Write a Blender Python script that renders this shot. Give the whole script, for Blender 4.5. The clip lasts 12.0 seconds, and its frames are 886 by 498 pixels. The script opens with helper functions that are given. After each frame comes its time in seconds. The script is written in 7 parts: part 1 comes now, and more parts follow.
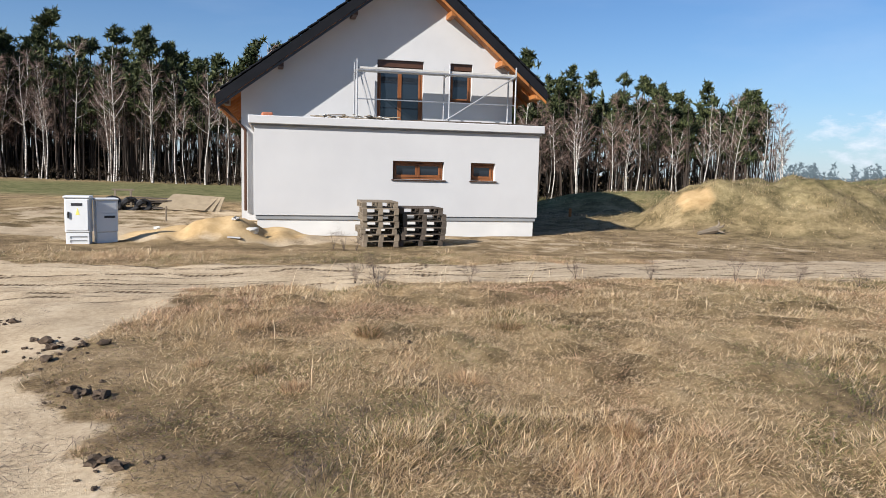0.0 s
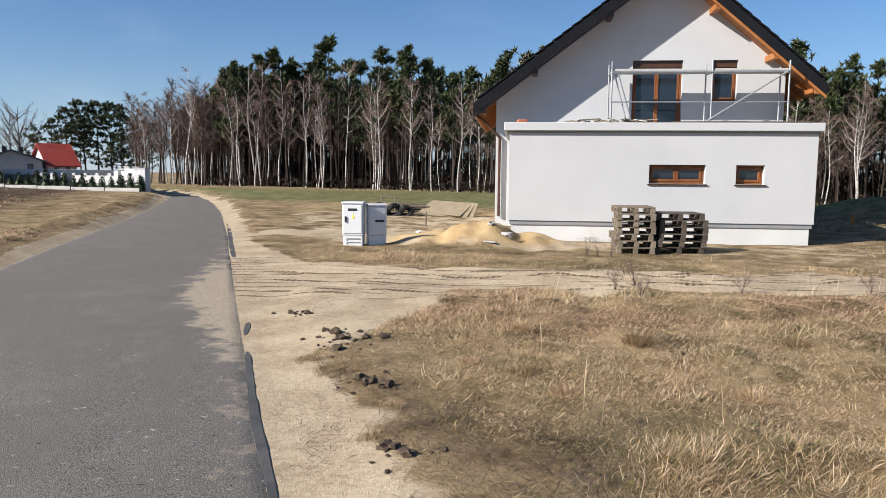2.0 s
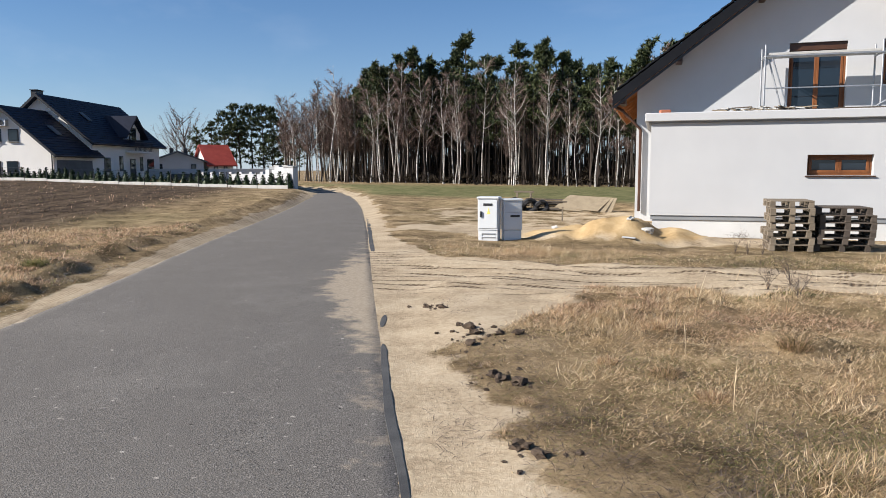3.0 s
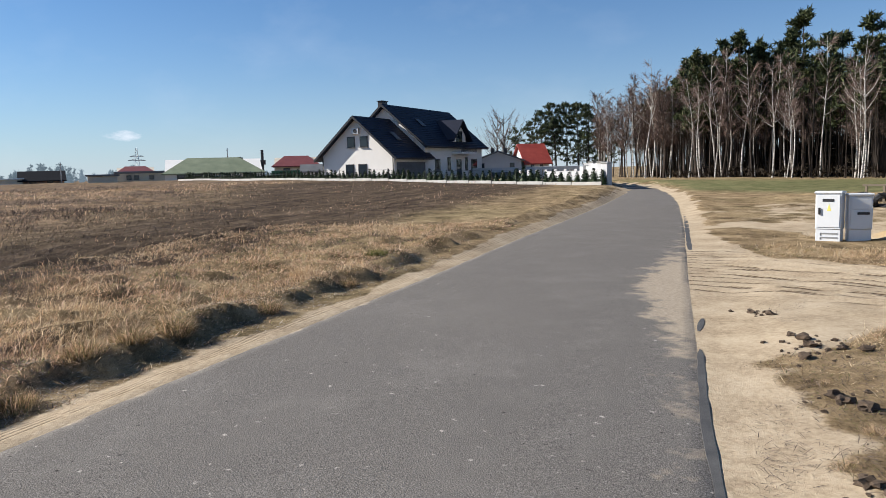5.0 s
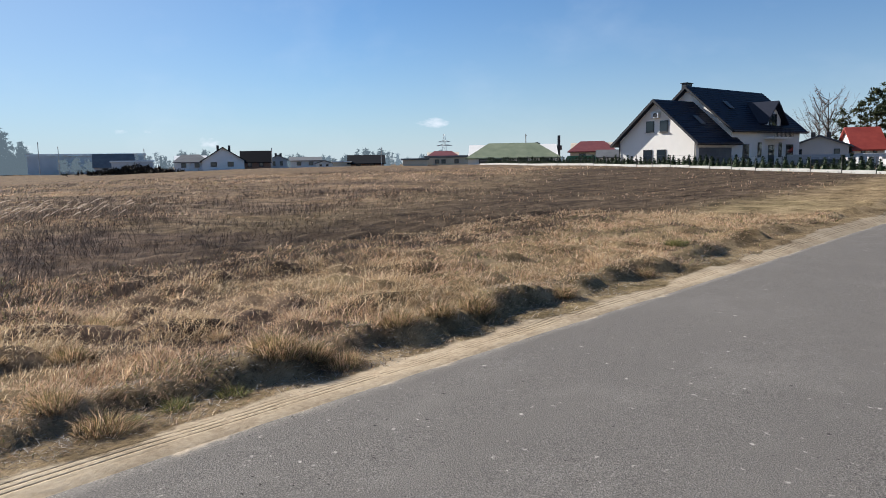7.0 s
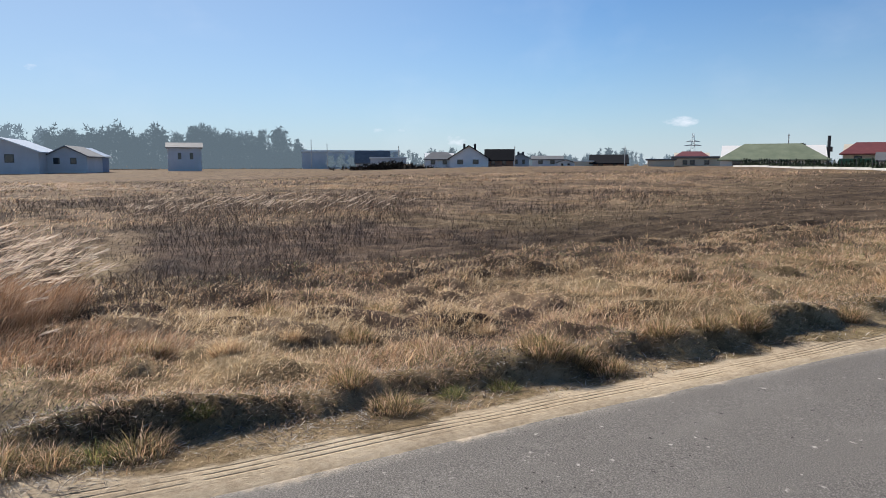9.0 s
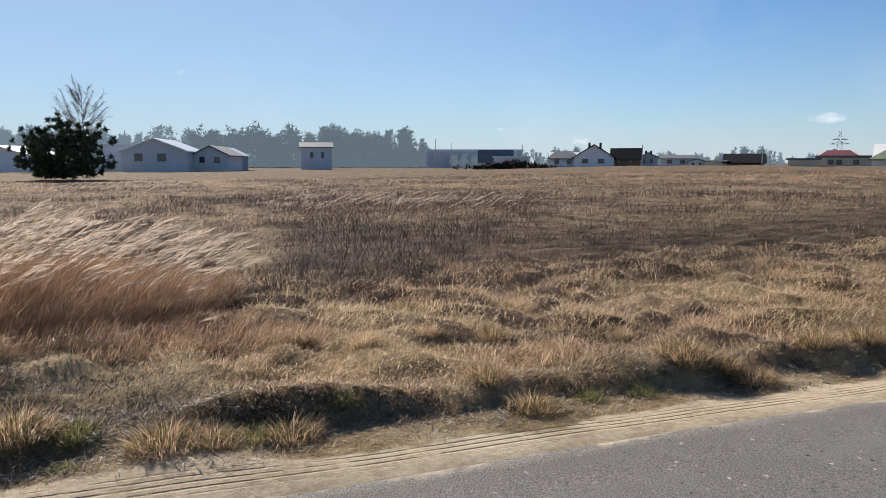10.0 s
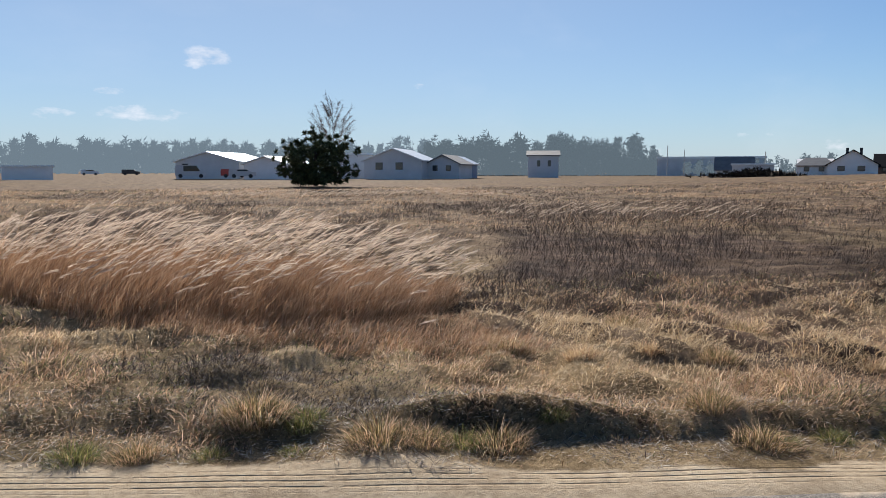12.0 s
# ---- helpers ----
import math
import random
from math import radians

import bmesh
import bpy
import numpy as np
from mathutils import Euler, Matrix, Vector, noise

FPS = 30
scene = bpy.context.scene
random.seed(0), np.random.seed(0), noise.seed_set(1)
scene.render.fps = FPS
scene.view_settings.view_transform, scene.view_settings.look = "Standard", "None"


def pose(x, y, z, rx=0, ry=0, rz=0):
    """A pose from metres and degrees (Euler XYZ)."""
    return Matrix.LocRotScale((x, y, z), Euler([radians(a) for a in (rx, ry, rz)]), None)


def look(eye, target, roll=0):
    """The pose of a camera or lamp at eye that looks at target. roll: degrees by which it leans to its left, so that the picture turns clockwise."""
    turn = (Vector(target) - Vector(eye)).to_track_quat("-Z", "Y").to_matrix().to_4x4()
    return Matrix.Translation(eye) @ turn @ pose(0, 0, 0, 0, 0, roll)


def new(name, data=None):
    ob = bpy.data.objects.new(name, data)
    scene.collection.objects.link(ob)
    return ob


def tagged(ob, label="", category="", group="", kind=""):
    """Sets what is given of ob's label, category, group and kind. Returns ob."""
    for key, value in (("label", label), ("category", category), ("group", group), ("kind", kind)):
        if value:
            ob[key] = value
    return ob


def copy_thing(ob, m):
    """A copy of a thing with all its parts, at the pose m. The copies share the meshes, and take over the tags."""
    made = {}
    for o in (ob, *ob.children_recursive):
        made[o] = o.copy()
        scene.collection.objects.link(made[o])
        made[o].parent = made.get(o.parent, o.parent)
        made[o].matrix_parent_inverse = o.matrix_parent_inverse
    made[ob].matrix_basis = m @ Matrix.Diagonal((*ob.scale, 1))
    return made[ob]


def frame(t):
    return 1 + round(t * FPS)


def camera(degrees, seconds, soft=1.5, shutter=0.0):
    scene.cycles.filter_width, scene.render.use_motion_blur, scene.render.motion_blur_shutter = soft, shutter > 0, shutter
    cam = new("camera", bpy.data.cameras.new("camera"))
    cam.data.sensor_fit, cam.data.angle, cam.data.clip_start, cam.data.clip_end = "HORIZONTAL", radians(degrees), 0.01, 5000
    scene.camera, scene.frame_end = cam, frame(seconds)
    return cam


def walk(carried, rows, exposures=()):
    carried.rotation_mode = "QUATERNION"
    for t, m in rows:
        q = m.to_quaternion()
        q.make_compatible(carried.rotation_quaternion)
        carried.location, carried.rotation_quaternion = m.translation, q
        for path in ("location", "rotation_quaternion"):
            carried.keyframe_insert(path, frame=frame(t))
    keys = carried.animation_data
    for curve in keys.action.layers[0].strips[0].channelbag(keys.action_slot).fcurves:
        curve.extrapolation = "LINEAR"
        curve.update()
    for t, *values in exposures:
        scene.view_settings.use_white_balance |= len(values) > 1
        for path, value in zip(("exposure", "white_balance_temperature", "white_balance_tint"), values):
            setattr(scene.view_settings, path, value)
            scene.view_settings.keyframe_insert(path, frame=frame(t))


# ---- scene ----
cam = camera(62.6, 12.0, soft=0.5)
# seconds, place in metres, tilt, lean and turn in degrees
PATH = [
    (0.0, 0.000, 0.000, 1.650, 83.96, -1.38, -1.03),
    (0.5, -0.061, -0.016, 1.654, 84.11, -1.39, 3.59),
    (1.0, -0.137, 0.017, 1.632, 84.24, -1.19, 8.24),
    (1.5, -0.191, 0.046, 1.619, 84.02, -0.86, 13.20),
    (2.0, -0.220, 0.057, 1.609, 84.18, -0.52, 17.93),
    (2.5, -0.244, 0.117, 1.590, 84.07, -0.17, 22.96),
    (3.0, -0.253, 0.156, 1.591, 83.80, 0.18, 28.54),
    (5.0, -0.313, 0.218, 1.582, 83.88, 1.45, 52.72),
    (5.5, -0.340, 0.243, 1.576, 83.71, 1.53, 58.68),
    (6.0, -0.364, 0.254, 1.569, 83.61, 1.32, 64.57),
    (6.5, -0.394, 0.242, 1.574, 83.55, 1.24, 70.41),
    (7.0, -0.436, 0.183, 1.579, 83.23, 0.95, 75.45),
    (9.0, -0.414, -0.104, 1.628, 83.30, 0.03, 94.04),
    (9.5, -0.410, -0.178, 1.626, 83.21, -0.03, 98.64),
    (10.0, -0.376, -0.235, 1.632, 83.23, -0.06, 103.59),
    (10.5, -0.412, -0.243, 1.636, 83.16, 0.03, 108.91),
    (11.0, -0.437, -0.213, 1.636, 83.44, 0.08, 113.55),
    (11.5, -0.452, -0.200, 1.635, 83.71, 0.14, 117.65),
    (12.0, -0.468, -0.207, 1.637, 83.85, 0.04, 121.17),
]
walk(cam, [(t, pose(x, y, z, tilt, lean, turn)) for t, x, y, z, tilt, lean, turn in PATH],
     [(0.0, 0.76, 6250, 12), (7.0, 0.78, 6250, 11), (9.5, 0.76, 6350, 12), (12.0, 0.68, 6400, 12)])

# ---- light: low late-winter sun, clear sky with a few clouds ----
SUN_AZ, SUN_EL = 134.0, 30.0      # degrees to the left of +y, degrees above the horizon


def toward(az, el):
    a, e = radians(az), radians(el)
    return Vector((-math.sin(a) * math.cos(e), math.cos(a) * math.cos(e), math.sin(e)))


sun_data = bpy.data.lights.new("sun", "SUN")
sun_data.energy, sun_data.angle, sun_data.color = 5.0, radians(0.53), (1.0, 0.93, 0.82)
sun = new("sun", sun_data)
sun.matrix_world = look((0, 0, 60), Vector((0, 0, 60)) - toward(SUN_AZ, SUN_EL))

world = bpy.data.worlds.new("sky")
scene.world = world
world.use_nodes = True
wt = world.node_tree
wt.nodes.clear()


def wnode(kind, **props):
    n = wt.nodes.new(kind)
    for k, v in props.items():
        n.inputs[k.replace("_", " ")].default_value = v
    return n


def wmath(op, a, b=None, clamp=False):
    n = wt.nodes.new("ShaderNodeMath")
    n.operation, n.use_clamp = op, clamp
    for i, v in enumerate((a, b)):
        if v is None:
            continue
        if isinstance(v, (int, float)):
            n.inputs[i].default_value = v
        else:
            wt.links.new(v, n.inputs[i])
    return n.outputs[0]


sky = wt.nodes.new("ShaderNodeTexSky")
sky.sky_type, sky.sun_disc = "NISHITA", False
sky.sun_elevation, sky.sun_rotation = radians(SUN_EL), radians(-SUN_AZ)
sky.air_density, sky.dust_density, sky.ozone_density, sky.altitude = 1.0, 0.0, 2.2, 60
coords = wt.nodes.new("ShaderNodeTexCoord")
split = wt.nodes.new("ShaderNodeSeparateXYZ")
wt.links.new(coords.outputs["Generated"], split.inputs[0])
dx, dy, dz = split.outputs
az_v = wmath("MULTIPLY", wmath("ARCTAN2", wmath("MULTIPLY", dx, -1.0), dy), 57.2958)
el_v = wmath("MULTIPLY", wmath("ARCSINE", dz), 57.2958)
puff = wnode("ShaderNodeTexNoise", Scale=30.0, Detail=7.0, Roughness=0.6)
stretch = wt.nodes.new("ShaderNodeMapping")
stretch.inputs["Scale"].default_value = (1, 1, 2.2)
wt.links.new(coords.outputs["Generated"], stretch.inputs[0])
wt.links.new(stretch.outputs[0], puff.inputs["Vector"])
# clouds: azimuth, elevation, half width, half height in degrees, density
CLOUDS = [(-33, 2.4, 8.0, 2.7, 0.8), (-42, 3.4, 9, 3.0, 0.85), (-55, 3.5, 9, 3.0, 1.0), (76.3, 3.1, 1.7, 0.5, 0.7),
          (93.5, 1.8, 2.5, 0.6, 0.55), (107, 1.4, 3.0, 0.7, 0.5), (122.8, 6.4, 1.2, 0.35, 0.5), (138.8, 8.2, 2.1, 1.0, 0.95),
          (145.5, 5.6, 1.4, 0.4, 0.7), (143, 4.1, 4.2, 0.7, 0.8), (149, 3.8, 1.8, 0.6, 0.7), (98, 2.6, 1.6, 0.4, 0.5)]
cover = None
for c_az, c_el, c_w, c_h, c_d in CLOUDS:
    ea = wmath("DIVIDE", wmath("SUBTRACT", az_v, float(c_az)), float(c_w))
    ee = wmath("DIVIDE", wmath("SUBTRACT", el_v, float(c_el)), float(c_h))
    r2 = wmath("ADD", wmath("MULTIPLY", ea, ea), wmath("MULTIPLY", ee, ee))
    blob = wmath("MULTIPLY", wmath("SUBTRACT", 1.25, r2, True), float(c_d))
    cover = blob if cover is None else wmath("MAXIMUM", cover, blob)
cloud = wmath("MULTIPLY", wmath("SUBTRACT", wmath("ADD", cover, wmath("MULTIPLY", puff.outputs[0], 2.4)), 1.75), 1.1, True)
cloud = wmath("MULTIPLY", cloud, wmath("GREATER_THAN", cover, 0.01))
# thin veil of high cloud
wisp = wnode("ShaderNodeTexNoise", Scale=2.2, Detail=5.0, Roughness=0.55)
smear = wt.nodes.new("ShaderNodeMapping")
smear.inputs["Scale"].default_value = (1.0, 3.0, 5.0)
smear.inputs["Rotation"].default_value = (0.2, 0.3, 0.5)
wt.links.new(coords.outputs["Generated"], smear.inputs[0])
wt.links.new(smear.outputs[0], wisp.inputs["Vector"])
veil = wmath("MULTIPLY", wmath("SUBTRACT", wisp.outputs[0], 0.52), 0.35, True)
cloud_col = wt.nodes.new("ShaderNodeMix")
cloud_col.data_type = "RGBA"
wt.links.new(puff.outputs[0], cloud_col.inputs[0])
cloud_col.inputs[6].default_value = (6.6, 7.3, 8.6, 1)
cloud_col.inputs[7].default_value = (13.0, 13.2, 13.6, 1)
over = wt.nodes.new("ShaderNodeMix")
over.data_type = "RGBA"
wt.links.new(wmath("MAXIMUM", cloud, veil), over.inputs[0])
tint = wt.nodes.new("ShaderNodeMix")
tint.data_type, tint.blend_type = "RGBA", "MULTIPLY"
tint.inputs[0].default_value = 1.0
tint.inputs[7].default_value = (0.61, 0.91, 1.19, 1)
wt.links.new(sky.outputs[0], tint.inputs[6])
haze = wt.nodes.new("ShaderNodeMix")
haze.data_type = "RGBA"
wt.links.new(wmath("MULTIPLY", wmath("POWER", 2.718, wmath("MULTIPLY", wmath("MAXIMUM", el_v, 0.0), -0.19)), 0.8), haze.inputs[0])
wt.links.new(tint.outputs[2], haze.inputs[6])
haze.inputs[7].default_value = (6.7, 7.4, 8.2, 1)
# whiter air round the sun
facing = wt.nodes.new("ShaderNodeVectorMath")
facing.operation = "DOT_PRODUCT"
facing.inputs[1].default_value = toward(SUN_AZ, SUN_EL)
wt.links.new(coords.outputs["Generated"], facing.inputs[0])
aureole = wt.nodes.new("ShaderNodeMix")
aureole.data_type = "RGBA"
wt.links.new(wmath("MULTIPLY", wmath("MULTIPLY", wmath("SUBTRACT", facing.outputs["Value"], 0.62), 2.6, True), 0.6), aureole.inputs[0])
wt.links.new(haze.outputs[2], aureole.inputs[6])
aureole.inputs[7].default_value = (5.7, 6.7, 7.7, 1)
wt.links.new(aureole.outputs[2], over.inputs[6])
wt.links.new(cloud_col.outputs[2], over.inputs[7])
air = wt.nodes.new("ShaderNodeBackground")
air.inputs["Strength"].default_value = 0.053
wt.links.new(over.outputs[2], air.inputs["Color"])
wt.links.new(air.outputs[0], wt.nodes.new("ShaderNodeOutputWorld").inputs[0])


# ---- materials ----
class Nodes:
    """A node material under construction."""

    def __init__(self, name):
        self.mat = bpy.data.materials.new(name)
        self.mat.use_nodes = True
        self.tree = self.mat.node_tree
        self.bsdf = self.tree.nodes["Principled BSDF"]

    def put(self, socket, value):
        if isinstance(value, (int, float)):
            socket.default_value = value
        elif isinstance(value, tuple):
            socket.default_value = (*value, 1) if len(value) == 3 and socket.type == "RGBA" else value
        else:
            self.tree.links.new(value, socket)

    def noise(self, scale, detail=4.0, rough=0.55, squeeze=(1, 1, 1), space="Object", turn=0.0, warp=0.0):
        tc = self.tree.nodes.new("ShaderNodeTexCoord")
        mp = self.tree.nodes.new("ShaderNodeMapping")
        mp.inputs["Scale"].default_value = squeeze
        if turn:
            mp.vector_type = "TEXTURE"
            mp.inputs["Scale"].default_value = tuple(1 / v for v in squeeze)
            mp.inputs["Rotation"].default_value = (0, 0, radians(turn))
        if space == "World":
            geo = self.tree.nodes.new("ShaderNodeNewGeometry")
            self.tree.links.new(geo.outputs["Position"], mp.inputs[0])
        else:
            self.tree.links.new(tc.outputs[space], mp.inputs[0])
        n = self.tree.nodes.new("ShaderNodeTexNoise")
        n.inputs["Scale"].default_value, n.inputs["Detail"].default_value, n.inputs["Roughness"].default_value = scale, detail, rough
        n.inputs["Distortion"].default_value = warp
        self.tree.links.new(mp.outputs[0], n.inputs["Vector"])
        return n.outputs[0]

    def fibres(self, turn, along=7.0, across=95.0):
        """Thin straws lying along one heading, 0 to 1."""
        v = self.noise(1.0, 3, 0.6, (along, across, along), turn=turn, warp=0.6)
        return self.math("SUBTRACT", 1.0, self.math("MULTIPLY", self.math("ABSOLUTE", self.math("SUBTRACT", v, 0.5)), 7.0), True)

    def ramp(self, value, stops):
        r = self.tree.nodes.new("ShaderNodeValToRGB")
        while len(r.color_ramp.elements) < len(stops):
            r.color_ramp.elements.new(0.5)
        for e, (p, c) in zip(r.color_ramp.elements, stops):
            e.position, e.color = p, (*c, 1)
        self.put(r.inputs[0], value)
        return r.outputs[0]

    def mix(self, f, a, b, how="MIX"):
        m = self.tree.nodes.new("ShaderNodeMix")
        m.data_type, m.blend_type = "RGBA", how
        self.put(m.inputs[0], f), self.put(m.inputs[6], a), self.put(m.inputs[7], b)
        return m.outputs[2]

    def math(self, op, a, b=0.0, clamp=False):
        m = self.tree.nodes.new("ShaderNodeMath")
        m.operation, m.use_clamp = op, clamp
        self.put(m.inputs[0], a), self.put(m.inputs[1], b)
        return m.outputs[0]

    def attr(self, name):
        a = self.tree.nodes.new("ShaderNodeAttribute")
        a.attribute_name = name
        return a.outputs["Fac"]

    def island(self):
        return self.tree.nodes.new("ShaderNodeNewGeometry").outputs["Random Per Island"]

    def object_random(self):
        return self.tree.nodes.new("ShaderNodeObjectInfo").outputs["Random"]

    def done(self, colour, rough=0.8, metal=0.0, bump=None, height=0.01, strength=0.6, spec=0.4):
        self.put(self.bsdf.inputs["Base Color"], colour)
        self.put(self.bsdf.inputs["Roughness"], rough)
        self.put(self.bsdf.inputs["Metallic"], metal)
        self.put(self.bsdf.inputs["Specular IOR Level"], spec)
        if bump is not None:
            b = self.tree.nodes.new("ShaderNodeBump")
            b.inputs["Strength"].default_value, b.inputs["Distance"].default_value = strength, height
            self.put(b.inputs["Height"], bump)
            self.tree.links.new(b.outputs[0], self.bsdf.inputs["Normal"])
        return self.mat


def plain(name, dark, light, scale=3.0, rough=0.8, bump=40.0, height=0.004, metal=0.0, squeeze=(1, 1, 1), vary=0.0, spec=0.4):
    """A surface with stains at one scale and grain at another."""
    n = Nodes(name)
    big = n.noise(scale, 5, 0.6, squeeze)
    fine = n.noise(bump, 3, 0.6, squeeze)
    f = n.math("ADD", n.math("MULTIPLY", big, 0.7), n.math("MULTIPLY", fine, 0.3))
    col = n.ramp(f, [(0.3, dark), (0.7, light)])
    if vary:
        col = n.mix(vary, col, n.ramp(n.object_random(), [(0, dark), (1, light)]))
    return n.done(col, rough, metal, fine, height, spec=spec)


def leafy(name, stops, rough=0.7, sheen=0.0, translucent=0.0, spec=0.25):
    """Blades, stems and needles: each one takes its own tone."""
    n = Nodes(name)
    m = n.done(n.mix(0.12, n.ramp(n.island(), stops), n.ramp(n.noise(0.6, 3, 0.6, space="World"), [(0.35, stops[0][1]), (0.65, stops[-1][1])])), rough, spec=spec)
    if translucent:
        t = n.tree.nodes.new("ShaderNodeBsdfTranslucent")
        n.put(t.inputs["Color"], n.ramp(n.island(), stops))
        mx = n.tree.nodes.new("ShaderNodeMixShader")
        mx.inputs[0].default_value = translucent
        n.tree.links.new(n.bsdf.outputs[0], mx.inputs[1]), n.tree.links.new(t.outputs[0], mx.inputs[2])
        n.tree.links.new(mx.outputs[0], n.tree.nodes["Material Output"].inputs[0])
    return m


def ground_material():
    n = Nodes("ground_soil")
    big, mid, fine = n.noise(0.12, 5, 0.6), n.noise(1.3, 6, 0.65), n.noise(22, 5, 0.7)
    grain = n.noise(160, 2, 0.6)
    rough_ = n.noise(1.1, 10, 0.8)                     # the same unevenness at every scale
    straws = n.math("MAXIMUM", n.math("MAXIMUM", n.fibres(18), n.fibres(77)), n.math("MAXIMUM", n.fibres(141), n.fibres(-48, 5, 70)))
    tangle = n.math("ADD", n.math("MULTIPLY", rough_, 0.75), n.math("MULTIPLY", straws, 0.22))
    straw = n.ramp(tangle, [(0.38, (0.03, 0.022, 0.014)), (0.48, (0.115, 0.082, 0.046)), (0.57, (0.27, 0.195, 0.11)), (0.7, (0.48, 0.365, 0.225))])
    green = n.ramp(tangle, [(0.36, (0.028, 0.03, 0.014)), (0.5, (0.1, 0.104, 0.045)), (0.66, (0.22, 0.212, 0.1))])
    col = n.mix(n.math("MULTIPLY", n.math("SUBTRACT", big, 0.5), 1.5, True), straw, green)
    col = n.mix(n.math("MULTIPLY", n.attr("green"), n.math("ADD", mid, 0.45), True), col, green)
    heath = n.ramp(n.math("ADD", n.math("MULTIPLY", rough_, 0.85), n.math("MULTIPLY", fine, 0.15)), [(0.36, (0.026, 0.02, 0.017)), (0.47, (0.088, 0.061, 0.047)), (0.55, (0.175, 0.12, 0.085)), (0.66, (0.30, 0.215, 0.145))])
    rusty = n.ramp(rough_, [(0.38, (0.05, 0.032, 0.018)), (0.52, (0.17, 0.105, 0.055)), (0.66, (0.32, 0.21, 0.115))])
    heath = n.mix(n.math("MULTIPLY", n.math("SUBTRACT", n.noise(0.22, 5, 0.65), 0.5), 5.0, True), heath, rusty)
    col = n.mix(n.attr("heath"), col, heath)
    rows_ = n.noise(1.0, 8, 0.75, (0.16, 2.2, 1), turn=123)
    soil = n.ramp(n.math("ADD", n.math("MULTIPLY", rough_, 0.5), n.math("MULTIPLY", rows_, 0.5)), [(0.4, (0.028, 0.021, 0.016)), (0.48, (0.068, 0.049, 0.034)), (0.56, (0.13, 0.095, 0.064)), (0.66, (0.24, 0.182, 0.127))])
    col = n.mix(n.attr("plough"), col, soil)
    sand = n.ramp(n.math("ADD", n.math("MULTIPLY", mid, 0.35), n.math("ADD", n.math("MULTIPLY", fine, 0.35), n.math("MULTIPLY", rough_, 0.3))), [(0.36, (0.225, 0.167, 0.108)), (0.5, (0.42, 0.335, 0.23)), (0.64, (0.54, 0.445, 0.322))])
    edge = n.math("MULTIPLY", n.math("SUBTRACT", n.math("ADD", n.attr("sand"), n.math("MULTIPLY", n.math("SUBTRACT", n.math("ADD", n.math("MULTIPLY", mid, 0.4), n.math("MULTIPLY", rough_, 0.6)), 0.5), 1.9)), 0.42), 6.0, True)
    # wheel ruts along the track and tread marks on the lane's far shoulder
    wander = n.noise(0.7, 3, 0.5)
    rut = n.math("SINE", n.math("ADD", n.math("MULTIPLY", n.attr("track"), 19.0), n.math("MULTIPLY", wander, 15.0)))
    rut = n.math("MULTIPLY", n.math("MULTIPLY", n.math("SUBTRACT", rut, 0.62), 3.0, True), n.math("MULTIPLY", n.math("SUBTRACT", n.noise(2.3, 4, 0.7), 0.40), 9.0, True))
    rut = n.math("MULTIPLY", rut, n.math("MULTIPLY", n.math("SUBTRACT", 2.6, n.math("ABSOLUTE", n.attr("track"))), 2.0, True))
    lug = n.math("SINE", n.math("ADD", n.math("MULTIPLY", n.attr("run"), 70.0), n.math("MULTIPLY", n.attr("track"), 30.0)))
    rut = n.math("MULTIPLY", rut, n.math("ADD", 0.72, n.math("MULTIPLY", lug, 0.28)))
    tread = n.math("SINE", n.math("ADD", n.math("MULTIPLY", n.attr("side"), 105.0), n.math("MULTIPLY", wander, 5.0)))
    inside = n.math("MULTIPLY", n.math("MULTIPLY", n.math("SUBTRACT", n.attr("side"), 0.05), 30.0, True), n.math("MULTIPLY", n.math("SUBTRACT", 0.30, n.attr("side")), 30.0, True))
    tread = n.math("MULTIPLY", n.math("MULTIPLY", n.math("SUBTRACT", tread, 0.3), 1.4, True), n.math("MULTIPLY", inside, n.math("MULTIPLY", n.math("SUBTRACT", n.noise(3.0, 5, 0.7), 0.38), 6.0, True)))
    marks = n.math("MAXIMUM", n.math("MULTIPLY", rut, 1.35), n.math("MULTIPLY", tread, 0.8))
    # marks turn the sand dark brown along each groove
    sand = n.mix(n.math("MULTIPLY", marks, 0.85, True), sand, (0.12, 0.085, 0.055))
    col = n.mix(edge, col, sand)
    gold = n.ramp(n.math("ADD", n.math("MULTIPLY", mid, 0.5), n.math("MULTIPLY", rough_, 0.5)), [(0.34, (0.27, 0.18, 0.085)), (0.5, (0.44, 0.31, 0.16)), (0.66, (0.60, 0.45, 0.26))])
    col = n.mix(n.attr("gold"), col, gold)
    rise = n.math("ADD", n.math("ADD", fine, n.math("MULTIPLY", grain, 0.4)), n.math("MULTIPLY", n.math("MULTIPLY", straws, n.math("SUBTRACT", 1.0, edge)), 0.7))
    return n.done(col, 0.92, 0, n.math("SUBTRACT", rise, n.math("MULTIPLY", marks, 1.5)), 0.012, 0.9, spec=0.03)


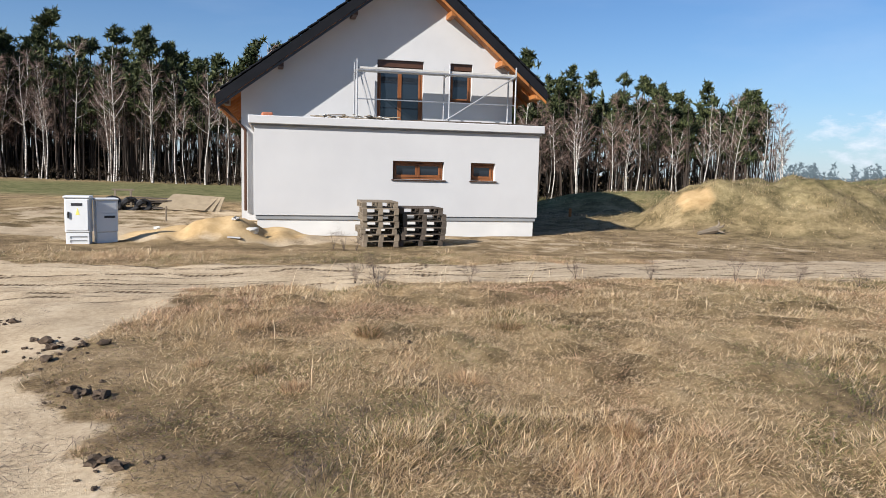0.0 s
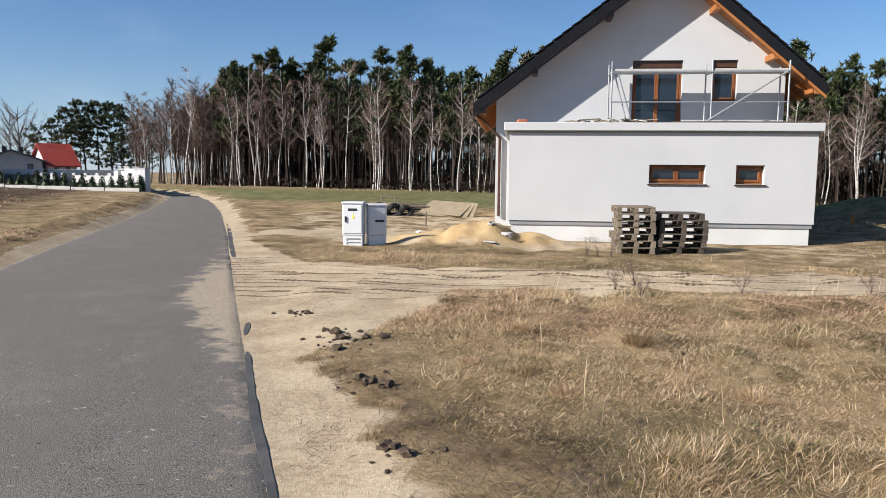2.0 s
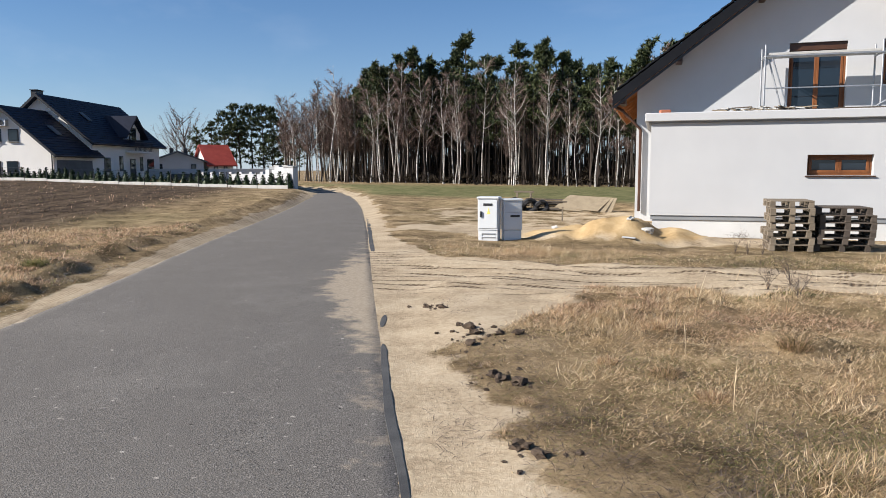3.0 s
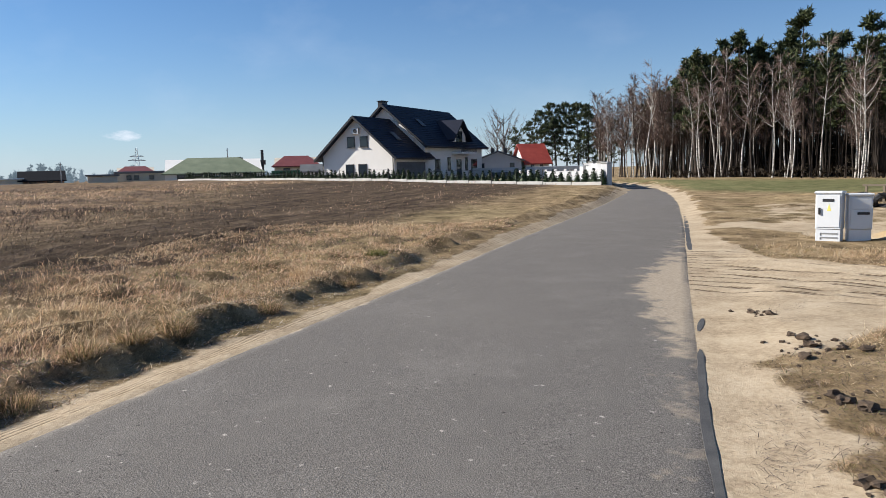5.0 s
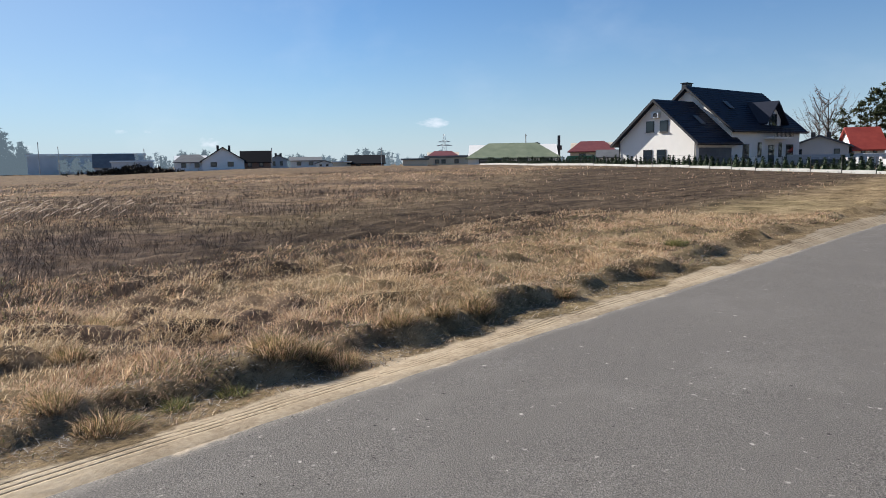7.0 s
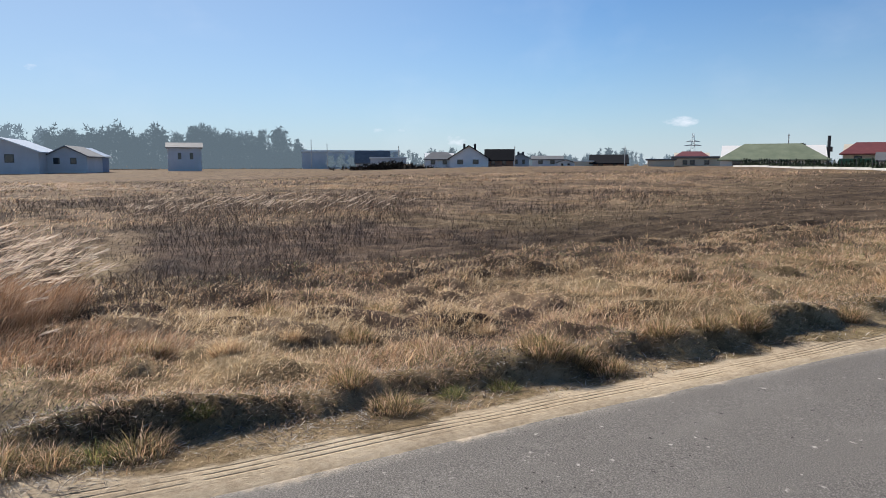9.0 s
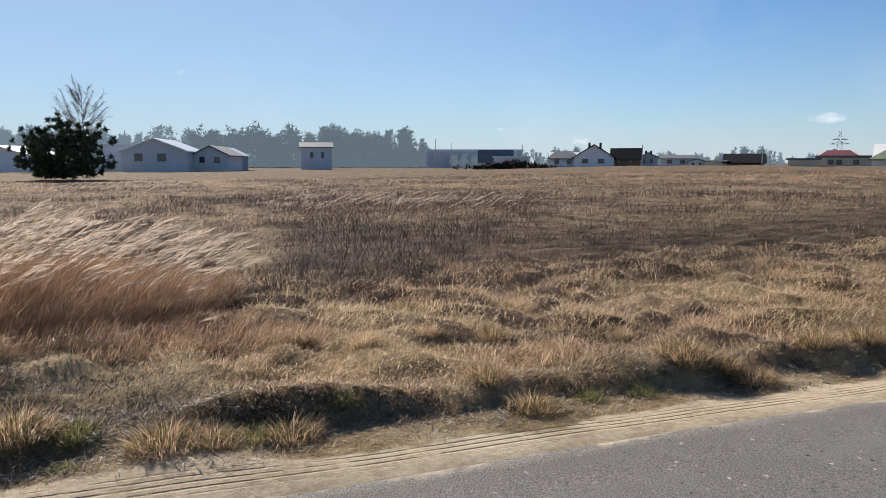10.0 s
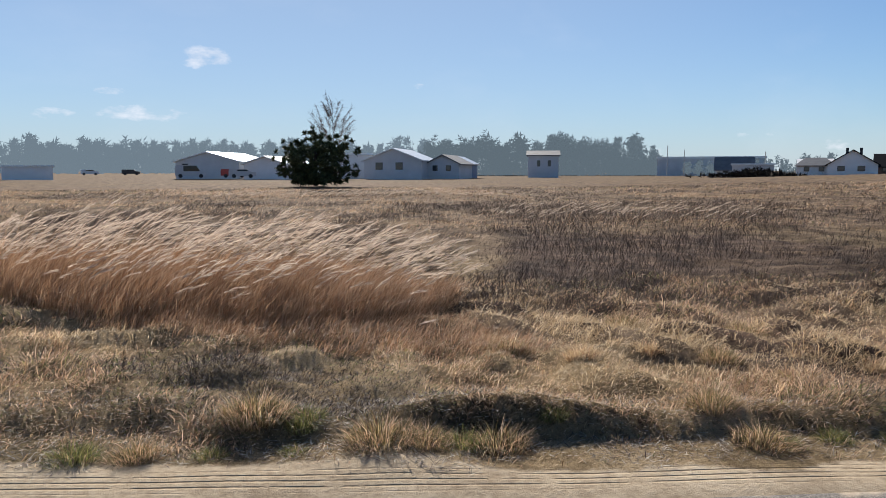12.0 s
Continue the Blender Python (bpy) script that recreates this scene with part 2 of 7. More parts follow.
def asphalt_material():
    n = Nodes("asphalt")
    big, mid, grit = n.noise(0.35, 5, 0.6), n.noise(2.5, 6, 0.65), n.noise(105, 2, 0.75)
    base = n.ramp(grit, [(0.28, (0.062, 0.057, 0.05)), (0.5, (0.145, 0.132, 0.118)), (0.72, (0.29, 0.267, 0.238))])
    base = n.mix(n.math("MULTIPLY", n.math("SUBTRACT", big, 0.45), 1.6, True), base, (0.175, 0.16, 0.142))
    worn = n.noise(0.9, 6, 0.7, (1, 1, 1))
    base = n.mix(n.math("MULTIPLY", n.math("SUBTRACT", worn, 0.5), 2.2, True), base, n.ramp(grit, [(0.3, (0.12, 0.11, 0.098)), (0.7, (0.34, 0.315, 0.28))]))
    specks = n.math("MULTIPLY", n.math("SUBTRACT", n.noise(16, 2, 0.5), 0.7), 12.0, True)
    base = n.mix(specks, base, (0.42, 0.385, 0.34))
    pits = n.math("MULTIPLY", n.math("SUBTRACT", n.noise(24, 2, 0.5, (1, 1, 1), "World"), 0.69), 14.0, True)
    base = n.mix(pits, base, (0.04, 0.036, 0.032))
    dust = n.math("MULTIPLY", n.math("SUBTRACT", n.math("ADD", n.attr("dust"), n.math("MULTIPLY", n.math("SUBTRACT", mid, 0.5), 1.6)), 0.5), 4.0, True)
    col = n.mix(n.math("MULTIPLY", dust, 0.85), base, n.ramp(n.noise(30, 4, 0.6), [(0.3, (0.32, 0.26, 0.19)), (0.7, (0.47, 0.39, 0.29))]))
    return n.done(col, 0.9, 0, grit, 0.008, 0.9, spec=0.15)


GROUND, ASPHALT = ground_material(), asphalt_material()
TAR = plain("fresh_tar", (0.03, 0.03, 0.031), (0.10, 0.097, 0.093), 4, 0.75, 120, 0.006)
PLASTER = plain("white_plaster", (0.455, 0.46, 0.47), (0.525, 0.53, 0.535), 0.7, 0.9, 60, 0.002)
PLASTER_B = plain("cream_plaster", (0.78, 0.75, 0.70), (0.86, 0.83, 0.78), 0.5, 0.9, 60, 0.002)
PLINTH = plain("grey_primer", (0.20, 0.21, 0.22), (0.28, 0.29, 0.30), 1.5, 0.9, 60, 0.002)
PLINTH_LIGHT = plain("pale_foundation_plaster", (0.52, 0.52, 0.51), (0.66, 0.66, 0.65), 0.9, 0.9, 50, 0.003)
ROOF_TILE = plain("dark_roof_tile", (0.006, 0.007, 0.009), (0.015, 0.016, 0.02), 2.0, 0.8, 30, 0.003, vary=0.4, spec=0.08)
ROOF_BLUE = plain("blue_black_roof_tile", (0.005, 0.007, 0.015), (0.014, 0.018, 0.034), 2.0, 0.55, 30, 0.003, vary=0.4, spec=0.2)
ROOF_RED = plain("red_roof_tile", (0.27, 0.04, 0.03), (0.42, 0.075, 0.05), 1.0, 0.6, 20, 0.004)
ROOF_MAROON = plain("maroon_roof", (0.13, 0.03, 0.03), (0.20, 0.055, 0.05), 1.0, 0.6, 20, 0.004)
ROOF_GREEN = plain("moss_green_roof", (0.14, 0.17, 0.10), (0.27, 0.30, 0.19), 0.6, 0.7, 20, 0.004)
ROOF_GREY = plain("grey_roof", (0.09, 0.095, 0.10), (0.17, 0.175, 0.18), 0.8, 0.7, 20, 0.004)
ORANGE_WOOD = plain("orange_pine_boards", (0.25, 0.088, 0.022), (0.44, 0.18, 0.052), 2.0, 0.6, 18, 0.003, squeeze=(1, 0.15, 1))
BROWN_FRAME = plain("brown_oak_frame", (0.13, 0.045, 0.015), (0.26, 0.095, 0.03), 3.0, 0.45, 30, 0.002, squeeze=(1, 1, 0.2))
DARK_BROWN = plain("dark_brown_metal", (0.045, 0.02, 0.012), (0.085, 0.04, 0.022), 3.0, 0.4, 40, 0.001)
DARK_FRAME = plain("dark_frame", (0.02, 0.02, 0.022), (0.04, 0.04, 0.045), 3.0, 0.4, 40, 0.001)
STEEL = plain("galvanised_steel", (0.34, 0.35, 0.36), (0.52, 0.53, 0.55), 6.0, 0.45, 60, 0.001, metal=0.75)
PLANK = plain("weathered_planks", (0.09, 0.072, 0.052), (0.27, 0.22, 0.16), 3.0, 0.85, 25, 0.004, squeeze=(0.2, 1, 1), vary=0.5)
DARK_PLANK = plain("old_grey_brown_planks", (0.035, 0.028, 0.022), (0.12, 0.095, 0.075), 3.0, 0.85, 25, 0.004, squeeze=(0.2, 1, 1), vary=0.5)
CHIPBOARD = plain("chipboard", (0.19, 0.15, 0.10), (0.32, 0.26, 0.175), 3.0, 0.8, 70, 0.002)
CABINET = plain("light_grey_polyester", (0.58, 0.60, 0.62), (0.68, 0.70, 0.71), 1.5, 0.5, 60, 0.001)
BLACK = plain("black_rubber", (0.008, 0.008, 0.009), (0.03, 0.03, 0.032), 4.0, 0.55, 40, 0.003)
YELLOW = plain("yellow_sticker", (0.70, 0.62, 0.10), (0.80, 0.74, 0.22), 5, 0.5, 60, 0.0005)
BRICK = plain("red_brick", (0.33, 0.10, 0.05), (0.50, 0.19, 0.10), 8.0, 0.85, 50, 0.003, vary=0.4)
CONCRETE = plain("concrete", (0.36, 0.35, 0.33), (0.52, 0.51, 0.48), 1.5, 0.9, 50, 0.003)
SAND = plain("yellow_sand", (0.40, 0.28, 0.14), (0.60, 0.45, 0.25), 1.2, 0.95, 60, 0.012)
CLOD = plain("dark_soil_clod", (0.035, 0.025, 0.018), (0.15, 0.105, 0.07), 6.0, 0.95, 45, 0.012)
BARK_PINE = plain("pine_bark", (0.022, 0.018, 0.015), (0.078, 0.056, 0.043), 2.0, 0.9, 14, 0.02, squeeze=(1, 1, 0.3), vary=0.5)
BARK_GREY = plain("grey_bark", (0.035, 0.028, 0.024), (0.10, 0.082, 0.07), 2.0, 0.9, 14, 0.02, squeeze=(1, 1, 0.3), vary=0.5)
NEEDLES = leafy("pine_needles", [(0.0, (0.012, 0.02, 0.009)), (0.5, (0.044, 0.059, 0.023)), (1.0, (0.115, 0.128, 0.05))], 0.6)
THUJA = leafy("thuja_foliage", [(0.0, (0.008, 0.018, 0.008)), (0.6, (0.022, 0.042, 0.016)), (1.0, (0.045, 0.07, 0.025))], 0.6)
TWIGS = leafy("bare_twigs", [(0.0, (0.10, 0.066, 0.054)), (1.0, (0.26, 0.185, 0.155))], 0.9)


def birch_bark():
    n = Nodes("birch_bark")
    bands = n.noise(3.0, 4, 0.6, (1, 1, 5))
    col = n.ramp(bands, [(0.36, (0.05, 0.045, 0.042)), (0.44, (0.30, 0.28, 0.255)), (0.6, (0.60, 0.57, 0.53))])
    return n.done(col, 0.8, 0, bands, 0.01)


def glass_material(name, tint, rough=0.04):
    """Window glass over a dark room: a glossy coat on a deep tint."""
    n = Nodes(name)
    n.bsdf.inputs["Coat Weight"].default_value = 0.35
    n.bsdf.inputs["Coat Roughness"].default_value = 0.02
    return n.done(n.mix(n.noise(1.5, 2), tint, tuple(c * 1.5 for c in tint)), rough, 0.0, spec=0.5)


BARK_BIRCH, GLASS = birch_bark(), glass_material("window_glass", (0.012, 0.017, 0.024))

# ---- building helpers ----


def mesh_of(name, bm, mat, smooth=False):
    me = bpy.data.meshes.new(name)
    bm.normal_update()
    bm.to_mesh(me)
    bm.free()
    me.materials.append(mat)
    if smooth:
        me.polygons.foreach_set("use_smooth", [True] * len(me.polygons))
    return me


def part(name, bm, mat, parent=None, label="", smooth=False):
    """Links a bmesh, or a mesh that alike pieces share, as one object under its thing."""
    ob = new(name, bm if isinstance(bm, bpy.types.Mesh) else mesh_of(name, bm, mat, smooth))
    if parent is not None:
        ob.parent = parent
    if label:
        ob["label"] = label
    return ob


def thing(name, label, category, m=None, group="", kind=""):
    ob = tagged(new(name), label, category, group, kind)
    ob.empty_display_size = 0.2
    if m is not None:
        ob.matrix_basis = m
    return ob


def block(lo, hi, bevel=0.0, bm=None, m=None):
    """A box between two corners, with softened edges, added to bm."""
    own = bmesh.new()
    bmesh.ops.create_cube(own, size=1.0)
    for v in own.verts:
        v.co = Vector([lo[i] + (v.co[i] + 0.5) * (hi[i] - lo[i]) for i in range(3)])
    if bevel:
        bmesh.ops.bevel(own, geom=own.edges[:], offset=bevel, segments=1, affect="EDGES")
    if m is not None:
        bmesh.ops.transform(own, matrix=m, verts=own.verts[:])
    return join(bm, own)


def join(bm, own):
    if bm is None:
        return own
    me = bpy.data.meshes.new("tmp")
    own.to_mesh(me)
    own.free()
    bm.from_mesh(me)
    bpy.data.meshes.remove(me)
    return bm


def prism(outline, y0, y1, bm=None):
    """An upright outline in (x, z), run from y0 to y1."""
    own = bmesh.new()
    front = [own.verts.new((x, y0, z)) for x, z in outline]
    back = [own.verts.new((x, y1, z)) for x, z in outline]
    own.faces.new(front)
    own.faces.new(back[::-1])
    for i in range(len(outline)):
        j = (i + 1) % len(outline)
        own.faces.new((front[j], front[i], back[i], back[j]))
    bmesh.ops.recalc_face_normals(own, faces=own.faces[:])
    return join(bm, own)


def tube(points, radii, sides=6, bm=None):
    """A bent round bar through points, added to bm."""
    own = bm if bm is not None else bmesh.new()
    rings = []
    pts = [Vector(p) for p in points]
    if isinstance(radii, (int, float)):
        radii = [radii] * len(pts)
    radii = [float(v) for v in radii]
    for i, p in enumerate(pts):
        d = (pts[min(i + 1, len(pts) - 1)] - pts[max(i - 1, 0)]).normalized()
        side = d.cross(Vector((0.31, 0.87, 0.12)) if abs(d.y) < 0.9 else Vector((1, 0, 0.2))).normalized()
        up = d.cross(side)
        rings.append([own.verts.new(p + radii[i] * (math.cos(a) * side + math.sin(a) * up)) for a in [2 * math.pi * k / sides for k in range(sides)]])
    for a, b in zip(rings, rings[1:]):
        for k in range(sides):
            own.faces.new((a[k], a[(k + 1) % sides], b[(k + 1) % sides], b[k]))
    own.faces.new(rings[0][::-1])
    own.faces.new(rings[-1])
    return own


def slab_mesh(name, verts, faces, mat, attrs=None, smooth=False):
    """A mesh from numpy arrays: verts (n, 3), faces (m, 3 or 4)."""
    me = bpy.data.meshes.new(name)
    k = faces.shape[1]
    me.vertices.add(len(verts)), me.loops.add(faces.size), me.polygons.add(len(faces))
    me.vertices.foreach_set("co", verts.astype(np.float32).ravel())
    me.loops.foreach_set("vertex_index", faces.astype(np.int32).ravel())
    me.polygons.foreach_set("loop_start", np.arange(0, faces.size, k, dtype=np.int32))
    me.polygons.foreach_set("use_smooth", np.full(len(faces), smooth))
    for key, values in (attrs or {}).items():
        me.attributes.new(key, "FLOAT", "POINT").data.foreach_set("value", values.astype(np.float32).ravel())
    me.update(calc_edges=True)
    me.materials.append(mat)
    return me


# ---- the lie of the land ----
ROAD_R = [(40, -58), (12, -17.5), (4, -6), (0.1, 0), (-2, 3.1), (-3.8, 5.65), (-5.75, 8.4), (-8.75, 12.7), (-12.1, 17.5), (-19.1, 27.2), (-26, 36), (-31, 41.8), (-36, 46.4), (-42, 50.8), (-52, 57), (-75, 68)]
ROAD_L = [(36, -60.5), (8.5, -20), (0.5, -8.3), (-3.42, -2.04), (-4.78, -0.1), (-6.25, 2.1), (-8.9, 6.2), (-12.5, 11.6), (-17.6, 19.5), (-23, 27.5), (-29.2, 36), (-34.2, 42.0), (-39, 46), (-44.5, 49), (-54, 54), (-76, 64)]


def smooth_line(points, step=0.5):
    """Points evenly along a smooth curve through the given ones."""
    p = np.array(points, float)
    q = np.vstack([2 * p[0] - p[1], p, 2 * p[-1] - p[-2]])
    out = []
    for i in range(len(p) - 1):
        a, b, c, d = q[i:i + 4]
        n = max(2, int(np.linalg.norm(c - b) / step))
        t = np.linspace(0, 1, n, endpoint=False)[:, None]
        m1, m2 = (c - a) / 2, (d - b) / 2
        chord = np.linalg.norm(c - b)
        m1 = m1 / max(np.linalg.norm(m1), 1e-6) * chord
        m2 = m2 / max(np.linalg.norm(m2), 1e-6) * chord
        out.append((2 * t**3 - 3 * t**2 + 1) * b + (t**3 - 2 * t**2 + t) * m1 + (-2 * t**3 + 3 * t**2) * c + (t**3 - t**2) * m2)
    return np.vstack(out + [p[-1:]])


RIGHT, LEFT = smooth_line(ROAD_R), smooth_line(ROAD_L)


def beside(x, y, line):
    """Signed distance from a line: positive to its right when walking along it; and how far along."""
    x, y = np.asarray(x, float), np.asarray(y, float)
    best, sign, along = np.full(x.shape, 1e9), np.ones(x.shape), np.zeros(x.shape)
    near = line[::2]
    length = 0.0
    for (ax, ay), (bx, by) in zip(near, near[1:]):
        ex, ey = bx - ax, by - ay
        n = math.hypot(ex, ey)
        t = np.clip(((x - ax) * ex + (y - ay) * ey) / n**2, 0, 1)
        d = np.hypot(x - ax - t * ex, y - ay - t * ey)
        hit = d < best
        best = np.where(hit, d, best)
        sign = np.where(hit, np.where((x - ax) * ey - (y - ay) * ex >= 0, 1.0, -1.0), sign)
        along = np.where(hit, length + t * n, along)
        length += n
    return best * sign, along


def lattice(x, y, cell, seed):
    """Smooth random values, -1 to 1, with the given cell size."""
    rng = np.random.default_rng(seed)
    table = rng.uniform(-1, 1, (64, 64))
    gx, gy = np.asarray(x) / cell + 17.3, np.asarray(y) / cell + 5.7
    ix, iy = np.floor(gx).astype(int), np.floor(gy).astype(int)
    fx, fy = gx - ix, gy - iy
    fx, fy = fx * fx * (3 - 2 * fx), fy * fy * (3 - 2 * fy)
    v = [table[(ix + a) % 64, (iy + b) % 64] for a, b in ((0, 0), (1, 0), (0, 1), (1, 1))]
    return (v[0] * (1 - fx) + v[1] * fx) * (1 - fy) + (v[2] * (1 - fx) + v[3] * fx) * fy


def step(v, a, b):
    t = np.clip((v - a) / (b - a), 0, 1)
    return t * t * (3 - 2 * t)


def hump(x, y, cx, cy, rx, ry, h, turn=0.0):
    c, s = math.cos(radians(turn)), math.sin(radians(turn))
    u, v = (x - cx) * c + (y - cy) * s, -(x - cx) * s + (y - cy) * c
    return h * np.exp(-np.power((u / rx)**2 + (v / ry)**2, 1.8))


TRACK = smooth_line([(-7.5, 9.6), (-6.0, 10.3), (-3.5, 10.6), (0, 11.3), (4, 12.3), (9, 13.8), (20, 17), (40, 24)])


def lay(x, y):
    """Height of the ground and the shares of its covers at each place."""
    x, y = np.asarray(x, float), np.asarray(y, float)
    dr, along = beside(x, y, RIGHT)
    dl, _ = beside(x, y, LEFT)
    dl = -dl                                   # metres beyond the left edge
    dt, ta = beside(x, y, TRACK)
    dist = np.hypot(x, y)
    z = hump(x, y, -120, 28, 85, 50, 1.15) + hump(x, y, 11.8, 24.6, 3.9, 3.3, 1.5) + hump(x, y, 20, 29, 8, 5.0, 1.55)
    z += hump(x, y, 9.5, 34, 4.5, 4, 0.9) + hump(x, y, 33, 33, 12, 7, 1.5) - hump(x, y, 22, 62, 26, 16, 0.6)
    z += hump(x, y, -4.9, 16.7, 1.9, 0.9, 0.36, 12) + hump(x, y, -13.2, 29.2, 3.2, 2.5, 0.2)
    z += hump(x, y, 8.5, 23.4, 1.3, 1.2, 0.5, 40)
    heap = np.clip(hump(x, y, 13, 26, 8, 6, 1) + hump(x, y, 30, 31, 16, 7, 1) + hump(x, y, -4.6, 16.7, 2.6, 1.2, 0.7, 12), 0, 1)
    z += heap * (0.24 * lattice(x, y, 1.3, 41) + 0.16 * lattice(x, y, 0.62, 42) + 0.07 * lattice(x, y, 0.3, 43))
    z += hump(x, y, -4.6, 16.7, 2.6, 1.2, 1, 12) * (0.08 * lattice(x, y, 0.62, 44) + 0.12 * lattice(x, y, 0.4, 45))
    z += hump(x, y, 2.5, 7.5, 6.5, 3.6, 0.16)
    z += 0.03 * lattice(x, y, 1.4, 1) + 0.015 * lattice(x, y, 0.45, 2) + 0.07 * lattice(x, y, 5.0, 3)
    # tussocks: round lumps of matted grass with hollows between
    lump = step(lattice(x, y, 0.37, 51) + 0.4 * lattice(x, y, 0.22, 52) + 0.25 * lattice(x, y, 1.4, 53), -0.15, 0.75)
    small = step(lattice(x, y, 0.3, 54) + 0.5 * lattice(x, y, 0.8, 55), -0.1, 0.8)
    verge = step(dl, 1.0, 1.7) * (1 - step(dl, 4.5, 7)) * (1 - 0.7 * step(dist, 11, 20))
    z = z + lump * (0.1 * verge + 0.035 * step(dl, 4.5, 7) * (1 - step(dist, 16, 28))) + small * 0.075 * step(dr, 1.2, 2.6) * (1 - step(dist, 9, 14)) * (1 - step(np.abs(dt), 2.6, 1.7))
    onroad = np.minimum(step(-dr, -0.9, 0.1), step(-dl, -0.5, 0.1))
    # the ragged turf edge above the far shoulder
    lip = 0.74 + 0.2 * lattice(x, y, 0.7, 56) + 0.12 * lattice(x, y, 0.3, 57)
    crest = np.clip(0.42 + 0.8 * lattice(x, y, 1.25, 58) + 0.6 * lattice(x, y, 0.5, 59), 0.1, 1.25)
    bank = step(dl - lip, 0.0, 0.17) * (0.12 * crest * (1 - step(dl - lip, 0.3, 0.7)) + 0.07) * step(60 - dist, 0, 20)
    z = z + np.where(dl > 0, bank, 0)
    # sand: the worn track, the shoulders and the yard in front of the house
    rough_ = 0.35 * lattice(x, y, 1.0, 7) + 0.2 * lattice(x, y, 0.35, 8)
    sand = np.maximum((1 - step(np.abs(dt) + rough_ * 1.1, 1.0, 1.9)) * (dr > -0.5), (1 - step(dl + 0.35 * rough_, 0.12, 0.58)) * (dl > -1))
    reach = 0.36 + 2.3 * np.exp(-((y - 9.3) / 2.5)**2) * (dist < 40)
    mouth = (1 - step(dr + 0.8 * rough_ - reach, -0.25, 0.45)) * (dr > -1)
    sand = np.maximum(sand, mouth)
    yard = (1 - step(np.hypot((x + 6.0) / 5.0, (y - 17.2) / 1.7) + 0.5 * rough_, 0.8, 1.15)) * 0.75
    sand = np.maximum(sand, yard)
    sand = np.maximum(sand, 0.5 * (1 - step(np.hypot((x + 7.5) / 7.5, (y - 22) / 6.5) + 0.6 * rough_, 0.6, 1.1)))
    sand = np.maximum(sand, 0.42 * (1 - step(np.hypot((x - 3) / 8.0, (y - 17.5) / 2.0), 0.7, 1.2)))
    sand = np.maximum(sand, onroad)
    plough = step(dl, 3.0, 6.5) * step(y + 0.62 * x + 14 + 3 * lattice(x, y, 9, 9), 0, 9) * step(x, -260, -200)
    plough = plough * step(-beside(x, y, np.array([(-33.0, 39), (-33.0, 39), (-66, 35.5), (-66, 35.5), (-110, 31), (-140, 29), (-400, 12), (-400, 12)]))[0], 0.0, 1.0)
    heath = np.maximum(1 - step(np.hypot((x + 13.5) / 6.5, (y + 2.0) / 6.0) + 0.35 * lattice(x, y, 2.2, 10), 0.75, 1.05), 0.75 * step(dl, 6, 14) * (1 - plough))
    green = 0.5 * heap * (x > 3) + step(y + 0.12 * x, 30, 34) * (1 - step(dist, 62, 76)) * (dr > 1) + 0.8 * (1 - step(np.hypot((x + 250) / 80, (y - 5) / 25), 0.7, 1))
    furrow = plough * (0.05 * np.sin((0.84 * x + 0.545 * y) * 2 * math.pi / 0.9 + 1.5 * lattice(x, y, 6, 11)) + 0.06 * lattice(x, y, 0.7, 12)) * (1 - step(dist, 16, 26))
    gold = np.maximum(np.maximum(hump(x, y, -4.8, 16.7, 2.2, 1.1, 1, 12), hump(x, y, 8.35, 22.9, 0.62, 0.7, 0.9, 40)), 0.45 * hump(x, y, -13.2, 29.2, 3, 2.5, 1))
    gold = step(gold + 0.5 * rough_ * (gold > 0.15), 0.36, 0.58)
    ruts = sand * (1 - onroad) * (np.abs(dt) < 2.2) * 0.05 * np.sin(dt * 2 * math.pi / 0.48 + 1.2 * lattice(x, y, 3, 13)) * (0.5 + 0.5 * lattice(x, y, 2.2, 14))
    z = z + furrow + ruts
    z = z * (1 - onroad) + (0.014 - 0.05 * step(-dl, 0.0, 0.22) * (dr < -1.5)) * onroad
    z = np.where((dr < -0.3) & (dl < -0.3), -0.08, z)
    return z, dict(track=dt, run=ta, side=dl, sand=sand, plough=np.clip(plough, 0, 1), heath=np.clip(heath, 0, 1), green=np.clip(green, 0, 1), gold=gold), dr, dl, dt


def axis(near, mid, fine, coarse, reach, grow):
    """Grid lines: fine across near, coarse across mid, widening beyond."""
    def run_out(v, s):
        out = []
        while abs(v) < reach:
            s *= grow
            v += s
            out.append(v)
        return out
    return np.array(run_out(mid[0], -coarse)[::-1] + list(np.arange(mid[0], near[0] - 0.5 * coarse, coarse)) + list(np.arange(near[0], near[1] - 0.5 * fine, fine))
                    + list(np.arange(near[1], mid[1] + 0.5 * coarse, coarse)) + run_out(mid[1], coarse))


gx, gy = axis((-11, 5), (-21, 15), 0.1, 0.2, 3500, 1.07), axis((-8, 12), (-12, 27), 0.1, 0.2, 3500, 1.07)
GX, GY = np.meshgrid(gx, gy, indexing="ij")
gz, covers, g_dr, g_dl, g_dt = lay(GX.ravel(), GY.ravel())
idx = np.arange(GX.size).reshape(GX.shape)
quads = np.stack([idx[:-1, :-1], idx[1:, :-1], idx[1:, 1:], idx[:-1, 1:]], -1).reshape(-1, 4)
ground = new("ground", slab_mesh("ground", np.stack([GX.ravel(), GY.ravel(), gz], 1), quads, GROUND, covers, True))
GRID = {k: v.reshape(GX.shape) for k, v in dict(covers, z=gz, dr=g_dr, dl=g_dl, dt=g_dt).items()}


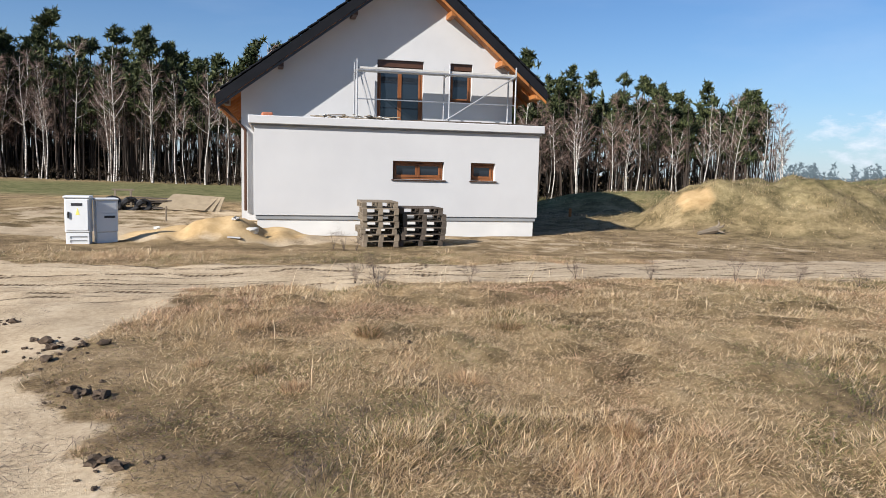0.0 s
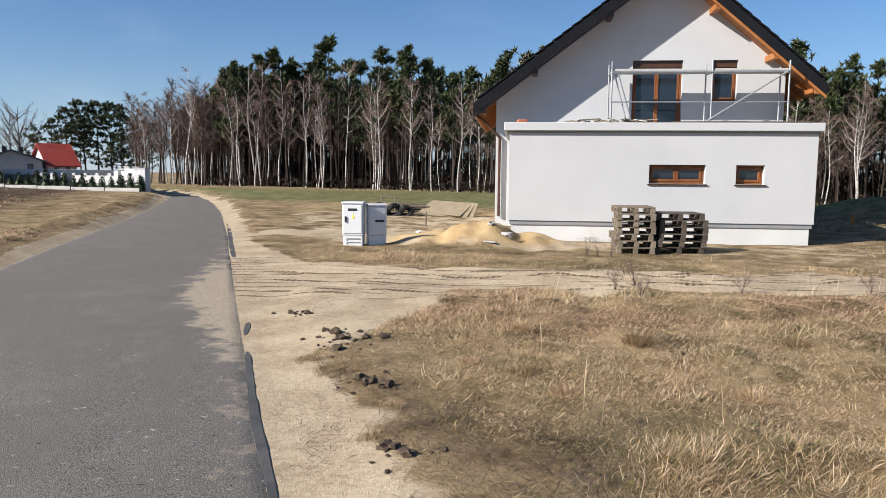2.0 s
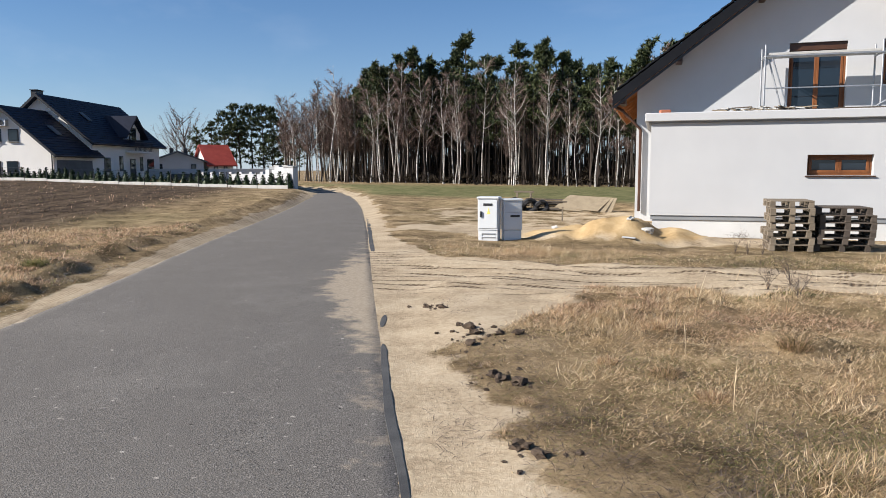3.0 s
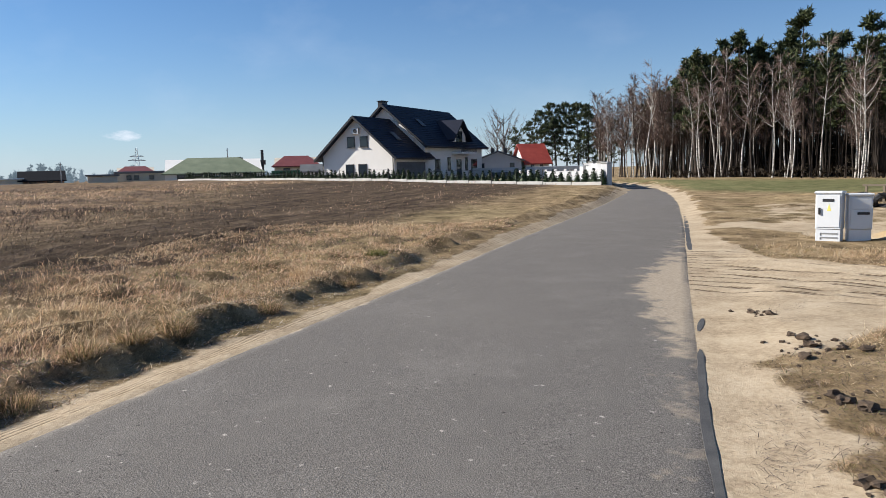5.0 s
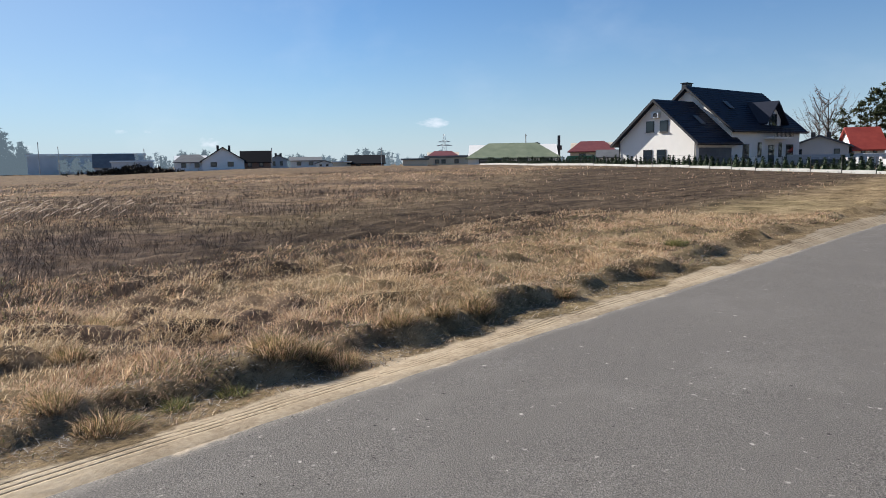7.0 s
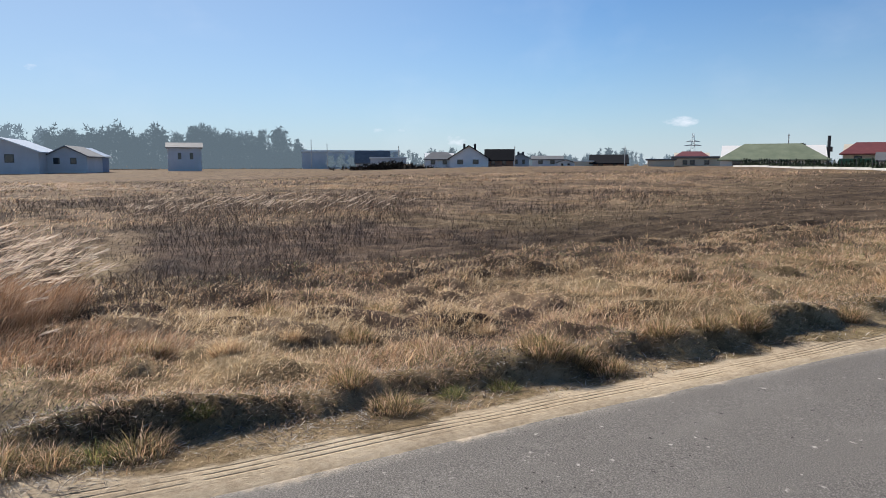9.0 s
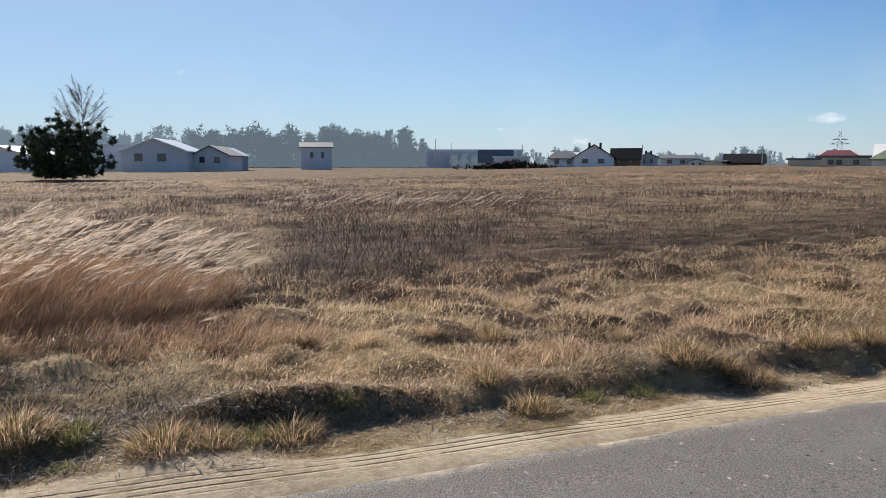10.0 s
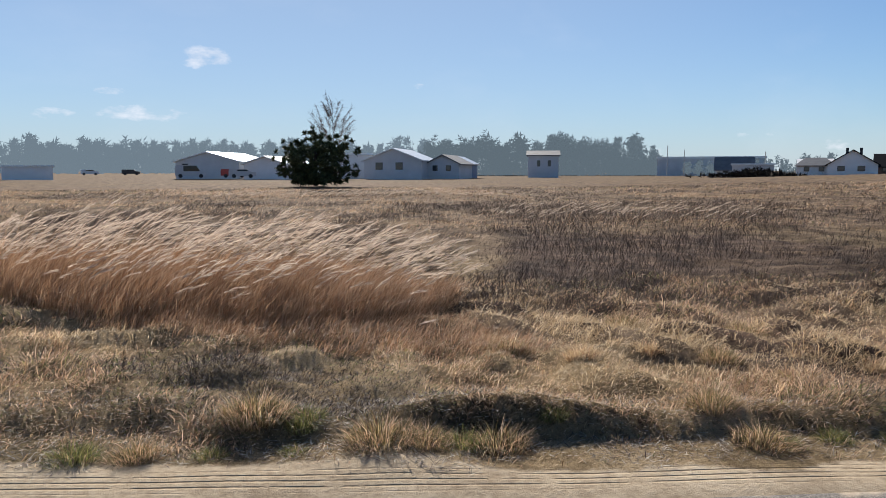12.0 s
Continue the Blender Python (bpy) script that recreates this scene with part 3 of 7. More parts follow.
def on_ground(x, y):
    """What lay() gives, read off the finished ground."""
    x, y = np.asarray(x, float), np.asarray(y, float)
    i, j = np.clip(np.searchsorted(gx, x) - 1, 0, len(gx) - 2), np.clip(np.searchsorted(gy, y) - 1, 0, len(gy) - 2)
    fx, fy = (x - gx[i]) / (gx[i + 1] - gx[i]), (y - gy[j]) / (gy[j + 1] - gy[j])
    got = {k: (a[i, j] * (1 - fx) + a[i + 1, j] * fx) * (1 - fy) + (a[i, j + 1] * (1 - fx) + a[i + 1, j + 1] * fx) * fy for k, a in GRID.items()}
    return got["z"], got, got["dr"], got["dl"], got["dt"]


def height(x, y):
    return float(on_ground(np.array([x]), np.array([y]))[0][0])


tagged(ground, "dry winter field of straw, sand and ploughed soil", "ground", kind="structure")


def build_road():
    n = 9
    rows_r, rows_l = smooth_line(ROAD_R, 0.25), smooth_line(ROAD_L, 0.25)
    seg = np.linspace(0, 1, 620)

    def along(line):
        s = np.r_[0, np.cumsum(np.hypot(*np.diff(line, axis=0).T))]
        return s, line

    # pair the two edges by their given knots
    k_r = [np.argmin(np.hypot(*(rows_r - p).T)) for p in np.array(ROAD_R, float)]
    k_l = [np.argmin(np.hypot(*(rows_l - p).T)) for p in np.array(ROAD_L, float)]
    knots = np.linspace(0, 1, len(ROAD_R))
    fine = np.concatenate([np.linspace(knots[i], knots[i + 1], m, endpoint=False) for i, m in enumerate([30, 40, 40, 50, 60, 70, 80, 90, 60, 50, 40, 30, 20, 20, 20])])
    ir, il = np.interp(fine, knots, k_r), np.interp(fine, knots, k_l)
    R = np.stack([np.interp(ir, np.arange(len(rows_r)), rows_r[:, i]) for i in (0, 1)], 1)
    L = np.stack([np.interp(il, np.arange(len(rows_l)), rows_l[:, i]) for i in (0, 1)], 1)
    across = np.array([0, 0.02, 0.05, 0.1, 0.16, 0.25, 0.4, 0.55, 0.7, 0.82, 0.9, 0.95, 0.98, 1.0])
    P = L[:, None] * (1 - across[None, :, None]) + R[:, None] * across[None, :, None]
    jag = 0.05 * lattice(P[:, :, 0], P[:, :, 1], 0.35, 21)
    out = (R - L) / np.linalg.norm(R - L, axis=1)[:, None]
    P += (out[:, None] * (jag * ((across == 0) | (across == 1)))[:, :, None])
    d_r = (1 - across)[None] * np.linalg.norm(R - L, axis=1)[:, None]
    d_l = across[None] * np.linalg.norm(R - L, axis=1)[:, None]
    crown = 0.03 * (1 - (2 * across - 1)**2)[None] + 0.012
    Z = np.broadcast_to(crown, P.shape[:2]).copy()
    Z[:, 0] = Z[:, -1] = -0.04
    mouth = np.exp(-((P[:, :, 1] - 8.3) / 2.6)**2)
    dust = 0.68 * (1 - step(d_r, 0.05, 0.6 + 0.8 * mouth)) * (0.45 + 0.8 * mouth) + 0.7 * (1 - step(d_l, 0.0, 0.3)) + 0.22 * (1 - step(d_r, 0.3, 1.6))
    verts = np.concatenate([P, Z[:, :, None]], 2).reshape(-1, 3)
    i = np.arange(len(verts)).reshape(P.shape[:2])
    q = np.stack([i[:-1, :-1], i[:-1, 1:], i[1:, 1:], i[1:, :-1]], -1).reshape(-1, 4)
    road = new("road", slab_mesh("road", verts, q, ASPHALT, dict(dust=dust.ravel()), True))
    return tagged(road, "narrow grey asphalt lane with sandy edges", "road", kind="structure")


road = build_road()

# ---- the house under construction ----
HOUSE = pose(-4.37, 17.8, 0, 0, 0, 12.0)


def opening_wall(lo, hi, thick, holes):
    """A wall in (x, z) from lo to hi, thick along +y, with rectangular holes (x0, z0, x1, z1) through it."""
    xs = sorted({lo[0], hi[0], *[h[0] for h in holes], *[h[2] for h in holes]})
    zs = sorted({lo[1], hi[1], *[h[1] for h in holes], *[h[3] for h in holes]})
    bm = bmesh.new()
    for xa, xb in zip(xs, xs[1:]):
        for za, zb in zip(zs, zs[1:]):
            if not any(h[0] < (xa + xb) / 2 < h[2] and h[1] < (za + zb) / 2 < h[3] for h in holes):
                block((xa, 0, za), (xb, thick, zb), 0, bm)
    bmesh.ops.remove_doubles(bm, verts=bm.verts[:], dist=1e-4)
    inner = [f for f in bm.faces if all(len(e.link_faces) > 2 for e in f.edges)]
    return bm


def window_in(parent, x0, z0, x1, z1, y, frame_mat, panes=1, depth=0.16, sill=True, name="window", frame_w=0.055, lid=0.0):
    """A window set into an opening, y its face: frame, sashes, glass and sill."""
    win = part(name, block((x0, y, z0), (x0 + 0.01, y + 0.01, z0 + 0.01)), frame_mat, parent)
    bm = None
    w = frame_w
    for lo, hi in (((x0, y, z0), (x1, y + 0.07, z0 + w)), ((x0, y, z1 - w), (x1, y + 0.07, z1)), ((x0, y, z0 + w), (x0 + w, y + 0.07, z1 - w)), ((x1 - w, y, z0 + w), (x1, y + 0.07, z1 - w))):
        bm = block(lo, hi, 0.008, bm)
    part("window_frame", bm, frame_mat, win)
    step_x = (x1 - x0 - 2 * w) / panes
    for i in range(panes):
        a, b = x0 + w + i * step_x, x0 + w + (i + 1) * step_x
        s = 0.06
        bm = None
        for lo, hi in (((a, y - 0.015, z0 + w), (b, y + 0.05, z0 + w + s)), ((a, y - 0.015, z1 - w - s), (b, y + 0.05, z1 - w)), ((a, y - 0.015, z0 + w + s), (a + s, y + 0.05, z1 - w - s)), ((b - s, y - 0.015, z0 + w + s), (b, y + 0.05, z1 - w - s))):
            bm = block(lo, hi, 0.006, bm)
        part("sash", bm, frame_mat, win)
        part("pane", block((a + s, y + 0.015, z0 + w + s), (b - s, y + 0.03, z1 - w - s)), GLASS, win)
    if sill:
        part("sill", block((x0 - 0.04, y - depth - 0.05, z0 - 0.03), (x1 + 0.04, y + 0.02, z0 - 0.004), 0.006), DARK_BROWN, win)
    return win


def roof_side(parent, ridge, eave, y0, y1, mat, thick=0.12, row=0.34, name="roof_slope"):
    """One roof slope from ridge to eave (x, z), between y0 and y1, in overlapping courses of tiles."""
    (rx, rz), (ex, ez) = ridge, eave
    run = math.hypot(ex - rx, ez - rz)
    dx_, dz_ = (ex - rx) / run, (ez - rz) / run
    nx, nz = -dz_ * (1 if dx_ > 0 else -1), abs(dx_)
    courses = max(3, int(run / row))
    outline = []
    for i in range(courses):
        for s, lift in ((i, 0.012), (i + 1, 0.05)):
            d = run * s / courses
            outline.append((rx + dx_ * d + nx * lift, rz + dz_ * d + nz * lift))
    outline += [(ex - nx * thick, ez - nz * thick), (rx - nx * thick * 0.2, rz - thick)]
    slope = part(name, prism(outline, y0, y1), mat, parent)
    return slope


def house_under_construction():
    h = thing("unfinished_house", "white plastered new house with flat garage and dark gable roof", "house", HOUSE)
    W, D, T = 7.4, 4.5, 0.30
    w1, w2 = (3.51, 1.44, 4.84, 1.90), (5.55, 1.44, 6.21, 1.90)
    part("garage_front_wall", opening_wall((0.12, 0.50), (W, 2.66), T, [w1, w2]), PLASTER, h)
    side = block((0.12, T, 0.50), (0.42, 1.3, 2.66))
    side = block((0.12, 1.3, 2.05), (0.42, 3.6, 2.66), 0, side)
    side = block((0.12, 3.6, 0.50), (0.42, D, 2.66), 0, side)
    part("garage_side_wall", side, PLASTER, h)
    part("garage_side_wall", block((W - T, T, 0.50), (W, D, 2.66)), PLASTER, h)
    part("garage_door", block((0.30, 1.3, 0.1), (0.36, 3.6, 2.05), 0.01), PLASTER_B, h, "pale sectional garage door")
    part("plinth_strip", block((0.15, 0.03, 0.395), (W - 0.03, D, 0.497)), PLINTH, h, "grey primer strip above the foundation")
    part("foundation", block((0.19, 0.06, -0.4), (W - 0.08, D, 0.392)), PLINTH_LIGHT, h, "pale foundation wall")
    cop = block((-0.02, -0.12, 2.70), (W + 0.10, 0.30, 2.90), 0.015)
    cop = block((-0.02, 0.30, 2.70), (0.30, D - 0.01, 2.90), 0.015, cop)
    cop = block((W - 0.22, 0.30, 2.70), (W + 0.10, D - 0.01, 2.90), 0.015, cop)
    part("coping", cop, PLASTER, h, "white parapet band")
    part("shadow_gap", block((0.06, -0.05, 2.662), (W + 0.04, D - 0.02, 2.698)), PLINTH, h, "grey flashing strip")
    part("flat_roof", block((0.3, 0.3, 2.70), (W - 0.22, D - 0.01, 2.76)), PLINTH, h)
    for x0, z0, x1, z1 in (w1, w2):
        window_in(h, x0, z0, x1, z1, 0.16, BROWN_FRAME, 2 if x1 - x0 > 1 else 1)
    # main block behind the garage
    x_l, x_r, yg, yb = -0.36, 8.10, D, D + 9.0
    ridge_x, ridge_z = 4.62, 7.86
    sl, sr = 0.749, 0.845
    z_l, z_r = ridge_z - 0.15 - sl * (ridge_x - x_l), ridge_z - 0.15 - sr * (x_r - ridge_x)
    door, win = (3.70, 2.86, 5.16, 5.06), (6.02, 3.86, 6.74, 5.06)
    wall = opening_wall((x_l, -0.4), (x_r, 2.86), T, [])
    part("lower_wall", wall, PLASTER, h).location = (0, yg, 0)
    gab = bmesh.new()
    # the gable, cut in strips between the openings
    cuts = sorted({x_l, x_r, door[0], door[2], win[0], win[2], ridge_x})

    def top_at(x):
        return ridge_z - 0.15 - (sl * (ridge_x - x) if x < ridge_x else sr * (x - ridge_x))

    for a, b in zip(cuts, cuts[1:]):
        mid = (a + b) / 2
        pieces = [(2.86, None)]
        for o in (door, win):
            if o[0] < mid < o[2]:
                pieces = [(2.86, o[1]), (o[3], None)]
        for lo_z, hi_z in pieces:
            if hi_z is None:
                gab = prism([(a, lo_z), (b, lo_z), (b, top_at(b)), (a, top_at(a))], yg, yg + T, gab)
            elif hi_z - lo_z > 0.01:
                gab = prism([(a, lo_z), (b, lo_z), (b, hi_z), (a, hi_z)], yg, yg + T, gab)
    bmesh.ops.remove_doubles(gab, verts=gab.verts[:], dist=1e-3)
    part("gable_wall", gab, PLASTER, h)
    part("side_wall", block((x_l, yg + T, -0.4), (x_l + T, yb, z_l - 0.02)), PLASTER, h)
    part("side_wall", block((x_r - T, yg + T, -0.4), (x_r, yb, z_r - 0.02)), PLASTER, h)
    part("back_wall", prism([(x_l, -0.4), (x_r, -0.4), (x_r, z_r), (ridge_x, ridge_z - 0.15), (x_l, z_l)], yb, yb + T), PLASTER, h)
    # balcony door and small window, each under a roller shutter box
    window_in(h, door[0], door[1], door[2], door[3] - 0.22, yg + 0.16, BROWN_FRAME, 2, sill=False, name="balcony_door", frame_w=0.07)
    part("shutter_box", block((door[0], yg + 0.08, door[3] - 0.21), (door[2], yg + 0.26, door[3] - 0.003), 0.01), DARK_BROWN, h, "dark brown roller shutter box")
    window_in(h, win[0], win[1], win[2], win[3] - 0.22, yg + 0.16, BROWN_FRAME, 1, name="window")
    part("shutter_box", block((win[0], yg + 0.08, win[3] - 0.21), (win[2], yg + 0.26, win[3] - 0.003), 0.01), DARK_BROWN, h, "dark brown roller shutter box")
    # roof: two slopes with wooden soffits
    oh = 0.85
    yf = yg - oh
    el, er = (-1.02, ridge_z - sl * (ridge_x + 1.02)), (8.95, ridge_z - sr * (8.95 - ridge_x))
    roof_side(h, (ridge_x, ridge_z), el, yf, yb + 0.5, ROOF_TILE)
    roof_side(h, (ridge_x, ridge_z), er, yf, yb + 0.5, ROOF_TILE)
    part("ridge_cap", tube([(ridge_x, yf, ridge_z + 0.02), (ridge_x, yb + 0.5, ridge_z + 0.02)], 0.11, 8), ROOF_TILE, h)
    for (ex, ez), s, sign in ((el, sl, -1), (er, sr, 1)):
        off = 0.14
        part("soffit", prism([(ridge_x, ridge_z - off), (ex, ez - off), (ex, ez - off - 0.035), (ridge_x, ridge_z - off - 0.035)], yf + 0.04, yb + 0.4), ORANGE_WOOD, h, "orange pine boarding")
        # trim and purlin ends: dark on the left slope, orange on the right
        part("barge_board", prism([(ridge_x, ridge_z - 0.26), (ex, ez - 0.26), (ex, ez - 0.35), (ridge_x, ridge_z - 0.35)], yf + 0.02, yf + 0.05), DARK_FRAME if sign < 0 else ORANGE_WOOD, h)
        part("verge_tile", prism([(ridge_x, ridge_z + 0.07), (ex, ez + 0.07), (ex, ez - 0.25), (ridge_x, ridge_z - 0.25)], yf - 0.03, yf + 0.015), ROOF_TILE, h, "dark verge board")
        run_, tilt = math.hypot(ex - ridge_x, ez - ridge_z), math.degrees(math.atan2(ez - ridge_z, ex - ridge_x))
        tile = mesh_of("verge_tile", block((0, -0.05, 0.03), (0.40, 0.28, 0.075), 0.012) if sign > 0 else block((0, -0.05, -0.075), (0.40, 0.28, -0.03), 0.012), ROOF_TILE)
        for k in range(int(run_ / 0.34)):
            f = k * 0.34 / run_
            part("verge_tile", tile, ROOF_TILE, h).matrix_basis = pose(ridge_x + (ex - ridge_x) * f, yf, ridge_z + (ez - ridge_z) * f + 0.055, 0, -tilt + (-4 if sign > 0 else 4), 0)
        for k in (0.30, 0.68, 0.95):
            px, pz = ridge_x + (ex - ridge_x) * k, ridge_z + (ez - ridge_z) * k - 0.24
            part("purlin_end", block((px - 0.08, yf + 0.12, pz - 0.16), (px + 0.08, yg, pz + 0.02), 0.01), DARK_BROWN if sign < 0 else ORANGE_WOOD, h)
        for k in range(9):
            ry = yf + 0.9 + k * 0.95
            ax = ridge_x + (ex - ridge_x) * 0.88
            az_ = ridge_z + (ez - ridge_z) * 0.88 - 0.20
            part("rafter_tail", prism([(ax, az_), (ex, ez - 0.18), (ex, ez - 0.28), (ax, az_ - 0.12)], ry, ry + 0.08), ORANGE_WOOD, h)
        gut = tube([(ex + sign * 0.05, yf + 0.05, ez - 0.10), (ex + sign * 0.05, yb + 0.4, ez - 0.13)], 0.065, 8)
        part("gutter", gut, DARK_BROWN, h, "dark brown metal gutter")
    pipe = tube([(el[0] - 0.05, yf + 0.9, el[1] - 0.15), (el[0] + 0.25, yg - 0.1, el[1] - 0.32), (x_l + 0.12, yg - 0.09, 2.75), (x_l + 0.12, yg - 0.09, 0.35)], 0.045, 8)
    part("downpipe", pipe, DARK_BROWN, h, "dark brown downpipe")
    return h


unfinished_house = house_under_construction()

# ---- the yard: cabinets, pallets, scaffold, heaps ----
def utility_cabinet(m, wide, tall, deep, label, second=False):
    c = thing("utility_cabinet", label, "utility cabinet", m, group="utility cabinets by the road")
    part("body", block((0, 0, 0.26), (wide, deep, tall - 0.05), 0.008), CABINET, c)
    part("base", block((0.012, 0.012, -0.25), (wide - 0.012, deep - 0.012, 0.255), 0.006), CABINET, c)
    part("lid", block((-0.02, -0.025, tall - 0.05), (wide + 0.02, deep + 0.02, tall), 0.015), CABINET, c, "overhanging lid")
    if second:
        part("door", block((0.03, -0.014, 0.28), (wide - 0.03, -0.001, 0.64), 0.004), CABINET, c)
        part("door", block((0.03, -0.014, 0.655), (wide - 0.03, -0.001, tall - 0.07), 0.004), CABINET, c)
        part("nameplate", block((wide * 0.35, -0.022, 0.55), (wide - 0.06, -0.0145, 0.60), 0.002), DARK_FRAME, c, "small dark plate with illegible bars")
    else:
        part("door", block((0.025, -0.014, 0.30), (wide - 0.025, -0.001, tall - 0.07), 0.004), CABINET, c)
        part("nameplate", block((wide * 0.28, -0.022, tall - 0.20), (wide * 0.72, -0.0145, tall - 0.145), 0.002), DARK_FRAME, c, "small dark plate with illegible bars")
        part("handle", block((0.06, -0.045, 0.55), (0.095, -0.015, 0.68), 0.006), BLACK, c, "black swing handle")
        part("sticker", prism([(wide * 0.45, 0.62), (wide * 0.62, 0.62), (wide * 0.535, 0.76)], -0.0165, -0.0145), YELLOW, c, "yellow warning triangle")
        for z in (0.09, 0.17):
            bm = block((0.09, -0.001, z), (wide - 0.06, 0.014, z + 0.022), 0.003)
            bm = block((0.09, -0.001, z - 0.03), (0.105, 0.014, z), 0.002, bm)
            part("vent", bm, PLINTH, c)
    return c


utility_cabinet(pose(-7.30, 14.72, height(-7.4, 14.8) - 0.03, 0, 0, 14), 0.46, 1.0, 0.32, "pale grey plastic utility cabinet with a yellow sticker on sandy ground")
utility_cabinet(pose(-6.80, 15.02, height(-6.9, 15.2) - 0.03, 0, 0, 38), 0.42, 0.96, 0.26, "pale grey utility cabinet turned aside beside its twin", True)


def pallet_meshes(wide, deep, mat):
    """The boards and blocks of one pallet, to be shared by a stack."""
    top = mesh_of("deck_board", block((0, 0, 0.122), (wide, 0.11, 0.144), 0.003), mat)
    runner = mesh_of("runner", block((0, 0, 0.0), (0.10, deep, 0.022), 0.003), mat)
    beam = mesh_of("stringer", block((0, 0, 0.10), (0.10, deep, 0.122), 0.003), mat)
    blk = mesh_of("spacer_block", block((0, 0, 0.022), (0.10, 0.14, 0.10), 0.003), mat)
    return top, runner, beam, blk


def pallet(kit, m, wide, deep, label):
    p = thing("pallet", label, "pallet", m, group="stacked pallets")
    top, runner, beam, blk = kit
    for i in range(5):
        part("deck_board", top, None, p).location = (0, i * (deep - 0.11) / 4, 0)
    for i in range(3):
        x = i * (wide - 0.10) / 2
        part("runner", runner, None, p).location = (x, 0, 0)
        part("stringer", beam, None, p).location = (x, 0, 0)
        for j in range(3):
            part("spacer_block", blk, None, p).location = (x, j * (deep - 0.14) / 2, 0)
    return p


rng = random.Random(5)
light_kit, dark_kit = pallet_meshes(0.80, 1.0, PLANK), pallet_meshes(1.0, 0.9, DARK_PLANK)
z0 = height(-1.0, 16.4) - 0.01
for i in range(7):
    pallet(light_kit, pose(-1.45 + rng.uniform(-0.03, 0.03), 15.95 + rng.uniform(-0.03, 0.03), z0 + i * 0.145, 0, 0, 11 + rng.uniform(-2.5, 2.5)), 0.8, 1.0, "weathered wooden pallet in a leaning stack by the wall")
z0 = height(0, 16.7) - 0.01
for i in range(6):
    pallet(dark_kit, pose(-0.62 + rng.uniform(-0.05, 0.05), 16.22 + rng.uniform(-0.04, 0.04), z0 + i * 0.145, 0, 0, 13 + rng.uniform(-2.5, 2.5)), 1.0, 0.9, "dark old wooden pallet in a low stack")


def scaffold():
    """One bay and a half of frame scaffold standing on the garage roof."""
    s = thing("scaffold", "galvanised steel frame scaffold on the flat garage roof", "scaffold", HOUSE)
    y0, y1 = 3.3, 4.05
    zb = 2.762
    for x in (2.95, 5.72, 7.80):
        for y in (y0, y1):
            part("standard", tube([(x, y, zb), (x, y, 4.86)], 0.024, 8), STEEL, s)
        part("transom", tube([(x, y0, 4.55), (x, y1, 4.55)], 0.022, 8), STEEL, s)
        part("transom", tube([(x, y0, 3.0), (x, y1, 3.0)], 0.022, 8), STEEL, s)
    for a, b in ((2.95, 5.72), (5.72, 7.80)):
        part("guard_rail", tube([(a, y0, 3.72), (b, y0, 3.72)], 0.018, 8), STEEL, s)
        for y in (y0 + 0.02, y0 + 0.37):
            part("deck_plank", block((a + 0.03, y, 4.58), (b - 0.03, y + 0.33, 4.65), 0.008), CONCRETE, s, "grey deck plank")
        part("ledger", tube([(a, y0 - 0.03, 4.55), (b, y0 - 0.03, 4.55)], 0.024, 8), STEEL, s)
    part("brace", tube([(5.35, y0 - 0.05, 3.02), (7.80, y0 - 0.05, 4.60)], 0.022, 8), STEEL, s)
    part("brace", tube([(3.12, y0 - 0.04, 4.5), (3.62, y0 - 0.04, 2.85)], 0.02, 8), STEEL, s)
    part("ladder_stile", tube([(3.04, y0 + 0.1, 4.5), (3.5, y0 + 0.1, 2.8)], 0.02, 6), STEEL, s)
    return s


scaffold()
for i in range(38):
    x, y = 1.65 + 0.055 * i + rng.uniform(-0.08, 0.08), 0.05 + rng.uniform(0, 0.35)
    half = rng.uniform(0.08, 0.24)
    b = block((-half, -0.03, 0), (half, 0.03, 0.022), 0.003)
    ob = part("offcut", b, PLANK if i % 3 else CONCRETE)
    tagged(ob, "short splintered board offcut lying on the parapet", "offcut", group="offcuts on the roof edge")
    ob.matrix_basis = HOUSE @ pose(x, y, 2.905 + 0.024 * (i % 4), rng.uniform(-3, 3), rng.uniform(-12, 12), rng.uniform(-60, 60))
for i in range(4):
    ob = part("board", block((-0.9, -0.07, 0), (0.9, 0.07, 0.025), 0.004), DARK_PLANK)
    tagged(ob, "long dark board lying along the parapet", "board", group="boards on the roof edge")
    ob.matrix_basis = HOUSE @ pose(4.2 + 0.75 * i, 0.22 + 0.05 * (i % 2), 2.905 + 0.026 * (i % 2), 0, rng.uniform(-1, 1), rng.uniform(-4, 4))
ob = part("chimney_brick", block((-0.12, -0.12, 0), (0.12, 0.12, 0.24), 0.01), BRICK)
tagged(ob, "single orange hollow block standing on the parapet", "brick").matrix_basis = HOUSE @ pose(0.42, 0.5, 2.768, 0, 0, 10)


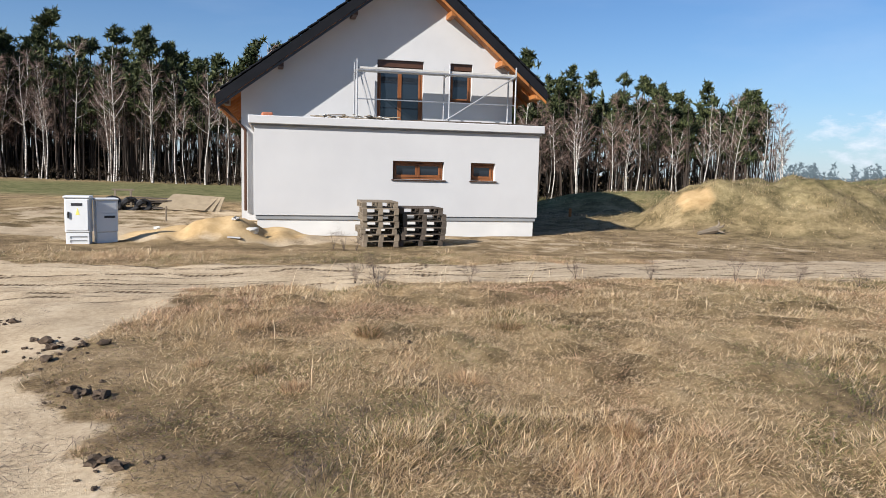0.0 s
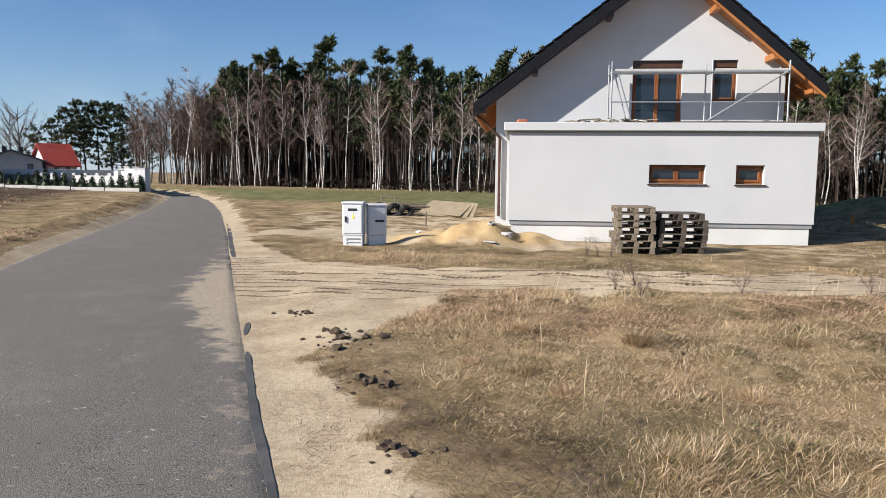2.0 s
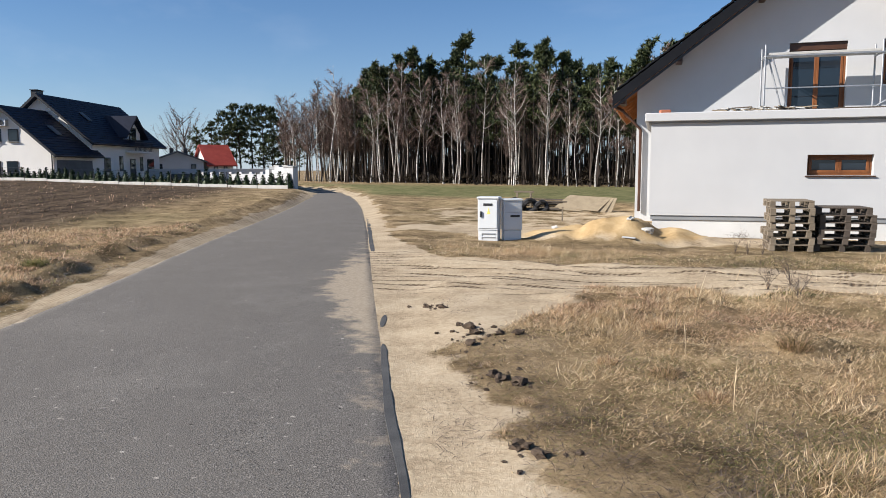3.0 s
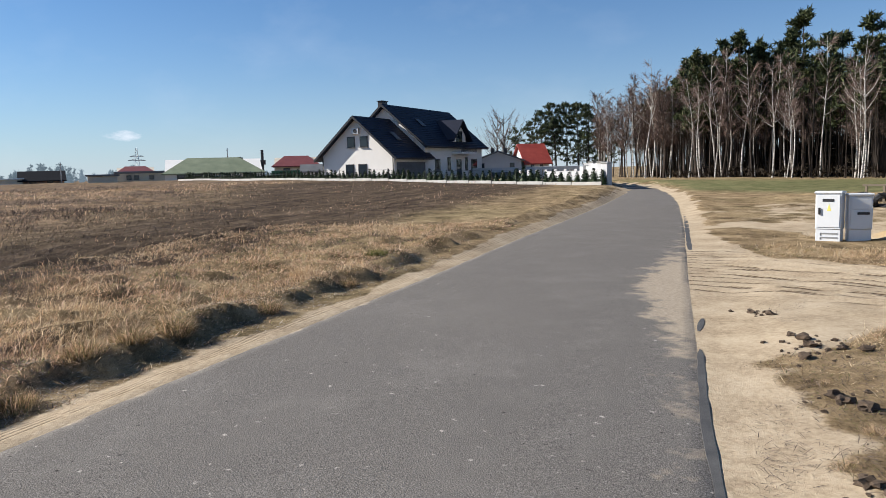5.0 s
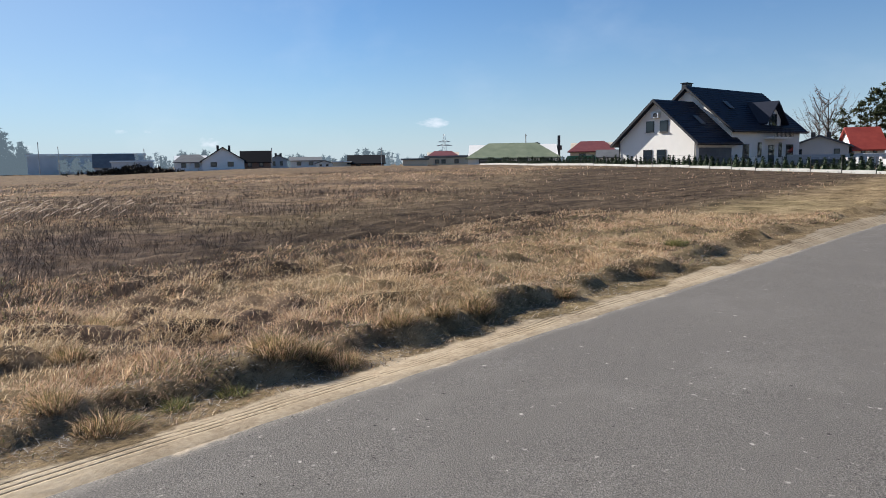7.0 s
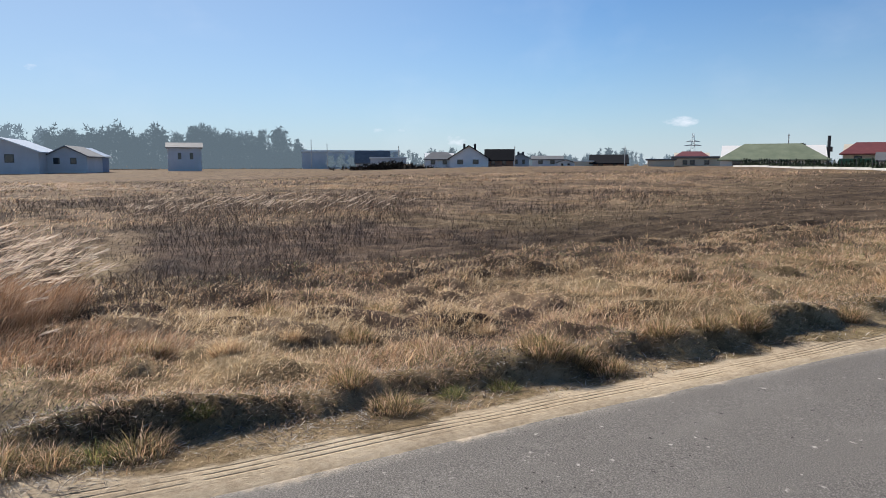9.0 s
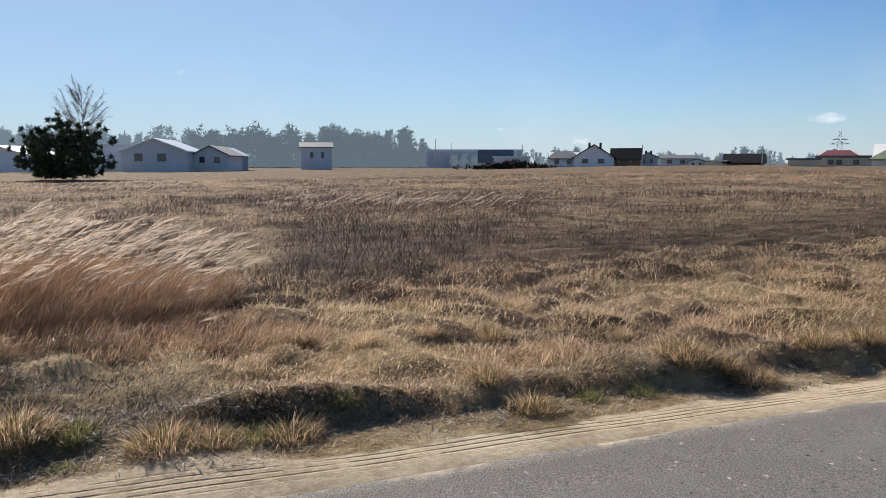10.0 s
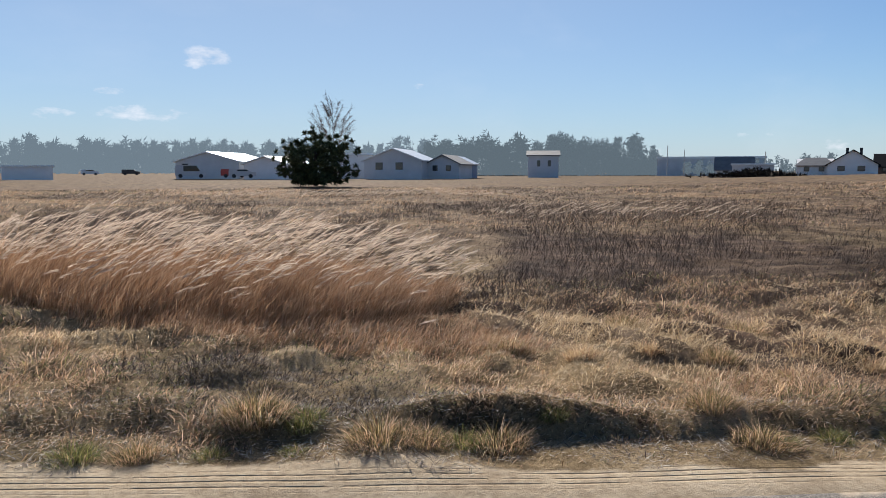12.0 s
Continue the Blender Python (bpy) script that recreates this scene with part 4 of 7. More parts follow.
def board_pile():
    """Shuttering sheets and planks heaped beside the house."""
    base = (-8.7, 25.6)
    zg = height(*base)
    for i in range(7):
        ob = part("plank", block((-1.5, -0.09, 0), (1.5, 0.09, 0.04), 0.005), DARK_PLANK)
        tagged(ob, "dark shuttering plank in a loose pile", "plank", group="planks in the pile")
        ob.matrix_basis = pose(base[0] - 0.4 + rng.uniform(-0.3, 0.3), base[1] + rng.uniform(-0.5, 0.5), zg + 0.03 + 0.05 * i, 0, rng.uniform(-2, 2), rng.uniform(-8, 30))
    for i in range(3):
        ob = part("chipboard_sheet", block((0, 0, 0), (1.7, 1.0, 0.025), 0.004), CHIPBOARD)
        tagged(ob, "tan chipboard sheet leaning on a pile of planks", "board", group="chipboard sheets")
        ob.matrix_basis = pose(base[0] - 0.15 - 0.2 * i, base[1] - 0.75 + 0.12 * i, zg + 0.02 + 0.04 * i, 30 - 4 * i, 3, 4 - 7 * i)
    p = thing("cable_reel", "black bundle of pipe beside a small wooden frame", "pipe bundle", pose(-10.6, 24.6, height(-10.4, 24.6) - 0.05, 0, 0, 25) @ Matrix.Scale(0.85, 4))
    for i, (x, r) in enumerate(((0, 0.28), (0.65, 0.26), (1.15, 0.22))):
        ring = tube([(x + r * math.cos(a), 0.15 * math.sin(2 * a), r + r * math.sin(a) * 0.9) for a in [k * math.pi / 6 for k in range(13)]], 0.11, 6)
        part("coil", ring, BLACK, p)
    f = thing("wooden_frame", "rough wooden post frame standing behind the pipes", "frame", pose(-10.75, 25.1, height(-10.7, 25.1), 0, 0, 10) @ Matrix.Scale(0.72, 4))
    for x in (0, 0.7):
        part("post", block((x, 0, -0.1), (x + 0.09, 0.09, 0.86), 0.006), PLANK, f)
    part("beam", block((-0.1, 0, 0.86), (0.9, 0.09, 0.95), 0.006), PLANK, f)


board_pile()


def rubble(name, label, cat, group, places, mat, size):
    for i, (x, y) in enumerate(places):
        bm = bmesh.new()
        bmesh.ops.create_icosphere(bm, subdivisions=2, radius=1)
        for v in bm.verts:
            v.co = v.co * (0.7 + 0.6 * noise.noise(v.co * 2.1 + Vector((i * 3.1, 0, 0))) + 0.45 * noise.noise(v.co * 5.3 + Vector((0, i * 2.3, 0))))
        s = size * rng.uniform(0.6, 1.3)
        ob = part(name, bm, mat)
        tagged(ob, label, cat, group)
        ob.matrix_basis = pose(x, y, height(x, y) + s * 0.2, 0, 0, rng.uniform(0, 360)) @ Matrix.Diagonal((s, s * rng.uniform(0.6, 1), s * 0.55, 1))


rubble("soil_clod", "dark crumbly clod of soil on the sandy verge", "clod", "clods by the track",
       [(-3.42, 6.30), (-3.25, 6.20), (-3.12, 6.02), (-2.36, 4.92), (-2.20, 4.86), (-2.46, 5.0), (-1.72, 3.74), (-1.58, 3.66), (-4.3, 7.2), (-4.05, 7.12), (-2.9, 6.1), (-2.75, 6.15), (-3.0, 5.7), (-0.15, 6.1)], CLOD, 0.07)
crumbs = np.random.default_rng(66)
rubble("soil_crumb", "small dark crumb of soil on the sandy verge", "clod", "clods by the track",
       [(cx + crumbs.normal(0, 0.16), cy + crumbs.normal(0, 0.12)) for cx, cy in ((-3.3, 6.2), (-2.35, 4.9), (-1.65, 3.7), (-3.0, 5.8), (-2.85, 6.1), (-4.2, 7.15)) for _ in range(9)], CLOD, 0.028)
rubble("rubble_stone", "pale broken stone lying in the sand", "stone", "rubble by the sand heap",
       [(-6.9, 18.6), (-6.6, 18.5), (-6.4, 18.7), (-6.0, 18.4), (-5.4, 17.6), (-5.2, 17.0), (-4.3, 16.3), (-3.9, 16.2), (-6.2, 17.4), (-5.0, 17.9), (-5.7, 18.1)], CONCRETE, 0.15)
for i, (x, y) in enumerate(((-6.1, 18.9), (-5.85, 18.8), (-5.6, 18.75), (-5.72, 18.6))):
    ob = part("loose_brick", block((-0.13, -0.06, 0), (0.13, 0.06, 0.10), 0.006), BRICK)
    tagged(ob, "loose red hollow brick in the sand", "brick", "loose bricks").matrix_basis = pose(x, y, height(x, y), 0, 8, 25 * i)
ob = part("stake", block((-0.02, -0.02, -0.1), (0.02, 0.02, 0.42), 0.004), PLANK)
tagged(ob, "small survey stake of pale wood", "stake").matrix_basis = pose(-7.6, 21.2, height(-7.6, 21.2), 3, 2, 0)
ob = part("paper_scrap", block((-0.14, -0.05, 0), (0.14, 0.05, 0.03), 0.006), PLASTER)
tagged(ob, "white scrap of packaging on the sand", "scrap").matrix_basis = pose(-4.2, 15.75, height(-4.2, 15.75), 0, 4, 12)
ob = part("marker_post", block((-0.05, -0.05, -0.1), (0.05, 0.05, 0.40), 0.01), ORANGE_WOOD)
tagged(ob, "short orange marker post beyond the garage", "post").matrix_basis = pose(5.4, 27.8, height(5.4, 27.8))


def stump():
    x, y = 8.0, 20.6
    zg = height(x, y)
    s = thing("tree_stump", "pale uprooted stump lying on the earth mound", "stump", pose(x, y, zg - 0.03, 0, 0, 15) @ Matrix.Scale(0.7, 4))
    part("trunk", tube([(-0.5, 0, 0.06), (-0.1, 0, 0.13), (0.3, 0, 0.22)], [0.08, 0.12, 0.17], 8), PLANK, s)
    for a in range(5):
        t = a * 1.25
        part("root", tube([(0.28, 0, 0.22), (0.45 + 0.1 * math.sin(a), 0.22 * math.cos(t), 0.26 + 0.2 * math.sin(t)), (0.5, 0.4 * math.cos(t), 0.3 + 0.3 * math.sin(t))], [0.08, 0.045, 0.015], 6), PLANK, s)


stump()

# dark tar strip along the edge of the lane, broken at the mouth of the track
def tar_strip(points, wide, label):
    line = smooth_line(points, 0.12)
    d = np.gradient(line, axis=0)
    nrm = np.stack([-d[:, 1], d[:, 0]], 1) / np.linalg.norm(d, axis=1)[:, None]
    w = wide * (1 + 0.25 * lattice(line[:, 0], line[:, 1], 0.3, 31))[:, None]
    a, b = line + nrm * w * 0.5, line - nrm * w * 0.5
    n = len(line)
    taper = np.minimum(1, np.minimum(np.arange(n), np.arange(n)[::-1]) / 2 + 0.3)[:, None]
    a, b = line + (a - line) * taper, line + (b - line) * taper
    rows = []
    for q, z in ((a, -0.03), (a * 0.93 + b * 0.07, 0.018), (b * 0.93 + a * 0.07, 0.02), (b, -0.03)):
        rows.append(np.c_[q, np.full(n, z) + 0.004 * lattice(q[:, 0], q[:, 1], 0.15, 33)])
    V = np.stack(rows, 1).reshape(-1, 3)
    i = np.arange(n * 4).reshape(n, 4)
    q = np.stack([i[:-1, :-1], i[:-1, 1:], i[1:, 1:], i[1:, :-1]], -1).reshape(-1, 4)
    ob = new("tar_patch", slab_mesh("tar_patch", V, q[:, ::-1], TAR))
    return tagged(ob, label, "road patch", kind="structure")


tar_strip([(0.30, -0.38), (-1.05, 1.57), (-2.09, 3.12), (-2.79, 4.07), (-3.84, 5.60)], 0.065, "dark tar strip along the lane's edge")
tar_strip([(-4.25, 6.2), (-4.55, 6.72)], 0.075, "short dark tar patch on the lane's edge")
tar_strip([(-8.2, 11.9), (-9.4, 13.6), (-11, 15.9), (-14, 20.2)], 0.11, "dark tar strip along the far lane's edge")

# ---- trees ----
def needle_fans(centres, size, count, r, up=0.35):
    """Tufts of flat needles round each centre; returns vertices and triangles."""
    c = np.repeat(np.array(centres, float), count, axis=0)
    n = len(c)
    d = r.normal(size=(n, 3))
    d[:, 2] += up
    d /= np.linalg.norm(d, axis=1)[:, None]
    side = np.cross(d, r.normal(size=(n, 3)))
    side /= np.linalg.norm(side, axis=1)[:, None]
    s = np.repeat(np.broadcast_to(size, len(centres)), count)[:, None] * r.uniform(0.6, 1.25, (n, 1))
    start = c + d * s * 0.05
    V = np.stack([start - side * s * 0.16, start + side * s * 0.16, c + d * s], 1).reshape(-1, 3)
    return V, np.arange(n * 3).reshape(-1, 3)


def pine(seed, tall, bare, spread, dense=1.0, bark=None, clump=0.5):
    """A forest pine: long bare stem, uneven crown of needle tufts on side branches."""
    r = np.random.default_rng(seed)
    t = thing("pine_tree", "tall Scots pine with a bare trunk at the forest edge", "pine tree", group="pines of the forest")
    sway = r.uniform(-0.25, 0.25, 2)
    zs = np.linspace(-0.2, tall, 8)
    stem = [(sway[0] * math.sin(z * 0.35), sway[1] * math.sin(z * 0.3 + 1), z) for z in zs]
    part("trunk", tube(stem, list(np.interp(zs, [0, tall], [0.125, 0.03])), 6), bark or BARK_PINE, t)
    bm, tips = None, []
    for i in range(int(24 * dense)):
        k = r.uniform(0, 1)
        z = bare + (tall - bare) * k
        a, reach = r.uniform(0, 2 * math.pi), spread * (0.22 + 0.9 * (1 - k)**0.75) * r.uniform(0.6, 1.15)
        x0_, y0_ = np.interp(z, zs, [p[0] for p in stem]), np.interp(z, zs, [p[1] for p in stem])
        e = (x0_ + reach * math.cos(a), y0_ + reach * math.sin(a), z + reach * r.uniform(0.1, 0.55))
        m_ = tuple((p + q) / 2 + (0, 0, -0.08)[j] for j, (p, q) in enumerate(zip((x0_, y0_, z), e)))
        bm = tube([(x0_, y0_, z), m_, e], [0.035, 0.022, 0.008], 3, bm)
        for j in range(5):
            f = r.uniform(0.3, 1.08)
            tips.append([x0_ + (e[0] - x0_) * f + r.normal() * 0.26, y0_ + (e[1] - y0_) * f + r.normal() * 0.26, z + (e[2] - z) * f + r.normal() * 0.12])
    for j in range(7):
        tips.append([stem[-1][0] + r.normal() * 0.22, stem[-1][1] + r.normal() * 0.22, tall - 0.1 * j + 0.25])
    for z in np.linspace(bare * 0.35, bare, 6):
        a = r.uniform(0, 6.28)
        bm = tube([(0, 0, z), (0.8 * math.cos(a), 0.8 * math.sin(a), z + 0.1)], [0.02, 0.005], 3, bm)
    part("branchwork", bm, bark or BARK_PINE, t)["kind"] = "stuff"
    V, F = needle_fans(tips, clump, 15, r, 0.5)
    part("crown", slab_mesh("crown", V, F, NEEDLES), NEEDLES, t)
    return t


def bare_tree(seed, tall, name, label, cat, group, bark, thick=0.11, spread=1.6, low=0.4, twig_n=520, lean=0.5, limbs=15):
    """A leafless birch or broadleaf: tapered stem, limbs and a haze of twigs."""
    r = np.random.default_rng(seed)
    t = thing(name, label, cat, group=group)
    l = r.uniform(-lean, lean, 2)
    zs = np.linspace(-0.2, tall, 9)
    stem = np.array([(l[0] * (z / tall)**2 + 0.2 * math.sin(z * 0.55 + seed), l[1] * (z / tall)**2 + 0.15 * math.sin(z * 0.5), z) for z in zs])
    part("trunk", tube([tuple(p) for p in stem], list(np.interp(zs, [0, tall], [thick, 0.012])), 6), bark, t)
    bm, V = None, []
    at = lambda z: np.array([np.interp(z, zs, stem[:, i]) for i in range(3)])
    for i in range(limbs):
        z = tall * r.uniform(low, 0.95)
        a, reach = r.uniform(0, 2 * math.pi), spread * (1.15 - z / tall * 0.8) * r.uniform(0.6, 1.2)
        p = at(z)
        e = p + np.array([reach * math.cos(a), reach * math.sin(a), reach * r.uniform(0.8, 1.8)])
        mid = (p + e) / 2 + np.array([reach * 0.12 * math.cos(a), reach * 0.12 * math.sin(a), -0.1])
        bm = tube([tuple(p), tuple(mid), tuple(e)], [thick * 0.33, thick * 0.2, 0.006], 4, bm)
        for j in range(twig_n // limbs):
            f = r.uniform(0.25, 1.0)
            q = p + (e - p) * f
            d = np.array([math.cos(a) + r.normal() * 0.7, math.sin(a) + r.normal() * 0.7, r.normal() * 0.6 + 0.5])
            d *= r.uniform(0.3, 0.85) / np.linalg.norm(d)
            s = np.cross(d, r.normal(size=3))
            s *= 0.016 / np.linalg.norm(s)
            V += [q - s, q + s, q + d]
    part("branchwork", bm, bark, t)["kind"] = "stuff"
    part("twig_haze", slab_mesh("twig_haze", np.array(V), np.arange(len(V)).reshape(-1, 3), TWIGS), TWIGS, t, "fine brown twigs")["kind"] = "stuff"
    return t


pines = [pine(11, 13.3, 5.8, 1.8, 1.25), pine(12, 12.6, 4.9, 2.0, 1.35), pine(13, 13.7, 6.8, 1.7, 1.15), pine(14, 11.8, 4.8, 1.8, 1.25, BARK_GREY), pine(15, 13.2, 6.0, 1.5, 1.2)]
BIRCH = ("birch_tree", "slender leafless birch with white bark at the forest edge", "birch tree", "birches of the forest edge")
birches = [bare_tree(s, h, *BIRCH, BARK_BIRCH, th, sp) for s, h, th, sp in ((21, 11.5, 0.082, 1.7), (22, 10.2, 0.07, 1.5), (23, 12.3, 0.095, 2.0), (24, 9.2, 0.062, 1.4))]
SLIM = ("bare_tree", "thin dark leafless tree among the forest pines", "tree", "bare trees of the forest")
slims = [bare_tree(s, h, *SLIM, BARK_PINE, th, sp, 0.28, 760, 0.5, 24) for s, h, th, sp in ((31, 10.0, 0.075, 1.1), (32, 11.2, 0.09, 1.4))]

EDGE = smooth_line([(27.5, 57), (20, 59), (10, 60), (0, 61), (-14, 62), (-24, 65), (-36, 67.5), (-44, 66.5), (-50, 69), (-56, 74), (-66, 86)], 1.0)
edge_n = np.gradient(EDGE, axis=0)
edge_n = np.stack([edge_n[:, 1], -edge_n[:, 0]], 1) / np.linalg.norm(edge_n, axis=1)[:, None]      # away from the camera
r = np.random.default_rng(40)
first = {}


def plant(stock, x, y, scale, squash=1.0):
    """Moves the first tree of a stock to its place, then copies it for every further one."""
    src = stock[int(r.integers(len(stock)))]
    m = pose(x, y, height(x, y) - 0.05, r.uniform(-2, 2), r.uniform(-2, 2), r.uniform(0, 360)) @ Matrix.Diagonal((scale * squash, scale * squash, scale, 1))
    if src not in first:
        first[src] = True
        src.matrix_basis = m
        return src
    made = copy_thing(src, Matrix.Identity(4))
    made.matrix_basis = m
    return made


def tallness(s):
    """Trees are lower towards the eastern end of the wood."""
    return float(np.interp(EDGE[s, 0], [-64, -58, -49, -39, -28, -15, 0, 14, 28], [0.82, 0.9, 1.06, 1.1, 1.0, 0.98, 0.92, 0.8, 0.74]))


for i in range(165):
    s = int(r.integers(len(EDGE)))
    back = 1.5 + 15 * r.uniform()**1.0
    x, y = EDGE[s] + edge_n[s] * back * (1 if edge_n[s][1] > 0 else -1)
    plant(pines, x, y, tallness(s) * r.uniform(0.85, 1.1))
for i in range(120):
    s = int(r.integers(len(EDGE)))
    back = r.uniform(-0.6, 4.5)
    x, y = EDGE[s] + edge_n[s] * back * (1 if edge_n[s][1] > 0 else -1)
    plant(birches, x, y, tallness(s) * r.uniform(0.75, 1.08))
for i in range(110):
    s = int(r.integers(len(EDGE)))
    back = r.uniform(0.3, 12)
    x, y = EDGE[s] + edge_n[s] * back * (1 if edge_n[s][1] > 0 else -1)
    plant(slims, x, y, tallness(s) * r.uniform(0.7, 1.05))
for i in range(22):
    k = r.uniform(0, 1)
    plant(pines, -46 - 19 * k, 70 + 13 * k + r.uniform(0, 6), 0.98 - 0.32 * k)
# birches and bare trees trailing off to the west along the lane, tallest next to the pines
for i in range(74):
    k = r.uniform(0, 1)
    side_ = r.uniform(0, 9)
    plant(birches if i % 5 < 2 else slims, -49.5 - 15 * k + 0.3 * side_, 66.5 + 6.5 * k + side_, 1.12 - 0.3 * k + r.uniform(-0.12, 0.1))
for i in range(16):
    k = r.uniform(0, 1)
    plant(pines, -50 - 13 * k, 75 + 6 * k + r.uniform(0, 5), 0.95 - 0.22 * k)
# pines behind the walled garden, with low crowns
garden = [pine(16, 10.5, 1.6, 2.9, 1.7, None, 0.42), pine(17, 9.6, 2.6, 2.6, 1.5, None, 0.42), pine(18, 10.0, 1.2, 2.7, 1.7, None, 0.42)]
for x, y, s in ((-69.6, 78.6, 0.85), (-70.7, 77.7, 0.95), (-72.5, 77, 1.05), (-73.5, 76, 1.05), (-75, 75, 0.95), (-76.5, 74, 0.8), (-78.5, 73.2, 0.7), (-77, 79, 0.85), (-68.2, 79.5, 0.8), (-66.0, 79.0, 0.72), (-71.6, 80.5, 0.95)):
    plant(garden, x, y, s)
for t in garden:
    tagged(t, "low-branched dark pine behind a garden wall", "pine tree", "garden pines")


def wood_interior():
    """The many thin stems and the brush deep in the wood."""
    q = np.random.default_rng(50)
    V, F = [], []
    for i in range(2600):
        s = int(q.integers(len(EDGE)))
        back = q.uniform(1, 34)
        x, y = EDGE[s] + edge_n[s] * back * (1 if edge_n[s][1] > 0 else -1)
        h, w = tallness(s) * q.uniform(4, 11), q.uniform(0.035, 0.085)
        lx, ly = q.normal(0, 0.3, 2)
        a = q.uniform(0, 3.14)
        k = len(V)
        for ang in (0, 2.094, 4.189):
            V.append((x + w * math.cos(a + ang), y + w * math.sin(a + ang), -0.6))
        for ang in (0, 2.094, 4.189):
            V.append((x + lx + 0.3 * w * math.cos(a + ang), y + ly + 0.3 * w * math.sin(a + ang), h))
        for j in range(3):
            F += [(k + j, k + (j + 1) % 3, k + 3 + (j + 1) % 3), (k + j, k + 3 + (j + 1) % 3, k + 3 + j)]
    ob = new("forest_stems", slab_mesh("forest_stems", np.array(V), np.array(F), BARK_PINE))
    tagged(ob, "dense thin stems deep inside the pine wood", "forest", kind="stuff")
    # brush coloured near-black to stand in for the shade inside the wood
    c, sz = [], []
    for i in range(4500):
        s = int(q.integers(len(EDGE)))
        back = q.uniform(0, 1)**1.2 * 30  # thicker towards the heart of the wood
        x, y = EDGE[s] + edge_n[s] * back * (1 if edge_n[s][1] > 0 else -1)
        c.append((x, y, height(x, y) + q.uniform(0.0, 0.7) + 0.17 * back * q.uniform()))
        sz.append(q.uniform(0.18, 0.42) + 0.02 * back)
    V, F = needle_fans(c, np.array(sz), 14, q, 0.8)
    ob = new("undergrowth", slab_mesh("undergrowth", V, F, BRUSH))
    tagged(ob, "brush and saplings under the trees, near-black for the wood's inner shade", "undergrowth", kind="stuff")
    c = []
    for i in range(5200):
        s = int(q.integers(len(EDGE)))
        back = q.uniform(7, 36)
        x, y = EDGE[s] + edge_n[s] * back * (1 if edge_n[s][1] > 0 else -1)
        c.append((x, y, tallness(s) * (5.0 + 6.2 * q.uniform()**0.7)))
    V, F = needle_fans(c, 0.85, 12, q, 0.4)
    ob = new("forest_canopy", slab_mesh("forest_canopy", V, F, NEEDLES))
    tagged(ob, "dark needle canopy deep inside the pine wood", "forest", kind="stuff")


BRUSH = leafy("near_black_brush", [(0.0, (0.012, 0.009, 0.007)), (0.6, (0.03, 0.022, 0.015)), (1.0, (0.06, 0.045, 0.028))], 0.9)
wood_interior()

# the great bush in the open field, and a bare tree behind it
bush = thing("pine_bush", "broad dark young pine standing alone in the field", "bush", pose(-57.0, -49.4, 0.3))
q = np.random.default_rng(60)
tips = []
bm = tube([(0, 0, -0.2), (0.1, 0, 2.2), (0, 0.1, 4.6)], [0.2, 0.13, 0.04], 8)
for i in range(560):
    u = q.normal(size=3)
    u /= np.linalg.norm(u)
    rad = q.uniform(0.3, 1.0)**0.7 * (0.95 + 0.5 * noise.noise(Vector(u) * 2.3) + 0.25 * noise.noise(Vector(u) * 5.1))
    p = np.array([u[0] * 3.9 * rad, u[1] * 3.9 * rad, max(0.1, 2.0 + u[2] * 3.3 * rad)])
    if p[2] > 0.05:
        tips.append(p)
        if i % 14 == 0:
            bm = tube([(0, 0, 0.5 + p[2] * 0.4), tuple(p)], [0.05, 0.01], 4, bm)
part("trunk", bm, BARK_PINE, bush)
V, F = needle_fans(tips, 0.42, 46, q, 0.8)
part("crown", slab_mesh("crown", V, F, NEEDLES), NEEDLES, bush)
far_bare = bare_tree(61, 8.2, "bare_tree", "pale leafless tree behind the lone pine bush", "tree", "", BARK_GREY, 0.07, 3.0, 0.3, 2200, 0.4, 34)
far_bare.matrix_basis = pose(-63.5, -52.5, 0.2)
for k, (x, y, s) in enumerate(((-83, 74.5, 1.15), (-86, 76, 1.0))):
    tree = bare_tree(63 + k, 8.5, "bare_tree", "spreading leafless tree behind the neighbour's house", "tree", "bare garden trees", BARK_GREY, 0.13, 3.2, 0.25, 900, 0.6, 30)
    tree.matrix_basis = pose(x, y, 0.2) @ Matrix.Scale(s, 4)

# ---- grass and weeds ----
STRAW = leafy("straw_grass", [(0.0, (0.16, 0.11, 0.06)), (0.25, (0.40, 0.275, 0.15)), (0.6, (0.66, 0.49, 0.285)), (1.0, (0.88, 0.73, 0.51))], 0.6, translucent=0.48)
RUSSET = leafy("russet_grass", [(0.0, (0.13, 0.074, 0.043)), (0.3, (0.38, 0.225, 0.13)), (0.65, (0.66, 0.435, 0.27)), (1.0, (0.86, 0.65, 0.47))], 0.65, translucent=0.48)
GREEN = leafy("winter_green_grass", [(0.0, (0.05, 0.06, 0.02)), (0.6, (0.15, 0.16, 0.055)), (1.0, (0.36, 0.34, 0.12))], 0.6, translucent=0.5)
OLIVE = leafy("olive_brown_grass", [(0.0, (0.05, 0.042, 0.02)), (0.4, (0.15, 0.125, 0.055)), (0.75, (0.33, 0.25, 0.12)), (1.0, (0.62, 0.47, 0.27))], 0.6, translucent=0.5)
DEAD = leafy("dark_dead_stems", [(0.0, (0.035, 0.026, 0.021)), (0.6, (0.105, 0.076, 0.06)), (1.0, (0.21, 0.155, 0.125))], 0.8)
LITTER = leafy("grey_straw_litter", [(0.0, (0.16, 0.135, 0.105)), (0.6, (0.38, 0.33, 0.265)), (1.0, (0.62, 0.56, 0.47))], 0.7, translucent=0.2)
